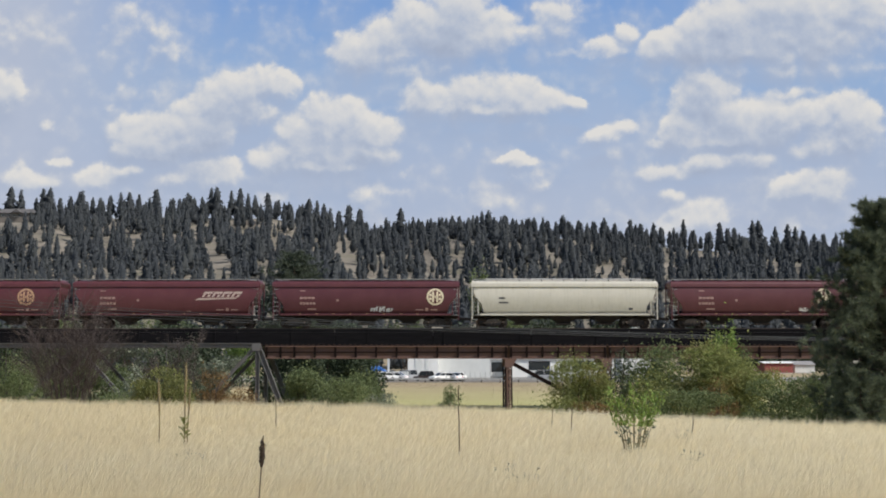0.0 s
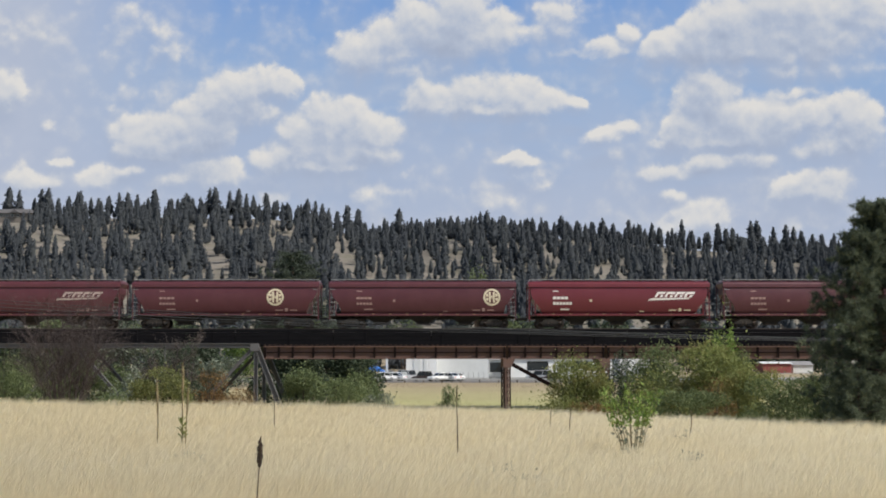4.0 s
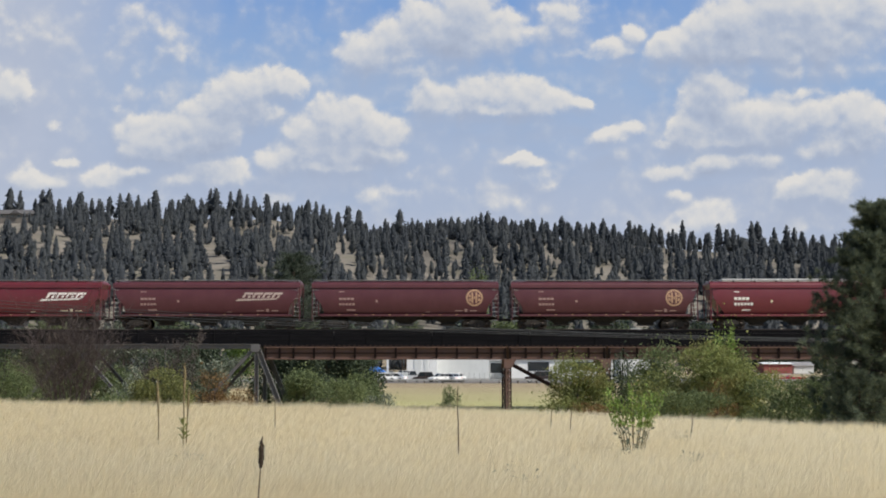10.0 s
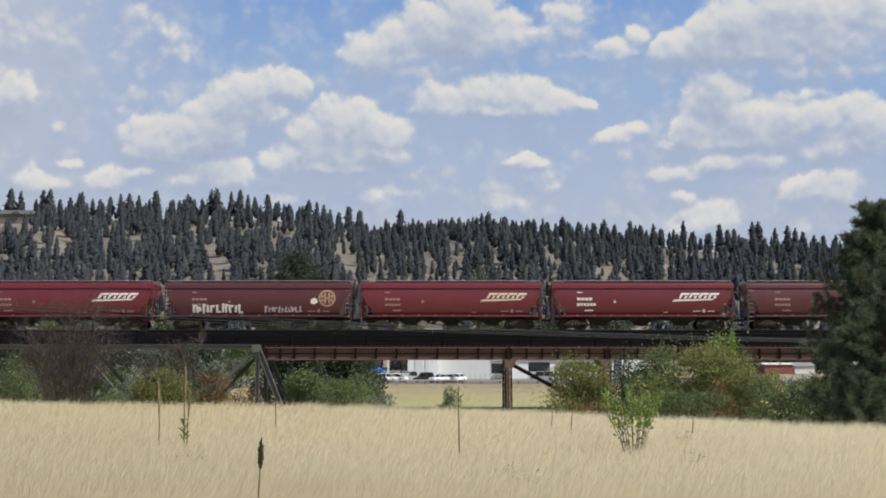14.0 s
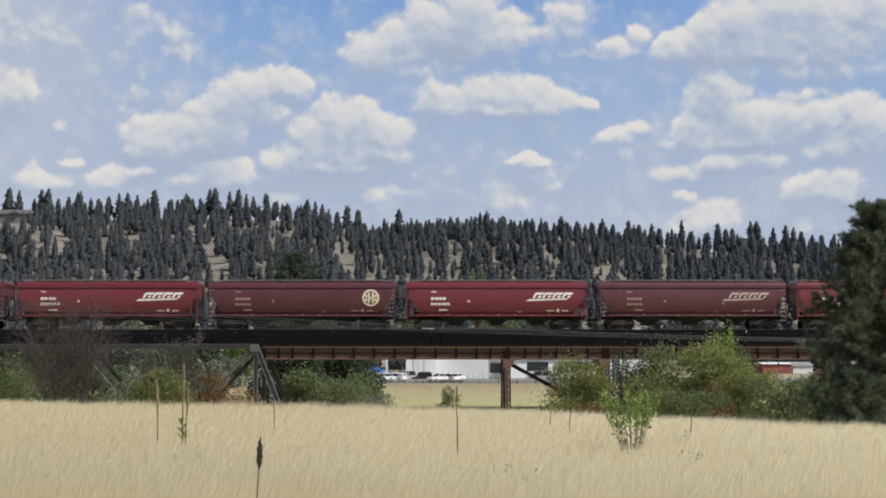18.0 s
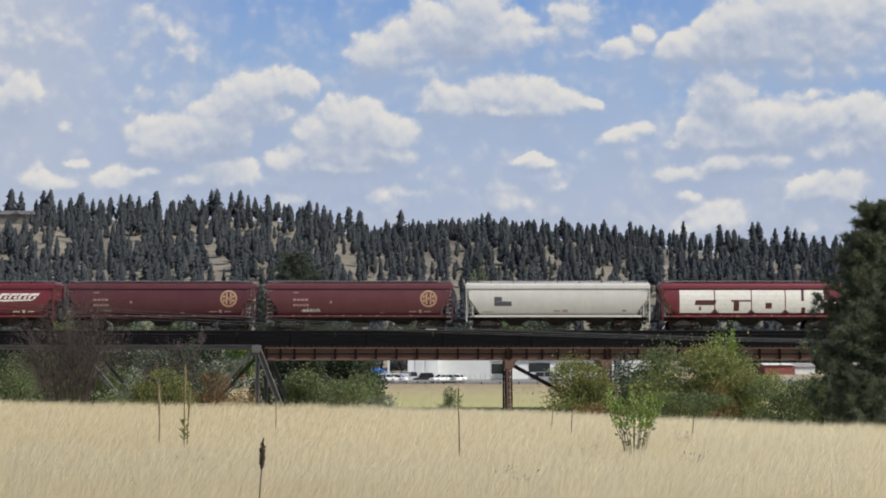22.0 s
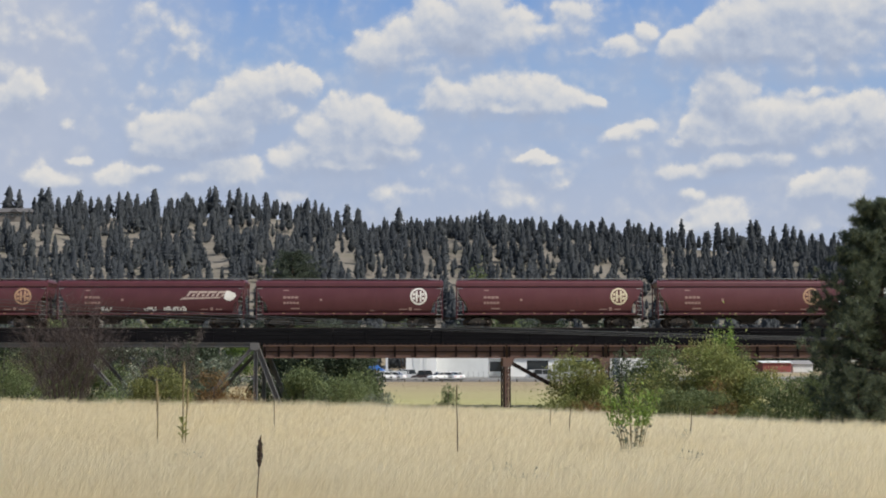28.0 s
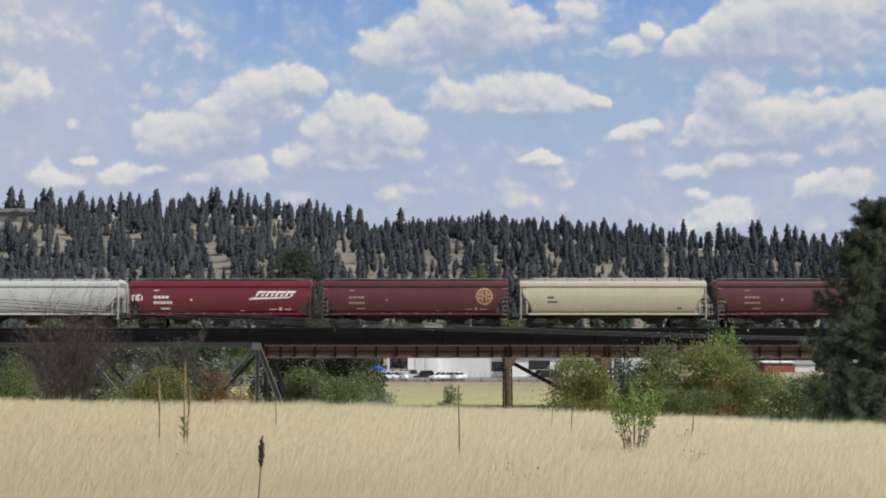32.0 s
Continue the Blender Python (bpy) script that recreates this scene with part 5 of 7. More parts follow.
# ---- woods on the hill ----
def conifer_arrays(rng, h, r, bare=0.18, layers=11, fronds=5):
    """A slim pine: a thin trunk, a lumpy dense crown and short ragged boughs that stick out of it, as triangles."""
    V, T = [], []
    def tri(a, b, c):
        o = len(V)
        V.extend((a, b, c))
        T.append((o, o + 1, o + 2))
    tr = h * 0.014
    for i in range(4):
        a, b = math.pi / 2 * i, math.pi / 2 * (i + 1)
        tri((tr * math.cos(a), tr * math.sin(a), -1.0), (tr * math.cos(b), tr * math.sin(b), -1.0), (0, 0, h * 0.9))
    taper = rng.uniform(0.42, 0.72)
    belly = rng.uniform(2.2, 4.0)

    def girth(f):
        return r * min(1.0, 0.42 + f * belly) * max(0.0, 1.0 - f) ** taper
    # crown
    rings, seg = 8, 7
    o = len(V)
    V.append((0, 0, h * bare * 0.9))
    for k in range(rings):
        f = (k + 0.4) / rings
        for j in range(seg):
            a = 2 * math.pi * (j + 0.5 * (k % 2)) / seg
            w = girth(f) * rng.uniform(0.38, 0.92)
            V.append((w * math.cos(a), w * math.sin(a), h * (bare + (1 - bare) * (f + rng.uniform(-0.03, 0.03)))))
    V.append((0, 0, h))
    for j in range(seg):
        n = (j + 1) % seg
        T.append((o, o + 1 + n, o + 1 + j))
        last = o + 1 + (rings - 1) * seg
        T.append((last + j, last + n, o + 1 + rings * seg))
        for k in range(rings - 1):
            p, q = o + 1 + k * seg, o + 1 + (k + 1) * seg
            T.append((p + j, p + n, q + n))
            T.append((p + j, q + n, q + j))
    # boughs
    for k in range(layers):
        f = (k + 0.2) / layers
        off = rng.uniform(0, 6.28)
        for j in range(fronds):
            a = off + 2 * math.pi * (j + rng.uniform(-0.3, 0.3)) / fronds
            z = h * (bare + (1 - bare) * (f + rng.uniform(-0.03, 0.03)))
            w = girth(f) * rng.uniform(0.75, 1.35) + 0.006 * h
            sp = rng.uniform(0.28, 0.60)
            up = h * rng.uniform(0.025, 0.065)
            ca, sa = math.cos(a), math.sin(a)
            m = w * 0.55
            tip = (w * ca, w * sa, z + up * rng.uniform(-0.4, 0.7))
            tri((m * math.cos(a + sp), m * math.sin(a + sp), z - up * 0.2), tip, (m * 0.8 * ca, m * 0.8 * sa, z + up * 1.3))
            tri((m * math.cos(a - sp), m * math.sin(a - sp), z - up * 0.2), (m * 0.8 * ca, m * 0.8 * sa, z + up * 1.3), tip)
    return np.array(V, np.float32), np.array(T, np.int32)


_rng = np.random.default_rng(5)
FAR_PINES = [conifer_arrays(_rng, 1.0, _rng.uniform(0.15, 0.22), _rng.uniform(0.03, 0.16)) for _ in range(9)]

# bare patches of the slope: bearing, level, half-width, half-height as slopes of sight
CLEARINGS = ((-0.3152, 0.0952, 0.0093, 0.0176), (-0.2542, 0.1030, 0.0077, 0.0077), (-0.3598, 0.1130, 0.0042, 0.0023), (-0.2073, 0.1037, 0.0035, 0.0032), (-0.1906, 0.0828, 0.0077, 0.0146),
             (-0.0845, 0.0882, 0.0070, 0.0107), (-0.0745, 0.0769, 0.0091, 0.0088), (-0.0288, 0.0919, 0.0037, 0.0046), (-0.0158, 0.0786, 0.0046, 0.0058), (-0.1390, 0.0943, 0.0021, 0.0060),
             (-0.1532, 0.0863, 0.0023, 0.0056), (-0.1093, 0.0847, 0.0035, 0.0049), (0.0845, 0.0823, 0.0023, 0.0049), (0.1390, 0.0718, 0.0188, 0.0051), (0.1864, 0.0737, 0.0091, 0.0070),
             (0.0146, 0.0781, 0.0035, 0.0039), (0.2727, 0.0751, 0.0039, 0.0084), (0.2922, 0.0708, 0.0035, 0.0042), (-0.2328, 0.0870, 0.0035, 0.0058), (0.0434, 0.0859, 0.0035, 0.0046))


def bare_patch(x, y, z):
    a, e = x / y, (z - 2.3) / y
    hit = np.zeros(len(a), bool)
    for ca, ce, wa, we in CLEARINGS:
        wob = 1 + 0.3 * np.sin(a * 300 + e * 200) + 0.2 * np.sin(a * 710 - e * 530)
        low = np.where(e < ce, (ce - e) / (we + 0.012), (e - ce) / we)
        hit |= (((a - ca) / (0.85 * wa)) ** 2 + low ** 2) < wob
    return hit


def hill_woods():
    rng = np.random.default_rng(21)
    n = 6100
    y = 515 + 470 * rng.random(n) ** 0.85
    x = rng.uniform(-0.50, 0.52, n) * y
    z = ground_z(x, y)
    dens = 0.5 + 0.5 * np.sin(x * 0.020 + 2 * np.sin(y * 0.012)) * np.sin(y * 0.025 + np.sin(x * 0.013))
    keep = (~bare_patch(x, y, z) | (rng.random(n) < 0.16)) & (rng.random(n) < 0.52 + 0.45 * dens)
    keep &= ~((np.abs(x - -326.0) < 27) & (y > 790) & (y < 938))
    x, y, z = x[keep], y[keep], z[keep]
    # scattered pines on the flat before the slope
    fx, fy = rng.uniform(-190, 190, 420), rng.uniform(370, 515, 420)
    x, y, z = np.concatenate([x, fx]), np.concatenate([y, fy]), np.concatenate([z, ground_z(fx, fy)])
    V, T, o = [], [], 0
    for i in range(len(x)):
        v, t = FAR_PINES[i % len(FAR_PINES)]
        h = rng.uniform(5, 9) if rng.random() < 0.36 else rng.uniform(9, 18) if y[i] < 900 else rng.uniform(9, 17)
        a = rng.uniform(0, 6.28)
        w = rng.uniform(1.05, 1.50) * (1.15 if h < 9 else 1.0)
        c, s = math.cos(a) * h * w, math.sin(a) * h * w
        p = np.empty_like(v)
        p[:, 0] = v[:, 0] * c - v[:, 1] * s + x[i]
        p[:, 1] = v[:, 0] * s + v[:, 1] * c + y[i]
        p[:, 2] = v[:, 2] * h + z[i]
        V.append(p)
        T.append(t + o)
        o += len(v)
    ob = part("hillside_pine_woods", fast_mesh("hillside_pine_woods", np.concatenate(V), np.concatenate(T)), PINE_HAZED)
    ob.data.polygons.foreach_set("use_smooth", [True] * len(ob.data.polygons))
    tagged(ob, "haze-tinted pine woods on the dry hillside", "woods", kind="stuff")


hill_woods()


def crest_pines():
    """Tall pines that stand out against the sky: where they stand along the ridge and how high they reach."""
    rng = random.Random(8)
    meshes = []
    for i, (v, t) in enumerate(FAR_PINES):
        crown = fast_mesh("crown", v[12:], t[4:] - 12)
        crown.polygons.foreach_set("use_smooth", [True] * len(crown.polygons))
        meshes.append((crown, fast_mesh("trunk", v[:12], t[:4])))
    for k, (x, top) in enumerate(CREST_WEST + CREST_MIDDLE + CREST_EAST + CREST_FAR_EAST):
        y = 950 + rng.uniform(-14, 6)
        base = float(ground_z(x, y))
        h = max(8.0, top - base)
        m = Matrix.Translation((x, y, base)) @ Matrix.Rotation(rng.uniform(0, 6.28), 4, 'Z') @ Matrix.Diagonal((h * rng.uniform(1.0, 1.3), h * 1.15, h, 1))
        tree = thing("pine_tree", pose(x, y, base), "tall dark pine standing on the ridge line", "pine tree", "pines on the ridge")
        crown, trunk = meshes[k % len(meshes)]
        local = Matrix.Rotation(rng.uniform(0, 6.28), 4, 'Z') @ Matrix.Diagonal((h * rng.uniform(1.15, 1.55), h * 1.35, h, 1))
        part("crown", crown, PINE_HAZED, tree, at=local)
        part("trunk", trunk, BARK, tree, at=local)


CREST_WEST = ((-337.19, 137.31), (-329.6, 135.52), (-313.25, 136.86), (-306.6, 136.86), (-299.73, 129.27), (-293.14, 131.05), (-285.27, 134.63), (-280.39, 134.18), (-275.41, 130.16), (-263.07, 132.39), (-254.26, 134.63), (-244.49, 133.29), (-238.71, 132.39), (-224.61, 135.97), (-213.86, 130.16), (-202.44, 135.07), (-190.41, 131.05), (-181.66, 137.31), (-176.34, 136.86), (-167.47, 136.41), (-157.72, 135.97), (-147.46, 131.05), (-139.09, 134.63), (-129.71, 127.93))
CREST_MIDDLE = ((-123.47, 124.36), (-119.02, 122.58), (-111.08, 125.25), (-104.92, 127.93), (-99.6, 127.93), (-94.72, 126.59), (-88.48, 120.79), (-82.27, 119.46), (-73.89, 123.02), (-66.37, 122.13), (-60.1, 110.56), (-45.54, 115.01), (-34.07, 122.13), (-27.4, 111.89), (-19.89, 114.12), (-8.84, 110.56), (-1.33, 112.34), (6.63, 115.01), (13.26, 112.78), (19.01, 112.78), (30.08, 119.9), (34.5, 118.57), (44.18, 106.56), (49.06, 110.56))
CREST_EAST = ((52.59, 111.0), (61.0, 111.89), (66.76, 114.12), (70.29, 114.12), (76.92, 113.67), (82.63, 108.78), (93.3, 116.34), (106.97, 112.34), (117.13, 111.89), (125.11, 113.67), (133.9, 109.67), (145.87, 112.34), (154.67, 110.11), (163.06, 109.67), (169.19, 106.11), (177.99, 104.33), (187.87, 113.23), (195.23, 104.78), (202.2, 99.89), (214.76, 109.67), (220.4, 104.78), (226.18, 106.11), (232.72, 102.56), (240.44, 111.45))
CREST_FAR_EAST = ((247.53, 112.34), (257.55, 106.56), (269.55, 109.22), (275.23, 107.0), (281.79, 104.33), (290.99, 101.67), (298.95, 102.11), (304.22, 101.23), (314.85, 102.11), (322.77, 101.23), (333.85, 102.56), (-343.77, 135.52), (-320.57, 130.16), (-207.64, 129.27), (-196.59, 130.16), (-162.04, 129.27), (-152.35, 132.39), (-231.13, 130.16), (-360.58, 134.63), (-378.21, 132.39), (360.34, 102.56), (378.04, 103.45), (395.62, 101.23), (96.79, 111.45))
crest_pines()


def hill_house():
    x, y = -328.58, 930.0
    z = float(ground_z(x, y))
    zt = 118.35
    t = thing("hillside_house", pose(x, y, 0), "low beige house with a grey hipped roof on the ridge", "house")
    zb = zt - 7.0
    part("wall", Geo().box(-15, 15, -5, 5, zb - 4, zb + 3.6), WALL_BROWN, t)
    g = Geo()
    g.loft([[(-16.5, -6.5, zb + 3.5), (16.5, -6.5, zb + 3.5), (16.5, 6.5, zb + 3.5), (-16.5, 6.5, zb + 3.5)], [(-11, -0.5, zb + 7.2), (12, -0.5, zb + 7.2), (12, 0.5, zb + 7.2), (-11, 0.5, zb + 7.2)]])
    part("roof", g, ROOF_DARK, t)
    g = Geo().loft([[(-2, -8, zb + 3.5), (6, -8, zb + 3.5), (6, 0, zb + 3.5), (-2, 0, zb + 3.5)], [(1.9, -8, zb + 6.3), (2.1, -8, zb + 6.3), (2.1, 0, zb + 6.3), (1.9, 0, zb + 6.3)]])
    part("gable", g, ROOF_DARK, t)
    for i in range(7):
        xx = -13 + i * 4.2
        w = part("window", Geo().box(xx - 0.9, xx + 0.9, -5.06, -4.98, zb + 1.0, zb + 2.6), DARK_GLASS, t)
        part("frame", Geo().box(xx - 1.05, xx + 1.05, -5.03, -4.97, zb + 0.85, zb + 2.75), WALL_WHITE, w)


hill_house()


# ---- shrubs and trees near the bridge ----
def shrub(name, label, category, x, y, width, height, depth, leaf, wood, n, size, seed, stems=14, lift=0.0, sparse=1.0, lobes=9, group="shrubs by the bridge", base=None):
    """A bush or small tree: forked stems and a ragged mass of single leaves."""
    rng = np.random.default_rng(seed)
    z = float(ground_z(x, y)) if base is None else base
    t = thing(name, pose(x, y, z), label, category, group)
    cen = np.stack([rng.uniform(-0.62, 0.62, lobes) * width / 2, rng.uniform(-0.6, 0.6, lobes) * depth / 2, height * rng.uniform(0.30 + lift * 0.4, 0.80, lobes)], 1)
    cen[0] = (rng.uniform(-0.1, 0.1) * width, 0, height * 0.80)
    rad = np.stack([width * rng.uniform(0.14, 0.26, lobes), depth * rng.uniform(0.16, 0.28, lobes), height * rng.uniform(0.12, 0.22, lobes)], 1)
    if lift < 0.2:
        low = 4
        more = np.stack([np.linspace(-0.36, 0.36, low) * width, rng.uniform(-0.3, 0.3, low) * depth, np.full(low, height * 0.20)], 1)
        cen = np.concatenate([cen, more])
        rad = np.concatenate([rad, np.tile([[width * 0.20, depth * 0.25, height * 0.20]], (low, 1))])
    if y < 80:
        n, size = int(n * 1.3), size * 0.82
    pick = rng.integers(0, len(cen), n)
    d = rng.normal(size=(n, 3))
    d /= np.linalg.norm(d, axis=1)[:, None]
    rr = rng.uniform(0.35, 1.12, n) ** 0.6
    p = cen[pick] + d * rad[pick] * rr[:, None]
    # twig sprays push past the outline
    spray = rng.random(n) < 0.17
    p[spray] += np.stack([rng.normal(0, 0.06, spray.sum()) * width, rng.normal(0, 0.06, spray.sum()) * depth, np.abs(rng.normal(0, 0.08, spray.sum())) * height], 1)
    p[:, 2] = np.maximum(p[:, 2], 0.05)
    v, f = leaf_quads(p, size, rng, 0.6, d * 0.5 + np.array([0, 0, 0.4]))
    part("foliage", fast_mesh("foliage", v, f), leaf, t)
    g = Geo()
    pr = random.Random(seed)
    for i in range(stems):
        c = cen[i % len(cen)]
        b = (pr.uniform(-0.12, 0.12) * width, pr.uniform(-0.12, 0.12) * depth, -0.3)
        m = (b[0] * 0.5 + c[0] * 0.5 + pr.uniform(-0.05, 0.05) * width, b[1] * 0.5 + c[1] * 0.5, c[2] * 0.55)
        e = (c[0] + pr.uniform(-0.1, 0.1) * width, c[1], c[2] + pr.uniform(0.0, 0.18) * height)
        r0 = 0.012 * height + 0.012
        g.tube([b, m, e], [r0, r0 * 0.6, r0 * 0.15], 5)
    part("branchwork", g, wood, t)
    return t


# the tangle right of the tower
shrub("shrub", "olive-green shrub with orange lower leaves", "shrub", 6.55, 62.0, 4.2, 4.5, 3.0, LEAF_OLIVE, GREY_BARK, 12150, 0.149, 101)
shrub("shrub", "rust-orange low shrub at the field's edge", "shrub", 6.84, 58.0, 3.0, 1.9, 2.0, LEAF_RUST, GREY_BARK, 2600, 0.11, 102)
shrub("shrub", "tall olive shrub turning orange beside the bridge", "shrub", 11.73, 56.0, 6.0, 4.9, 3.4, LEAF_OLIVE, GREY_BARK, 25650, 0.149, 103, lobes=13)
shrub("shrub", "green leafy shrub behind the field", "shrub", 10.42, 60.0, 4.0, 5.0, 3.0, LEAF_GREEN, GREY_BARK, 10125, 0.149, 104)
for i, (bx, bh) in enumerate(((13.55, 6.0), (14.2, 6.15), (13.0, 5.3), (14.75, 5.0))):
    shrub("shrub", "bright green young poplar shoot above the shrubs", "shrub", bx, 60.0, 0.85, bh, 0.8, LEAF_GREEN if i == 3 else LEAF_BRIGHT, GREY_BARK, 700, 0.15, 180 + i, 6, lift=0.8)
shrub("shrub", "orange-tinged shrub among the olive ones", "shrub", 11.77, 52.5, 1.7, 2.7, 1.4, LEAF_RUST, GREY_BARK, 2400, 0.09, 106)
shrub("shrub", "olive shrub with dark shaded base", "shrub", 13.4, 54.0, 3.2, 3.4, 2.6, LEAF_OLIVE, GREY_BARK, 8775, 0.138, 107)
shrub("shrub", "mid-green low shrub along the field's edge", "shrub", 12.98, 45.0, 4.2, 2.25, 2.2, LEAF_GREEN, GREY_BARK, 10125, 0.103, 108)
shrub("shrub", "mid-green low shrub along the field's edge", "shrub", 13.46, 42.0, 2.6, 2.1, 2.0, LEAF_GREEN, GREY_BARK, 6075, 0.103, 109)
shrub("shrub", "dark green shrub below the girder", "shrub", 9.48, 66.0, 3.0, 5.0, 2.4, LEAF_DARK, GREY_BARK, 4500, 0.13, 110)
shrub("shrub", "grey-green weedy shrub at the field's edge", "shrub", 9.31, 48.0, 4.4, 1.7, 1.8, LEAF_GREEN, GREY_BARK, 7020, 0.103, 111)
# middle, under the long girder span
shrub("shrub", "small green willow shrub beyond the field", "shrub", 0.32, 70.0, 1.7, 3.1, 1.4, LEAF_GREEN, GREY_BARK, 3000, 0.13, 112)
shrub("shrub", "green leafy shrub below the girder", "shrub", -8.17, 72.0, 2.5, 4.0, 2.4, LEAF_GREEN, GREY_BARK, 8775, 0.161, 113)
shrub("shrub", "green leafy shrub below the girder", "shrub", -4.92, 74.0, 3.6, 3.8, 2.6, LEAF_GREEN, GREY_BARK, 8775, 0.161, 114)
shrub("shrub", "light green willow shrub below the girder", "shrub", -3.26, 68.0, 2.4, 2.6, 1.8, LEAF_SILVER, GREY_BARK, 2800, 0.12, 115)
shrub("shrub", "green weedy shrub at the field's edge", "shrub", -5.37, 60.0, 3.4, 2.6, 1.8, LEAF_GREEN, GREY_BARK, 6075, 0.127, 116)
shrub("shrub", "dense dark shrub beyond the bridge", "shrub", -14.12, 128.0, 7.0, 6.2, 4.0, LEAF_DARK, GREY_BARK, 8000, 0.24, 117)
shrub("shrub", "dense dark shrub beyond the bridge", "shrub", -10.3, 132.0, 6.6, 6.0, 4.0, LEAF_DARK, GREY_BARK, 8000, 0.24, 118)
# left, under and before the truss
shrub("shrub", "green willow shrub under the truss", "shrub", -22.98, 66.0, 5.0, 5.4, 3.4, LEAF_GREEN, GREY_BARK, 9000, 0.14, 120)
shrub("shrub", "silvery willow shrub under the truss", "shrub", -23.33, 92.0, 6.5, 8.0, 4.0, LEAF_SILVER, GREY_BARK, 9000, 0.18, 121)
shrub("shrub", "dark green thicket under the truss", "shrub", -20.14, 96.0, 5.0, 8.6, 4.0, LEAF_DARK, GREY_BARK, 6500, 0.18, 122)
shrub("shrub", "yellow-green shrub turning orange at the field's edge", "shrub", -13.12, 57.0, 3.0, 2.5, 2.0, LEAF_YELLOW, GREY_BARK, 7500, 0.12, 123)
shrub("shrub", "rust-orange shrub at the field's edge", "shrub", -12.6, 66.0, 2.6, 3.4, 2.0, LEAF_RUST, GREY_BARK, 3600, 0.12, 124)
shrub("shrub", "rust-orange low shrub beside the truss leg", "shrub", -11.16, 68.0, 3.0, 2.5, 1.8, LEAF_RUST, GREY_BARK, 4200, 0.12, 125)
shrub("shrub", "silvery-green trees beyond the truss", "shrub", -25.7, 135.0, 4.5, 8.0, 4.0, LEAF_SILVER, GREY_BARK, 8000, 0.26, 126)
shrub("shrub", "green shrub beyond the creek", "shrub", -37.47, 130.0, 9.0, 8.5, 5.0, LEAF_GREEN, GREY_BARK, 9000, 0.26, 127)
shrub("shrub", "dark green thicket beyond the creek", "shrub", -31.5, 138.0, 8.0, 8.8, 5.0, LEAF_DARK, GREY_BARK, 8000, 0.26, 128)
shrub("shrub", "green shrub beyond the creek", "shrub", -44.81, 134.0, 9.0, 8.0, 5.0, LEAF_GREEN, GREY_BARK, 9000, 0.26, 129)


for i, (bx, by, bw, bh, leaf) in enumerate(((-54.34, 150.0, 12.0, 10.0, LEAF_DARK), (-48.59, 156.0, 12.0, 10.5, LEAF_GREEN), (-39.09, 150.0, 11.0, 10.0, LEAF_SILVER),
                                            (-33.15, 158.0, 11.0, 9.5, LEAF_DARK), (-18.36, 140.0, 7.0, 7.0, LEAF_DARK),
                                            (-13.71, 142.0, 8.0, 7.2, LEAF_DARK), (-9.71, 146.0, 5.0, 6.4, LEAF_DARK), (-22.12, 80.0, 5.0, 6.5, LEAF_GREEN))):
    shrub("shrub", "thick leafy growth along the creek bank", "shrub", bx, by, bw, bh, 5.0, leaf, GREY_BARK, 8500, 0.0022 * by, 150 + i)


shrub("tree", "bright green tree beyond the truss", "tree", -30.12, 178.0, 7.0, 6.6, 5.0, LEAF_BRIGHT, GREY_BARK, 3500, 0.3, 171, group="")
shrub("shrub", "silvery bush by the road beyond the truss", "shrub", -29.27, 165.0, 6.0, 4.2, 4.0, LEAF_SILVER, GREY_BARK, 3000, 0.26, 172)


def thicket(x, y, width, height, seed, stems, label):
    """A leafless bush: stems that fork three times into fine twigs."""
    rng = random.Random(seed)
    z = float(ground_z(x, y))
    t = thing("dead_shrub", pose(x, y, z), label, "shrub", "shrubs by the bridge")
    main, fine = Geo(), Geo()
    def grow(g, p, d, ln, r, level):
        q = p + d * ln * 0.5 + Vector((rng.gauss(0, 0.05), rng.gauss(0, 0.05), rng.gauss(0, 0.02))) * ln
        e = p + d * ln
        (main if level < 2 else fine).tube([p, q, e], [r, r * 0.8, r * 0.5], 4 if level < 2 else 3, False)
        if level < 3:
            for _ in range(4 if level else 5):
                f = rng.uniform(0.3, 1.0)
                nd = (d + Vector((rng.gauss(0, 0.55), rng.gauss(0, 0.45), rng.gauss(0.12, 0.3)))).normalized()
                grow(g, p + d * ln * f, nd, ln * rng.uniform(0.35, 0.65), r * 0.5, level + 1)
    for i in range(stems):
        a = rng.uniform(-1, 1)
        d = Vector((a * 0.30, rng.uniform(-0.3, 0.3), 1)).normalized()
        grow(main, Vector((a * width * 0.22, rng.uniform(-0.4, 0.4), -0.2)), d, height * rng.uniform(0.40, 0.70), 0.022, 0)
    part("branchwork", main, GREY_BARK, t)
    tagged(part("twig_mass", fine, GREY_BARK, t), kind="stuff")
    rg = np.random.default_rng(seed)
    ends = np.array(fine.v)
    pick = ends[rg.integers(0, len(ends), 7000)] + rg.normal(0, 0.06, (7000, 3))
    v, f = leaf_quads(pick, 0.085, rg, 0.25)
    part("dead_foliage", fast_mesh("dead_foliage", v, f), LEAF_PURPLE, t)


thicket(-17.87, 58.0, 2.8, 6.2, 119, 42, "leafless purplish-brown thicket before the truss")
thicket(-13.42, 60.0, 2.2, 4.4, 130, 5, "thin leafless shrub reaching up before the deck")


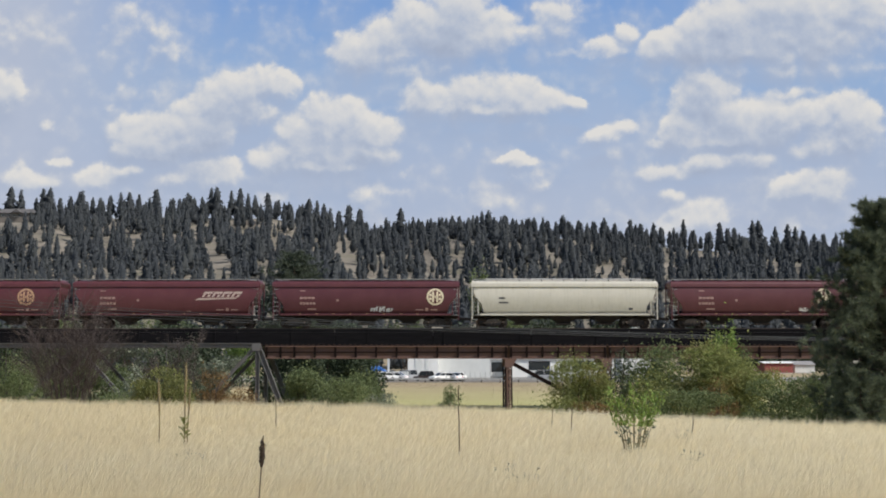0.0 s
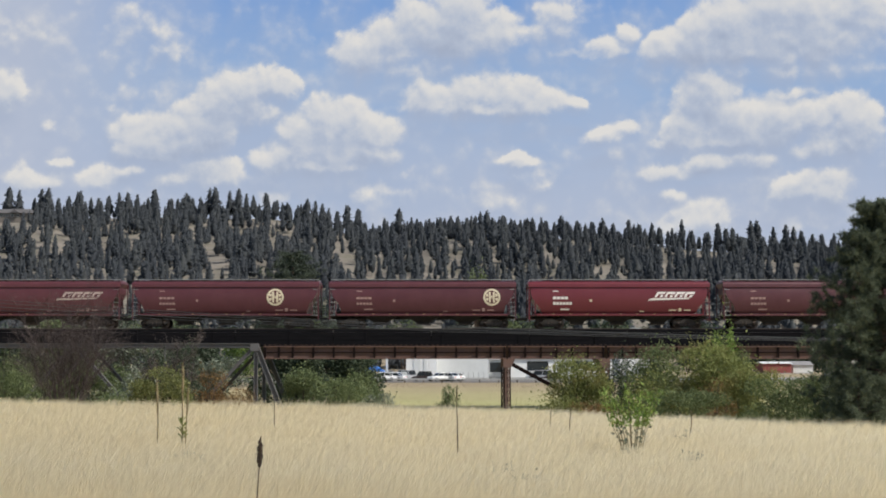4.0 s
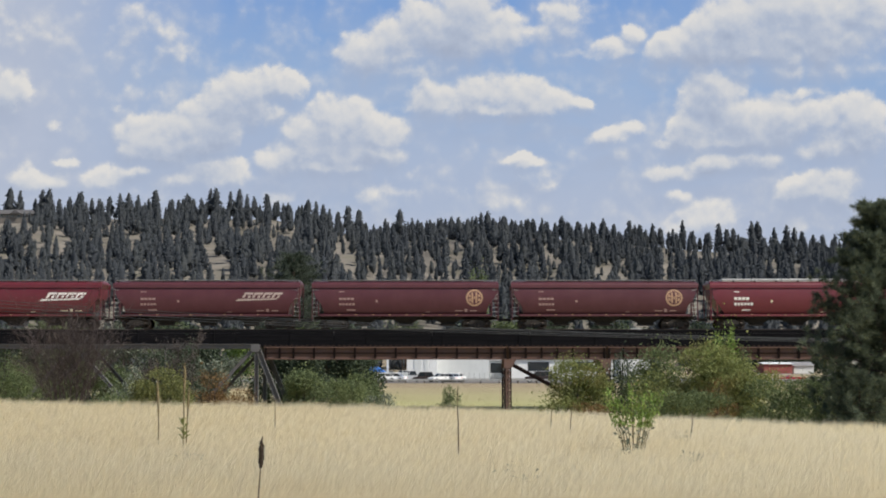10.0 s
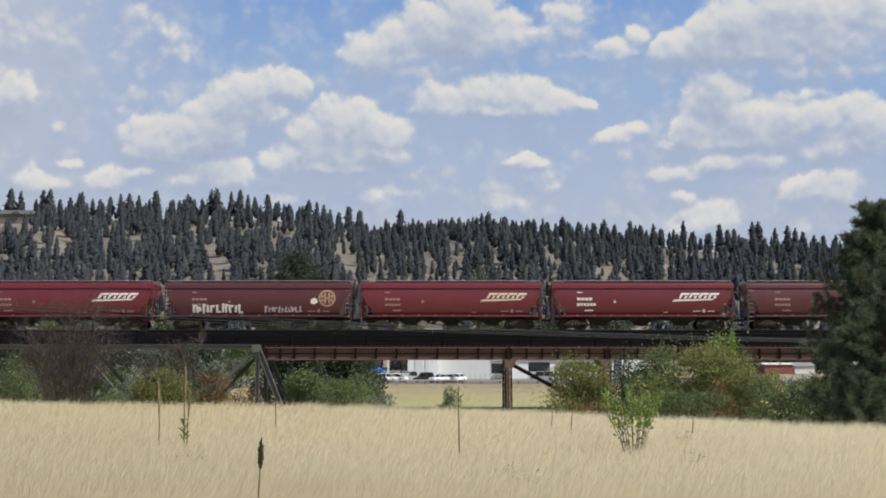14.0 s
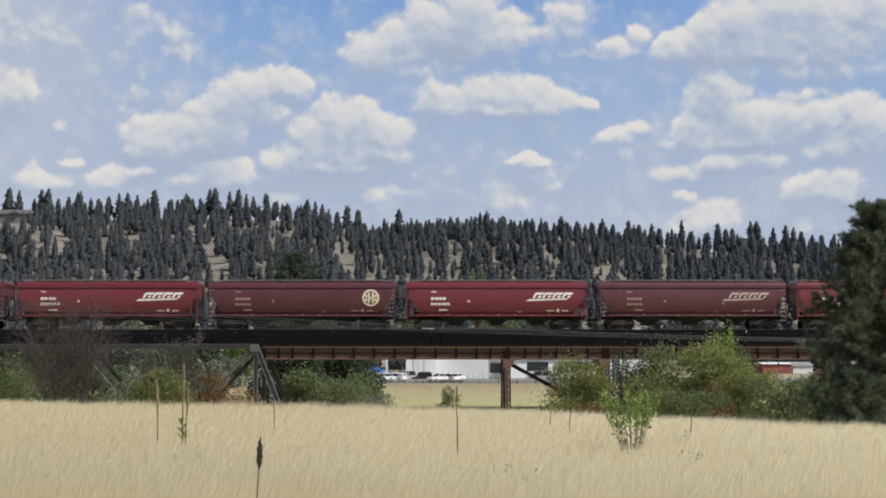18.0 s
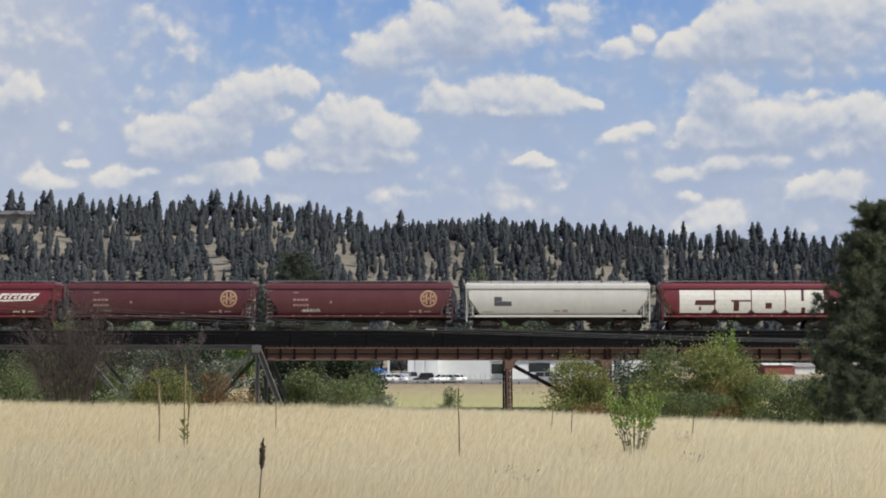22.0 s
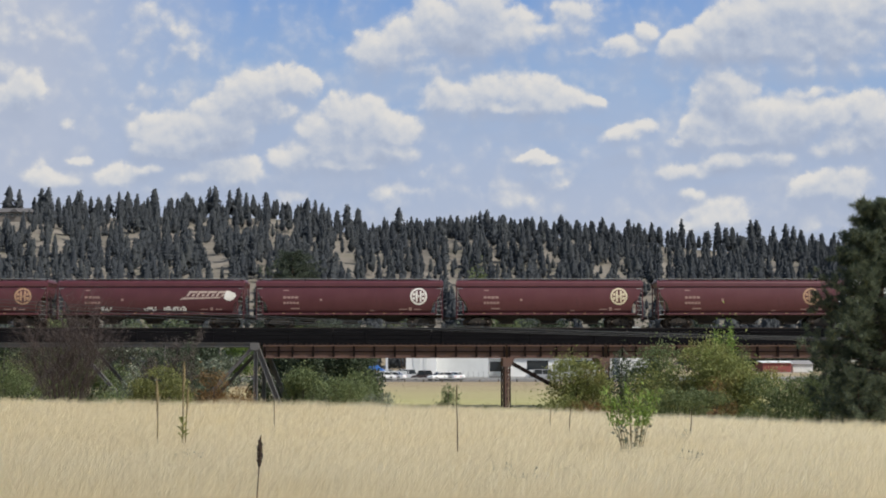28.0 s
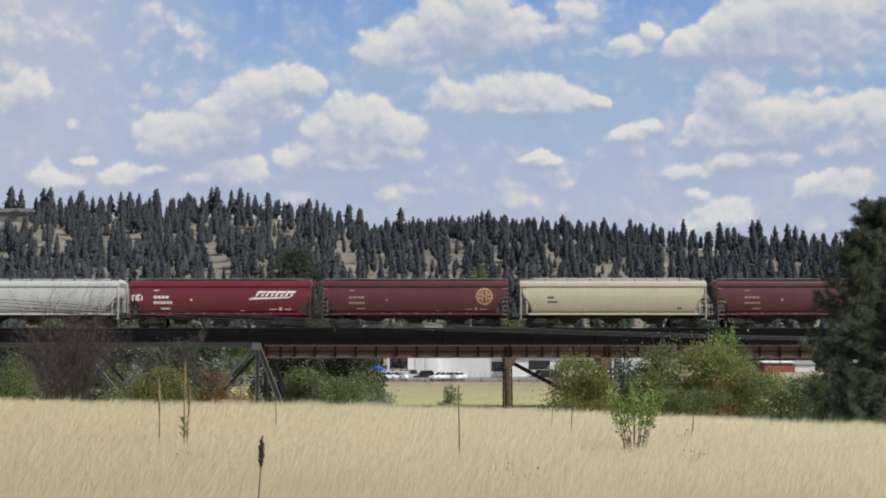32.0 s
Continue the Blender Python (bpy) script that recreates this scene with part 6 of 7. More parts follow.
def far_tree_row():
    rng = random.Random(31)
    for i in range(27):
        x = -125 + i * 9.6 + rng.uniform(-4, 4)
        y = 305 + rng.uniform(-12, 25)
        if 74 < x < 98:
            continue
        shrub("tree", "leafy green tree in the row beyond the road", "tree", x, y, rng.uniform(12, 17), rng.uniform(12.5, 16.0), 9.0,
              (LEAF_GREEN, LEAF_DARK, LEAF_DARK)[i % 3], BARK, 2600, 0.62, 300 + i, 8, 0.3, group="trees beyond the road")


far_tree_row()
for bx in (80.0, 90.0, 100.0, 110.0):
    shrub("shrub", "dark hedge behind the red barn", "shrub", bx, 348.0, 13.0, 6.5, 5.0, LEAF_DARK, GREY_BARK, 2200, 0.6, 400 + int(bx), 6, group="hedge behind the barn")


def needle_pine(x, y, height, spread, leaf, seed, limbs, tufts, needles, length, label, group="", base=None, bare=0.06, crown=0.72):
    """A full pine: tapered trunk, limbs that rise at the tip and brushes of needles."""
    rng = np.random.default_rng(seed)
    z = float(ground_z(x, y)) if base is None else base
    t = thing("pine_tree", pose(x, y, z), label, "pine tree", group)
    g = Geo()
    g.tube([(0, 0, -0.4), (0.03, 0.02, height * 0.4), (0, 0, height * 0.97)], [height * 0.024, height * 0.015, height * 0.003], 9)
    part("trunk", g, BARK, t)
    gl = Geo()
    P, D, S = [], [], []
    for i in range(limbs):
        f = bare + (0.98 - bare) * ((i + rng.uniform(0, 1)) / limbs)
        a = i * 2.39996 + rng.uniform(-0.4, 0.4)
        reach = spread * (1 - f) ** crown * (0.32 + 0.85 * min(1, f / 0.30)) * rng.uniform(0.62, 1.15) + 0.18
        zb = height * f
        rise = reach * rng.uniform(0.02, 0.42)
        ca, sa = math.cos(a), math.sin(a)
        pts = [(0, 0, zb), (ca * reach * 0.5, sa * reach * 0.5, zb + rise * 0.25), (ca * reach, sa * reach, zb + rise)]
        gl.tube(pts, [0.0045 * height * (1 - f) + 0.010, 0.003 * height * (1 - f) + 0.006, 0.003], 5)
        for k in range(tufts):
            q = 0.25 + 0.78 * (k + rng.uniform(0, 1)) / tufts
            c = np.array([ca * reach * q, sa * reach * q, zb + rise * q * q])
            c += rng.normal(0, 1, 3) * np.array([0.065, 0.065, 0.045]) * reach * (0.4 + q)
            for _ in range(needles):
                P.append(c)
                D.append((ca * 0.5, sa * 0.5, 0.55))
    P, D = np.array(P), np.array(D)
    n = len(P)
    d = rng.normal(0, 0.75, (n, 3)) + D
    d /= np.linalg.norm(d, axis=1)[:, None]
    s = np.cross(d, rng.normal(size=(n, 3)))
    s /= np.linalg.norm(s, axis=1)[:, None]
    ln = length * rng.uniform(0.6, 1.25, n)
    w = length * 0.06
    b = P + d * 0.02
    v = np.stack([b - s * w, b + s * w, b + d * ln[:, None]], 1).reshape(-1, 3)
    part("branchwork", gl, GREY_BARK, t)
    part("needles", fast_mesh("needles", v, np.arange(n * 3).reshape(n, 3)), leaf, t)
    return t


needle_pine(13.71, 38.0, 7.9, 2.55, PINE_NEAR, 41, 190, 24, 40, 0.19, "large dark green pine at the edge of the field", base=-0.55, bare=0.02)
needle_pine(12.39, 36.5, 2.6, 1.15, PINE_NEAR, 43, 60, 9, 22, 0.17, "young dark green pine beside the large one", base=-0.6, bare=0.02)
needle_pine(-20.9, 170.0, 18.7, 6.4, PINE_BLUE, 42, 150, 16, 22, 0.50, "dark pine rising behind the railway", bare=0.2, crown=0.45)
shrub("tree", "light green poplar top behind the train", "tree", 7.23, 268.0, 6.5, 23.0, 5.0, LEAF_GREEN, BARK, 3500, 0.55, 333, 10, 0.9, group="")


# ---- weeds standing in the field ----
def mullein(name, label, x, y, height, head, head_len, head_r, stalk_mat, head_mat, seed, bend=0.05, rosette=0, thick=0.017):
    """A dried flower stalk: a thin stem, a knobbly seed head and, at some, withered leaves at the foot."""
    rng = random.Random(seed)
    z = float(ground_z(x, y))
    t = thing(name, pose(x, y, z), label, "weed", "dried stalks in the field")
    pts = [(bend * height * (i / 8) ** 2 + rng.uniform(-0.006, 0.006), 0, height * i / 8) for i in range(9)]
    part("stalk", Geo().tube(pts, [thick - thick * 0.45 * i / 8 for i in range(9)], 7), stalk_mat, t)
    if head:
        def at(f):
            k = min(7, int(f * 8))
            u = f * 8 - k
            return Vector(pts[k]).lerp(Vector(pts[k + 1]), u)
        g = Geo()
        n = 12
        hp = [at(1 - head_len / height * (1 - i / n)) for i in range(n + 1)]
        hr = [head_r * (0.35 + 0.8 * math.sin(math.pi * (0.10 + 0.80 * i / n))) * rng.uniform(0.8, 1.2) for i in range(n + 1)]
        hp.append(hp[-1] + Vector((0.01, 0, 0.05)))
        hr.append(0.004)
        g.tube(hp, hr, 9)
        hd = part("seed_head", g, head_mat, t)
        pods = Geo()
        for i in range(110):
            f = rng.uniform(0, 1)
            c = hp[min(n, int(f * n))]
            r = hr[min(n, int(f * n))]
            a = rng.uniform(0, 6.28)
            p = c + Vector((math.cos(a) * r, math.sin(a) * r, rng.uniform(-0.02, 0.02)))
            q = p + Vector((math.cos(a) * 0.010, math.sin(a) * 0.010, 0.012))
            pods.tube([p, q], [0.007, 0.002], 4)
        tagged(part("knobbly_husk", pods, head_mat, hd), kind="stuff")
    if rosette:
        g = Geo()
        for i in range(rosette):
            a = rng.uniform(0, 6.28)
            zz = rng.uniform(0.28, 0.46) * height
            ln, wd = rng.uniform(0.07, 0.18), 0.020
            ca, sa = math.cos(a), math.sin(a)
            b = Vector((0, 0, zz))
            m = b + Vector((ca * ln * 0.55, sa * ln * 0.55, 0.09))
            e = b + Vector((ca * ln, sa * ln, 0.14 - ln * 0.2))
            s = Vector((-sa, ca, 0)) * wd
            g.add([b, m + s, e, m - s], [(0, 1, 2), (0, 2, 3)])
        part("withered_leaves", g, LEAF_OLIVE, t)
    return t


NEAR_STALK = mullein("mullein_stalk", "dark dried mullein stalk with a thick brown seed head", -1.905, 12.6, 1.485, True, 0.27, 0.021, STALK_DARK, SEED_DARK, 1, 0.03, thick=0.011)
mullein("mullein_stalk", "straw-coloured dried stalk in the dry grass", -6.24, 27.0, 1.88, True, 0.75, 0.022, STALK, STALK, 2, -0.03, thick=0.019)
TALL_STALK = mullein("mullein_stalk", "tall dried mullein stalk with green leaves at its foot", -5.49, 26.0, 2.23, True, 0.8, 0.024, STALK, STALK, 3, 0.0, 34, 0.021)
mullein("mullein_stalk", "short dried stalk beside the tall one", -5.45, 26.1, 1.7, True, 0.6, 0.018, STALK, STALK, 4, 0.02, thick=0.017)
mullein("dry_stalk", "thin dark dried weed stalk in the grass", 0.3, 24.0, 1.79, False, 0, 0, STALK_DARK, SEED_DARK, 5, -0.01)
mullein("dry_stalk", "thin dark dried weed stalk in the grass", -4.64, 34.0, 1.25, False, 0, 0, STALK_DARK, SEED_DARK, 6, -0.02)
mullein("dry_stalk", "thin dried weed stalk at the field's edge", 3.2, 31.0, 1.13, False, 0, 0, STALK_DARK, SEED_DARK, 7)
mullein("dry_stalk", "thin dried weed stalk at the field's edge", 5.85, 29.0, 1.13, False, 0, 0, STALK_DARK, SEED_DARK, 9)
mullein("dry_stalk", "thin dried weed stalk at the field's edge", 2.79, 32.0, 1.1, False, 0, 0, STALK, SEED_DARK, 10)


def weed_tuft(x, y, height, seed):
    """A low tangle of thin grey-brown stems with a few dusty leaves."""
    rng = random.Random(seed)
    t = thing("dry_weed", pose(x, y, float(ground_z(x, y))), "low withered grey-green weed in the dry grass", "weed", "low weeds in the field")
    g = Geo()
    P = []
    for i in range(10):
        a, ln = rng.uniform(0, 6.28), rng.uniform(0.15, 0.5)
        tip = Vector((math.cos(a) * ln * 0.5, math.sin(a) * ln * 0.5, height * rng.uniform(0.75, 1.05)))
        mid = tip * 0.5 + Vector((0, 0, 0.06))
        g.tube([(0, 0, 0), mid, tip], [0.007, 0.005, 0.002], 4)
        P += [tuple(mid.lerp(tip, rng.random()) + Vector([rng.gauss(0, 0.02) for _ in range(3)])) for _ in range(5)]
    part("stems", g, STALK, t)
    v, f = leaf_quads(np.array(P), 0.06, np.random.default_rng(seed), 0.35)
    part("leaves", fast_mesh("leaves", v, f), LEAF_SILVER, t)


for i, (wx, wy, wh) in enumerate(((1.24, 19.0, 0.66), (0.98, 20.5, 0.64), (-4.75, 22.5, 0.70), (-4.35, 21.8, 0.68), (4.55, 22.5, 0.70), (5.4, 27.5, 0.78))):
    weed_tuft(wx, wy, wh, 500 + i)


def sapling():
    """A young bright green poplar with several upright shoots, half dry at the foot."""
    x, y = 3.87, 25.0
    rng = np.random.default_rng(77)
    pr = random.Random(77)
    t = thing("poplar_sapling", pose(x, y, 0), "bright green leafy poplar sapling growing in the dry grass", "sapling")
    P, low = [], []
    for i in range(19):
        top_x = -0.66 + 1.30 * i / 18 + pr.uniform(-0.08, 0.08)
        h = (2.0 - 0.45 * abs(top_x + 0.1)) * pr.uniform(0.72, 1.0)
        tip = Vector((top_x, pr.uniform(-0.3, 0.3), h))
        mid = Vector((top_x * 0.45, tip.y * 0.4, h * 0.5))
        foot = Vector((top_x * 0.10, 0, -0.05))
        part("shoot", Geo().tube([foot, mid, tip], [0.012, 0.008, 0.003], 5), STALK, t)
        for k in range(64):
            f = pr.uniform(0.20, 1.0) ** 0.7
            p = (foot.lerp(mid, f * 2) if f < 0.5 else mid.lerp(tip, f * 2 - 1)) + Vector([pr.gauss(0, 0.035) for _ in range(3)])
            if p.z > 0.95:
                P.append(p)
            elif pr.random() < 0.3:
                low.append(p)
    v, f = leaf_quads(np.array([tuple(p) for p in P]), 0.095, rng, 0.42, np.array([[0, 0, 1.0]]))
    part("leaves", fast_mesh("leaves", v, f), LEAF_BRIGHT, t)
    v, f = leaf_quads(np.array([tuple(p) for p in low]), 0.08, rng, 0.6, np.array([[0, 0, 0.2]]))
    part("dry_leaves", fast_mesh("dry_leaves", v, f), LEAF_SILVER, t, "pale dusty lower leaves")
    return t


SAPLING = sapling()


# ---- the yard beyond the bridge ----
def road():
    ys = (197.0, 204.0)
    xs = np.linspace(-760, 760, 81)
    v = np.array([(x, y, float(ground_z(x, y)) + 0.03) for y in ys for x in xs])
    i = np.arange(80)
    f = np.stack([i, i + 1, i + 82, i + 81], 1)
    ob = part("road", fast_mesh("road", v, f), ASPHALT)
    tagged(ob, "grey asphalt road behind the meadow", "road", kind="structure")
    xs = np.linspace(-160, 160, 81)
    v = np.array([(x, y, float(ground_z(x, y)) + 0.02) for y in (206.0, 260.0) for x in xs])
    ob = part("gravel_yard", fast_mesh("gravel_yard", v, f), BALLAST)
    tagged(ob, "pale gravel yard before the sheds", "yard", kind="structure")
    fence = thing("guard_rail", pose(0, 196.0, 0), "low grey steel guard rail beside the road", "guard rail")
    part("rail_beam", Geo().box(-30, 60, -0.05, 0.05, -0.75, -0.50, 0.02), GALV, fence)
    post = Geo().box(-0.08, 0.08, 0.05, 0.2, -1.5, -0.48).mesh("post")
    for k in range(31):
        part("post", post, TIE, fence, at=pose(-30 + k * 3.0, 0, 0))


road()


def shed(name, label, x0, x1, y, top, wall, roof, depth=10.0, windows=(), ribs=1.2, base=-1.2, pitch=1.0):
    """A metal-clad shed with corrugation ribs, a shallow gable roof and window strips (x0, x1, z0, z1)."""
    t = thing(name, pose(0, y, base), label, "shed", "sheds in the yard")
    h = top - base
    part("wall", Geo().box(x0, x1, 0, depth, 0, h), wall, t)
    g = Geo()
    g.loft([[(xx, a, b) for a, b in ((-0.4, h - 0.02), (depth / 2, h + pitch), (depth + 0.4, h - 0.02), (depth / 2, h + pitch - 0.25))] for xx in (x0 - 0.3, x1 + 0.3)])
    part("roof", g, roof, t)
    rib = Geo().box(-0.04, 0.04, -0.03, 0, 0.05, h - 0.05).mesh("wall_rib")
    k = int((x1 - x0) / ribs)
    for i in range(1, k):
        part("wall_rib", rib, wall, t, at=pose(x0 + (x1 - x0) * i / k, 0, 0))
    for a, b, c, d in windows:
        w = part("window", Geo().box(a, b, -0.06, 0.02, c, d), DARK_GLASS, t)
        part("frame", Geo().box(a - 0.1, b + 0.1, -0.045, 0.0, c - 0.1, d + 0.1), WALL_WHITE, w)
    part("plinth", Geo().box(x0 - 0.05, x1 + 0.05, -0.05, depth + 0.05, -0.8, 0.25), CONCRETE, t)
    return t


shed("metal_shed", "long white metal-clad shed behind parked cars", -1.09, 8.9, 235.0, 5.2, WALL_GREY, ROOF_GREY)
tall = shed("metal_shed", "bright white metal-clad shed with large doors", -6.83, -1.07, 231.0, 5.6, WALL_WHITE, ROOF_GREY)
for xa, xb in ((-5.44, -4.16), (-3.52, -2.88)):
    part("door", Geo().box(xa, xb, -0.09, -0.035, 0.05, 4.3), WALL_GREY, tall, "pale grey sliding door")
shed("workshop", "dark-windowed grey workshop beside the shed", 9.4, 13.7, 245.0, 2.5, WALL_GREY, ROOF_GREY, windows=((9.51, 12.0, 1.2, 3.2),))
shed("workshop", "white workshop with dark angled windows", 13.2, 33.38, 240.0, 2.7, WALL_WHITE, WALL_WHITE, windows=((16.63, 20.85, 1.6, 3.4), (25.29, 29.5, 1.8, 3.4), (30.16, 32.27, 1.6, 3.0)))
hall = shed("storage_hall", "tall white storage hall", 36.32, 42.33, 250.0, 6.91, WALL_WHITE, ROOF_GREY)
part("roof_vent", Geo().box(39.15, 41.36, 3.5, 6.5, 6.91 + 1.2, 9.11 + 1.2, 0.05), WALL_GREY, hall, "pale roof vent")
shed("red_barn", "small red barn with a pale roof", 86.61, 94.24, 330.0, 1.6, WALL_RED, WALL_GREY, 8.0, pitch=0.5)
shed("metal_shed", "small grey-blue shed beside the red barn", 95.84, 101.24, 334.0, 1.2, WALL_GREY, ROOF_GREY, 8.0)


def vehicle(label, category, paint, kind="sedan"):
    """A road vehicle seen from the side: body, cabin glass, wheels, lights; its nose points to -x."""
    t = thing({"sedan": "car", "pickup": "pickup_truck", "suv": "car", "open": "car", "short": "car"}[kind], pose(0, 0, 0), label, category)
    h = {"sedan": 1.42, "pickup": 1.75, "suv": 1.75, "open": 1.15, "short": 1.65}[kind]
    L = {"sedan": 2.3, "pickup": 2.75, "suv": 2.4, "open": 2.35, "short": 2.05}[kind]
    belt = 0.92 if kind != "pickup" else 1.08
    low = [(-L, 0.35), (-L + 0.05, 0.62), (-L + 0.2, belt - 0.14), (-L + 1.25, belt), (L - 0.4, belt), (L - 0.03, belt - 0.1), (L, 0.4), (L - 0.2, 0.28), (-L + 0.2, 0.28)]
    g = Geo()
    g.loft([[(x * sx, y, z) for x, z in low] for y, sx in ((-0.88, 0.97), (-0.80, 1.0), (0.80, 1.0), (0.88, 0.97))])
    part("body", g, paint, t)
    cab = {"sedan": [(-L + 1.1, belt), (-L + 1.85, h), (L - 1.4, h), (L - 0.55, belt)],
           "pickup": [(-L + 1.35, belt), (-L + 1.95, h), (-L + 3.3, h), (-L + 3.5, belt)],
           "suv": [(-L + 1.1, belt), (-L + 1.7, h), (L - 0.5, h), (L - 0.15, belt)],
           "short": [(-L + 0.9, belt), (-L + 1.4, h), (L - 0.7, h), (L - 0.35, belt)],
           "open": [(-L + 1.5, belt), (-L + 1.9, h), (-L + 2.0, h), (-L + 1.7, belt)]}[kind]
    g = Geo()
    g.loft([[(x, y, z if z < h else h) for x, z in cab] for y in (-0.70, 0.70)])
    part("window_glass", g, DARK_GLASS, t)
    g = Geo()
    xs = [c[0] for c in cab]
    g.box(xs[1] + 0.05, xs[2] - 0.05, -0.72, 0.72, h - 0.03, h + 0.04, 0.02)
    for a, b in ((cab[0], cab[1]), (cab[3], cab[2])):
        for yy in (-0.71, 0.71):
            g.beam((a[0], yy, a[1]), (b[0], yy, b[1]), 0.07, 0.05)
    xm = (cab[1][0] + cab[2][0]) / 2
    if kind != "open":
        for yy in (-0.715, 0.715):
            g.box(xm - 0.05, xm + 0.05, yy - 0.01, yy + 0.01, belt, h)
    part("roof", g, paint, t)
    if kind == "pickup":
        part("bed_rim", Geo().box(-L + 3.55, L - 0.05, -0.86, 0.86, belt - 0.02, belt + 0.07, 0.02), paint, t)
    for xw in (-L + 0.85, L - 0.9):
        for yy in (-0.80, 0.80):
            w = part("wheel", Geo().tube([(xw, yy - 0.10, 0.33), (xw, yy + 0.10, 0.33)], 0.33, 14), TYRE, t)
            part("rim", Geo().tube([(xw, yy - 0.115, 0.33), (xw, yy + 0.115, 0.33)], 0.20, 10), GALV, w)
    for yy in (-0.6, 0.6):
        part("headlight", Geo().box(-L - 0.01, -L + 0.12, yy - 0.17, yy + 0.17, 0.60, 0.74, 0.01), WALL_WHITE, t)
        part("tail_light", Geo().box(L - 0.1, L + 0.01, yy - 0.15, yy + 0.15, 0.62, 0.78, 0.01), CAR_RED, t)
    return t


ROAD_Z = float(ground_z(0, 200.5)) + 0.04


def park(label, paint, kind, x, y, turn, group="parked vehicles"):
    v = vehicle(label, "car", paint, kind)
    v.matrix_basis = pose(x, y, float(ground_z(x, y)) + 0.03, 0, 0, turn)
    v["group"] = group


park("white sedan parked in the gravel yard", CAR_WHITE, "sedan", -10.38, 212.0, 12)
park("white sedan parked in the gravel yard", CAR_WHITE, "sedan", -8.56, 213.0, -20)
park("silver pickup parked behind the sedans", CAR_SILVER, "pickup", -9.64, 222.0, 5)
park("silver sedan parked by the white shed", CAR_SILVER, "suv", -7.04, 224.0, 30)
park("dark brown car parked before the shed", CAR_DARK, "short", -3.31, 211.0, 0)
park("white sedan parked before the long shed", CAR_WHITE, "sedan", -0.29, 209.0, 35)
park("white pickup parked before the long shed", CAR_WHITE, "sedan", 1.26, 210.0, -50)
park("white sedan with a dusty roof parked by the shed", CAR_WHITE, "sedan", 2.16, 213.0, 60)
park("silver car parked by the workshop", CAR_SILVER, "suv", 17.54, 222.0, 0)
park("silver car parked beyond the shrubs at the roadside", CAR_SILVER, "suv", -40.91, 205.0, 0)


def yard_bits():
    z = float(ground_z(-13, 218))
    t = thing("tarp_shelter", pose(-12.09, 218.0, z), "small shelter under a blue tarpaulin", "shelter")
    g = Geo()
    g.loft([[(-1.9, -1.6, 1.7), (1.9, -1.6, 1.6), (1.9, 1.6, 1.7), (-1.9, 1.6, 1.7)], [(-0.3, -1.5, 2.6), (0.5, -1.5, 2.5), (0.5, 1.5, 2.5), (-0.3, 1.5, 2.6)]])
    part("tarpaulin", g, TARP, t)
    for sx in (-1.8, 1.8):
        for sy in (-1.5, 1.5):
            part("pole", Geo().tube([(sx, sy, 0), (sx, sy, 1.7)], 0.04, 6), GALV, t)
    p = thing("utility_post", pose(-9.92, 219.0, z), "short pale post in the yard", "post")
    part("shaft", Geo().box(-0.18, 0.18, -0.18, 0.18, 0, 4.2, 0.02), WALL_GREY, p)
    f = thing("yard_fence", pose(0, 216.0, -1.2), "low pale board fence along the yard", "fence")
    for k in range(12):
        xx = -11.18 + k * 0.42
        part("board", Geo().box(xx, xx + 0.36, -0.03, 0.03, 0.1, 1.6, 0.01), WALL_GREY, f)
    for k in range(8):
        xx = 2.77 + k * 0.9
        s = thing("yard_post", pose(xx, 214.0, float(ground_z(xx, 214))), "thin grey fence post in the yard", "post", "yard posts")
        part("shaft", Geo().tube([(0, 0, 0), (0, 0, 1.5)], 0.05, 6), GALV, s)


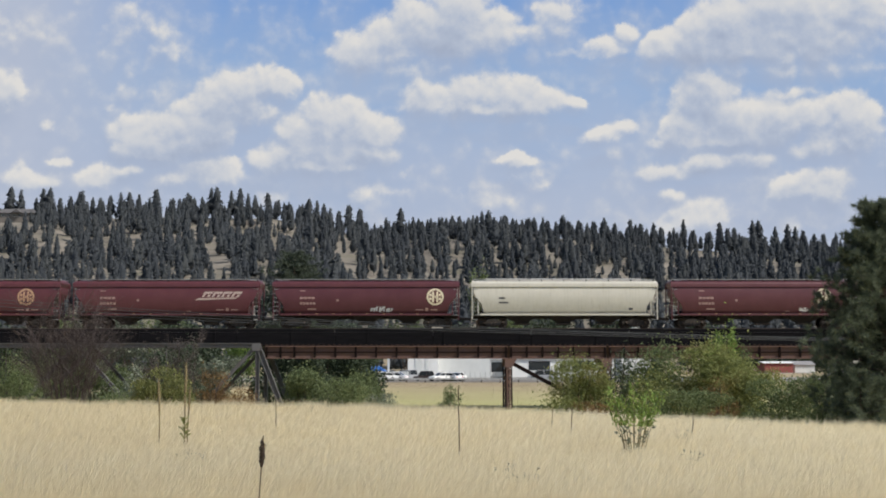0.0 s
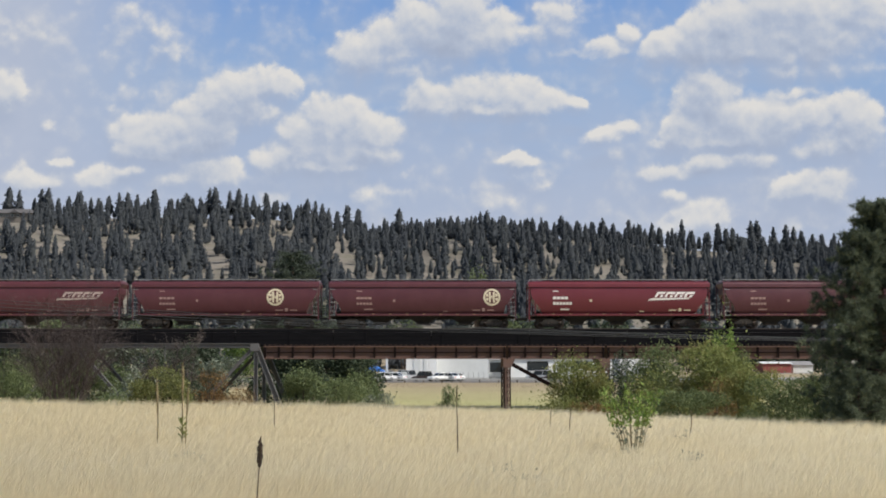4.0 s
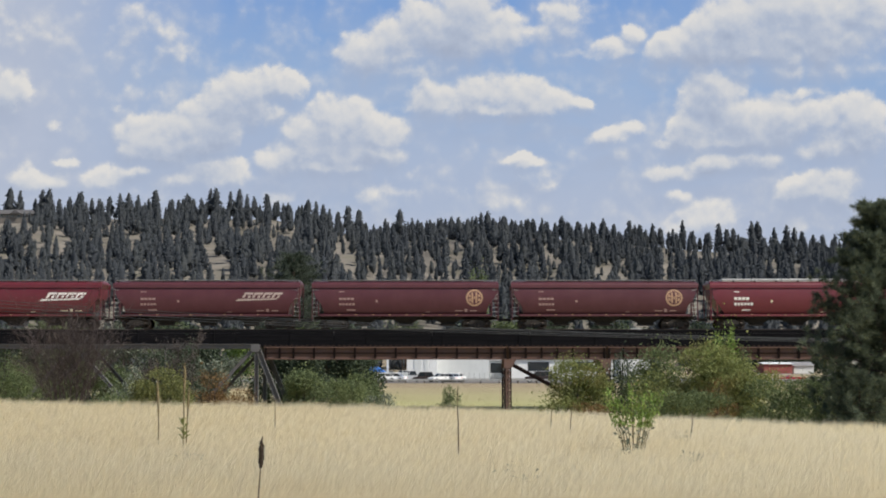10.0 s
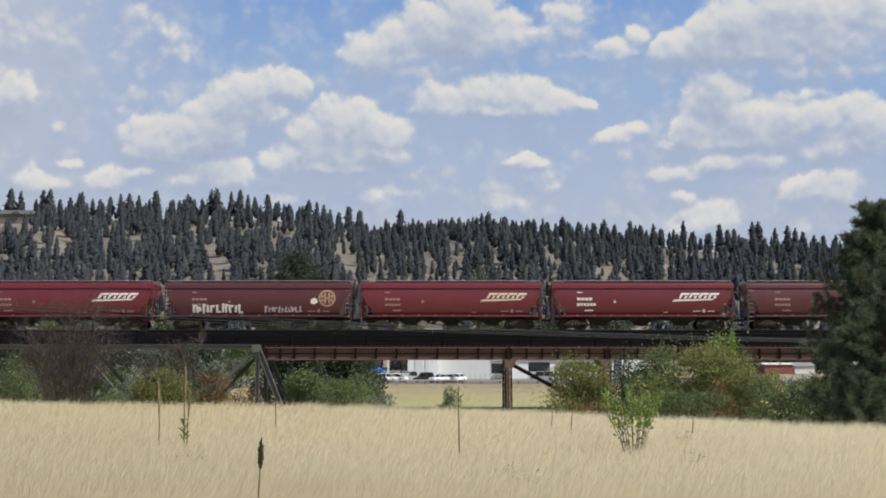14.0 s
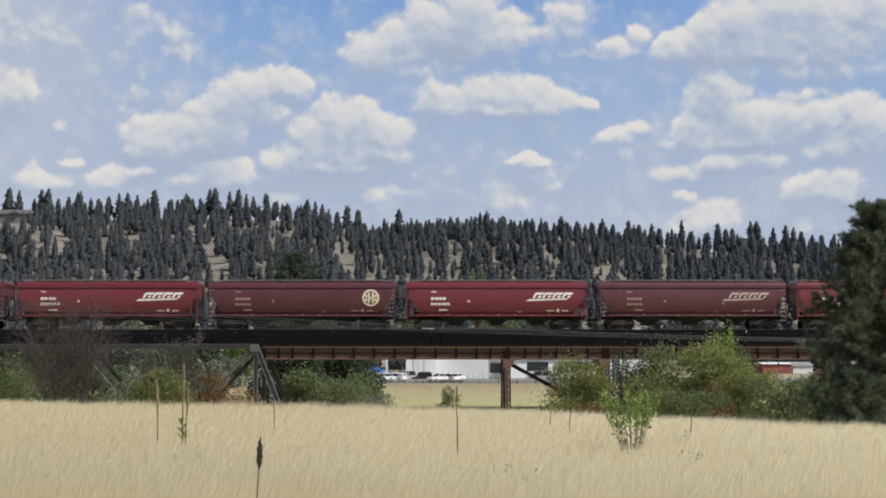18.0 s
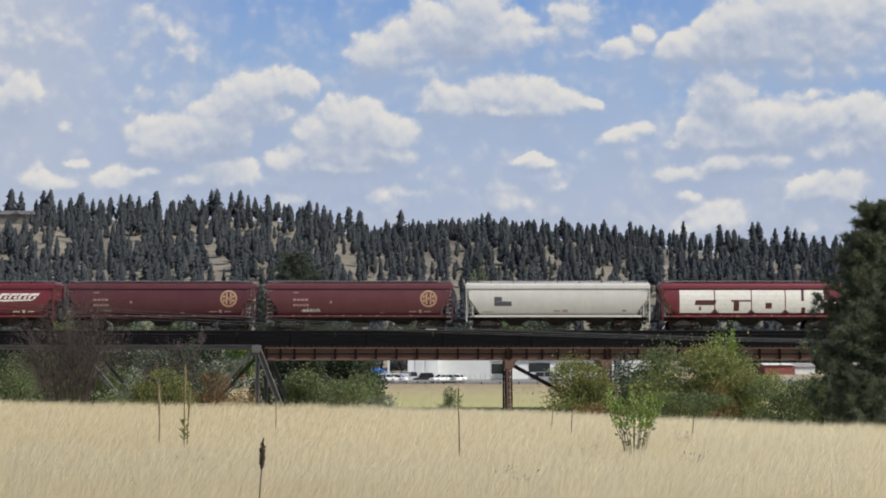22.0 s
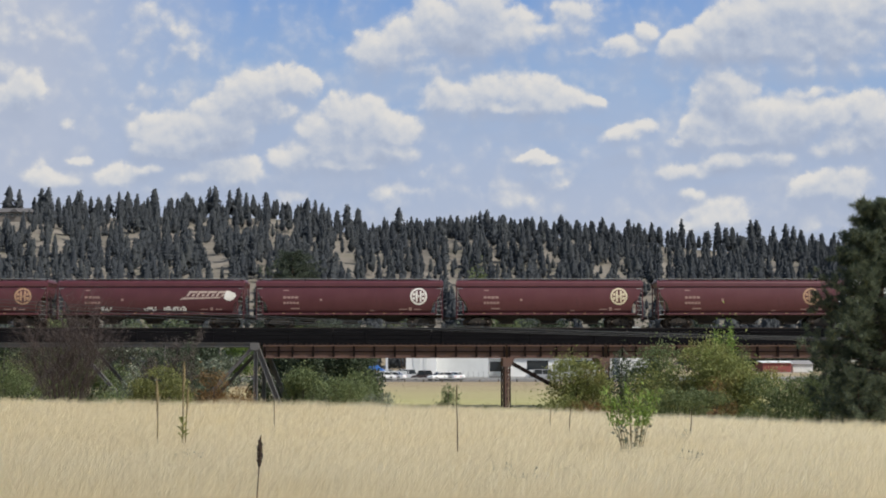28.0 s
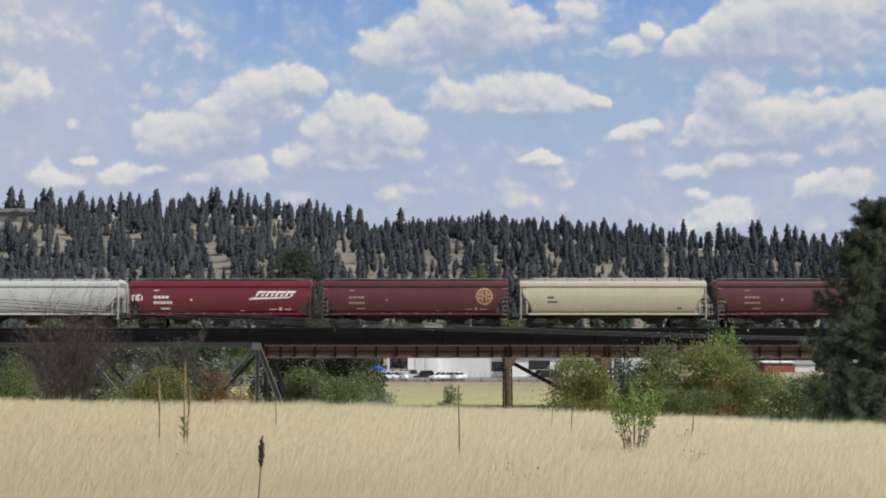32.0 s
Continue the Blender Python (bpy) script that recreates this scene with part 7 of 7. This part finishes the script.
yard_bits()
NAVY_CAR = vehicle("dark blue sedan driving along the road", "car", CAR_DARK, "sedan")
AMBER = vehicle("amber yellow pickup driving along the road", "car", CAR_YELLOW, "short")
DARK_PICKUP = vehicle("dark pickup truck driving along the road", "pickup truck", CAR_DARK, "pickup")
RED_CAR = vehicle("low red car driving along the road", "car", CAR_RED, "open")
RED_PICKUP = vehicle("red pickup truck carrying an orange load", "pickup truck", CAR_RED, "pickup")
part("load", Geo().box(0.85, 2.65, -0.8, 0.8, 1.0, 1.85, 0.08), CAR_YELLOW, RED_PICKUP, "orange box load on the bed")
RED_SUV = vehicle("red estate car driving along the road", "car", CAR_RED, "short")
WHITE_SUV = vehicle("white estate car driving along the road", "car", CAR_WHITE, "suv")
BLACK_SUV = vehicle("black estate car driving along the road", "car", CAR_DARK, "suv")
BLACK_SEDAN = vehicle("black sedan driving along the road", "car", CAR_DARK, "sedan")


# ---- what moves ----
def motions():
    seconds = range(0, 33)
    for car, start in TRAIN:
        walk(car, [(t, pose(start - travelled(t), TRACK_Y, RAIL_Z)) for t in seconds])
    # the clouds drift slowly to the right
    walk(SKY, [(0, pose(-34.98, 4200, 0)), (16, pose(8.07, 4200, 1)), (32, pose(51.12, 4200, 2))])
    # traffic: the moment at which each passes a mark, its speed to the left and its lane
    for car, t0, x0, speed in ((NAVY_CAR, 6.0, -4.95, 11.64), (AMBER, 8.0, 4.67, 14.89), (DARK_PICKUP, 10.5, 5.7, 20.94), (WHITE_SUV, 12.0, 58.03, 19.08), (RED_CAR, 13.0, -1.59, 19.73),
                               (RED_PICKUP, 20.0, 5.42, 20.66), (RED_SUV, 21.0, 1.68, 20.20), (BLACK_SUV, 31.0, -2.48, -20.29), (BLACK_SEDAN, 31.0, 4.86, -20.29)):
        lane, turn = (202.3, 0) if speed > 0 else (198.6, 180)
        walk(car, [(t, pose(x0 - speed * (t - t0), lane, ROAD_Z, 0, 0, turn)) for t in range(0, 33, 2)])
    # weeds that nod in the wind
    for weed, amount, beat in ((NEAR_STALK, 0.5, 1.0), (TALL_STALK, 0.5, 1.3), (SAPLING, 3.0, 0.75)):
        home = weed.matrix_basis.copy()
        rows = []
        for i in range(65):
            t = i * 0.5
            a = amount * (math.sin(t * 2.1 * beat) * 0.6 + math.sin(t * 0.83 * beat + 1.0) * 0.6)
            rows.append((t, home @ pose(0, 0, 0, amount * 0.3 * math.sin(t * 1.3 * beat), a, 0)))
        walk(weed, rows)


motions()
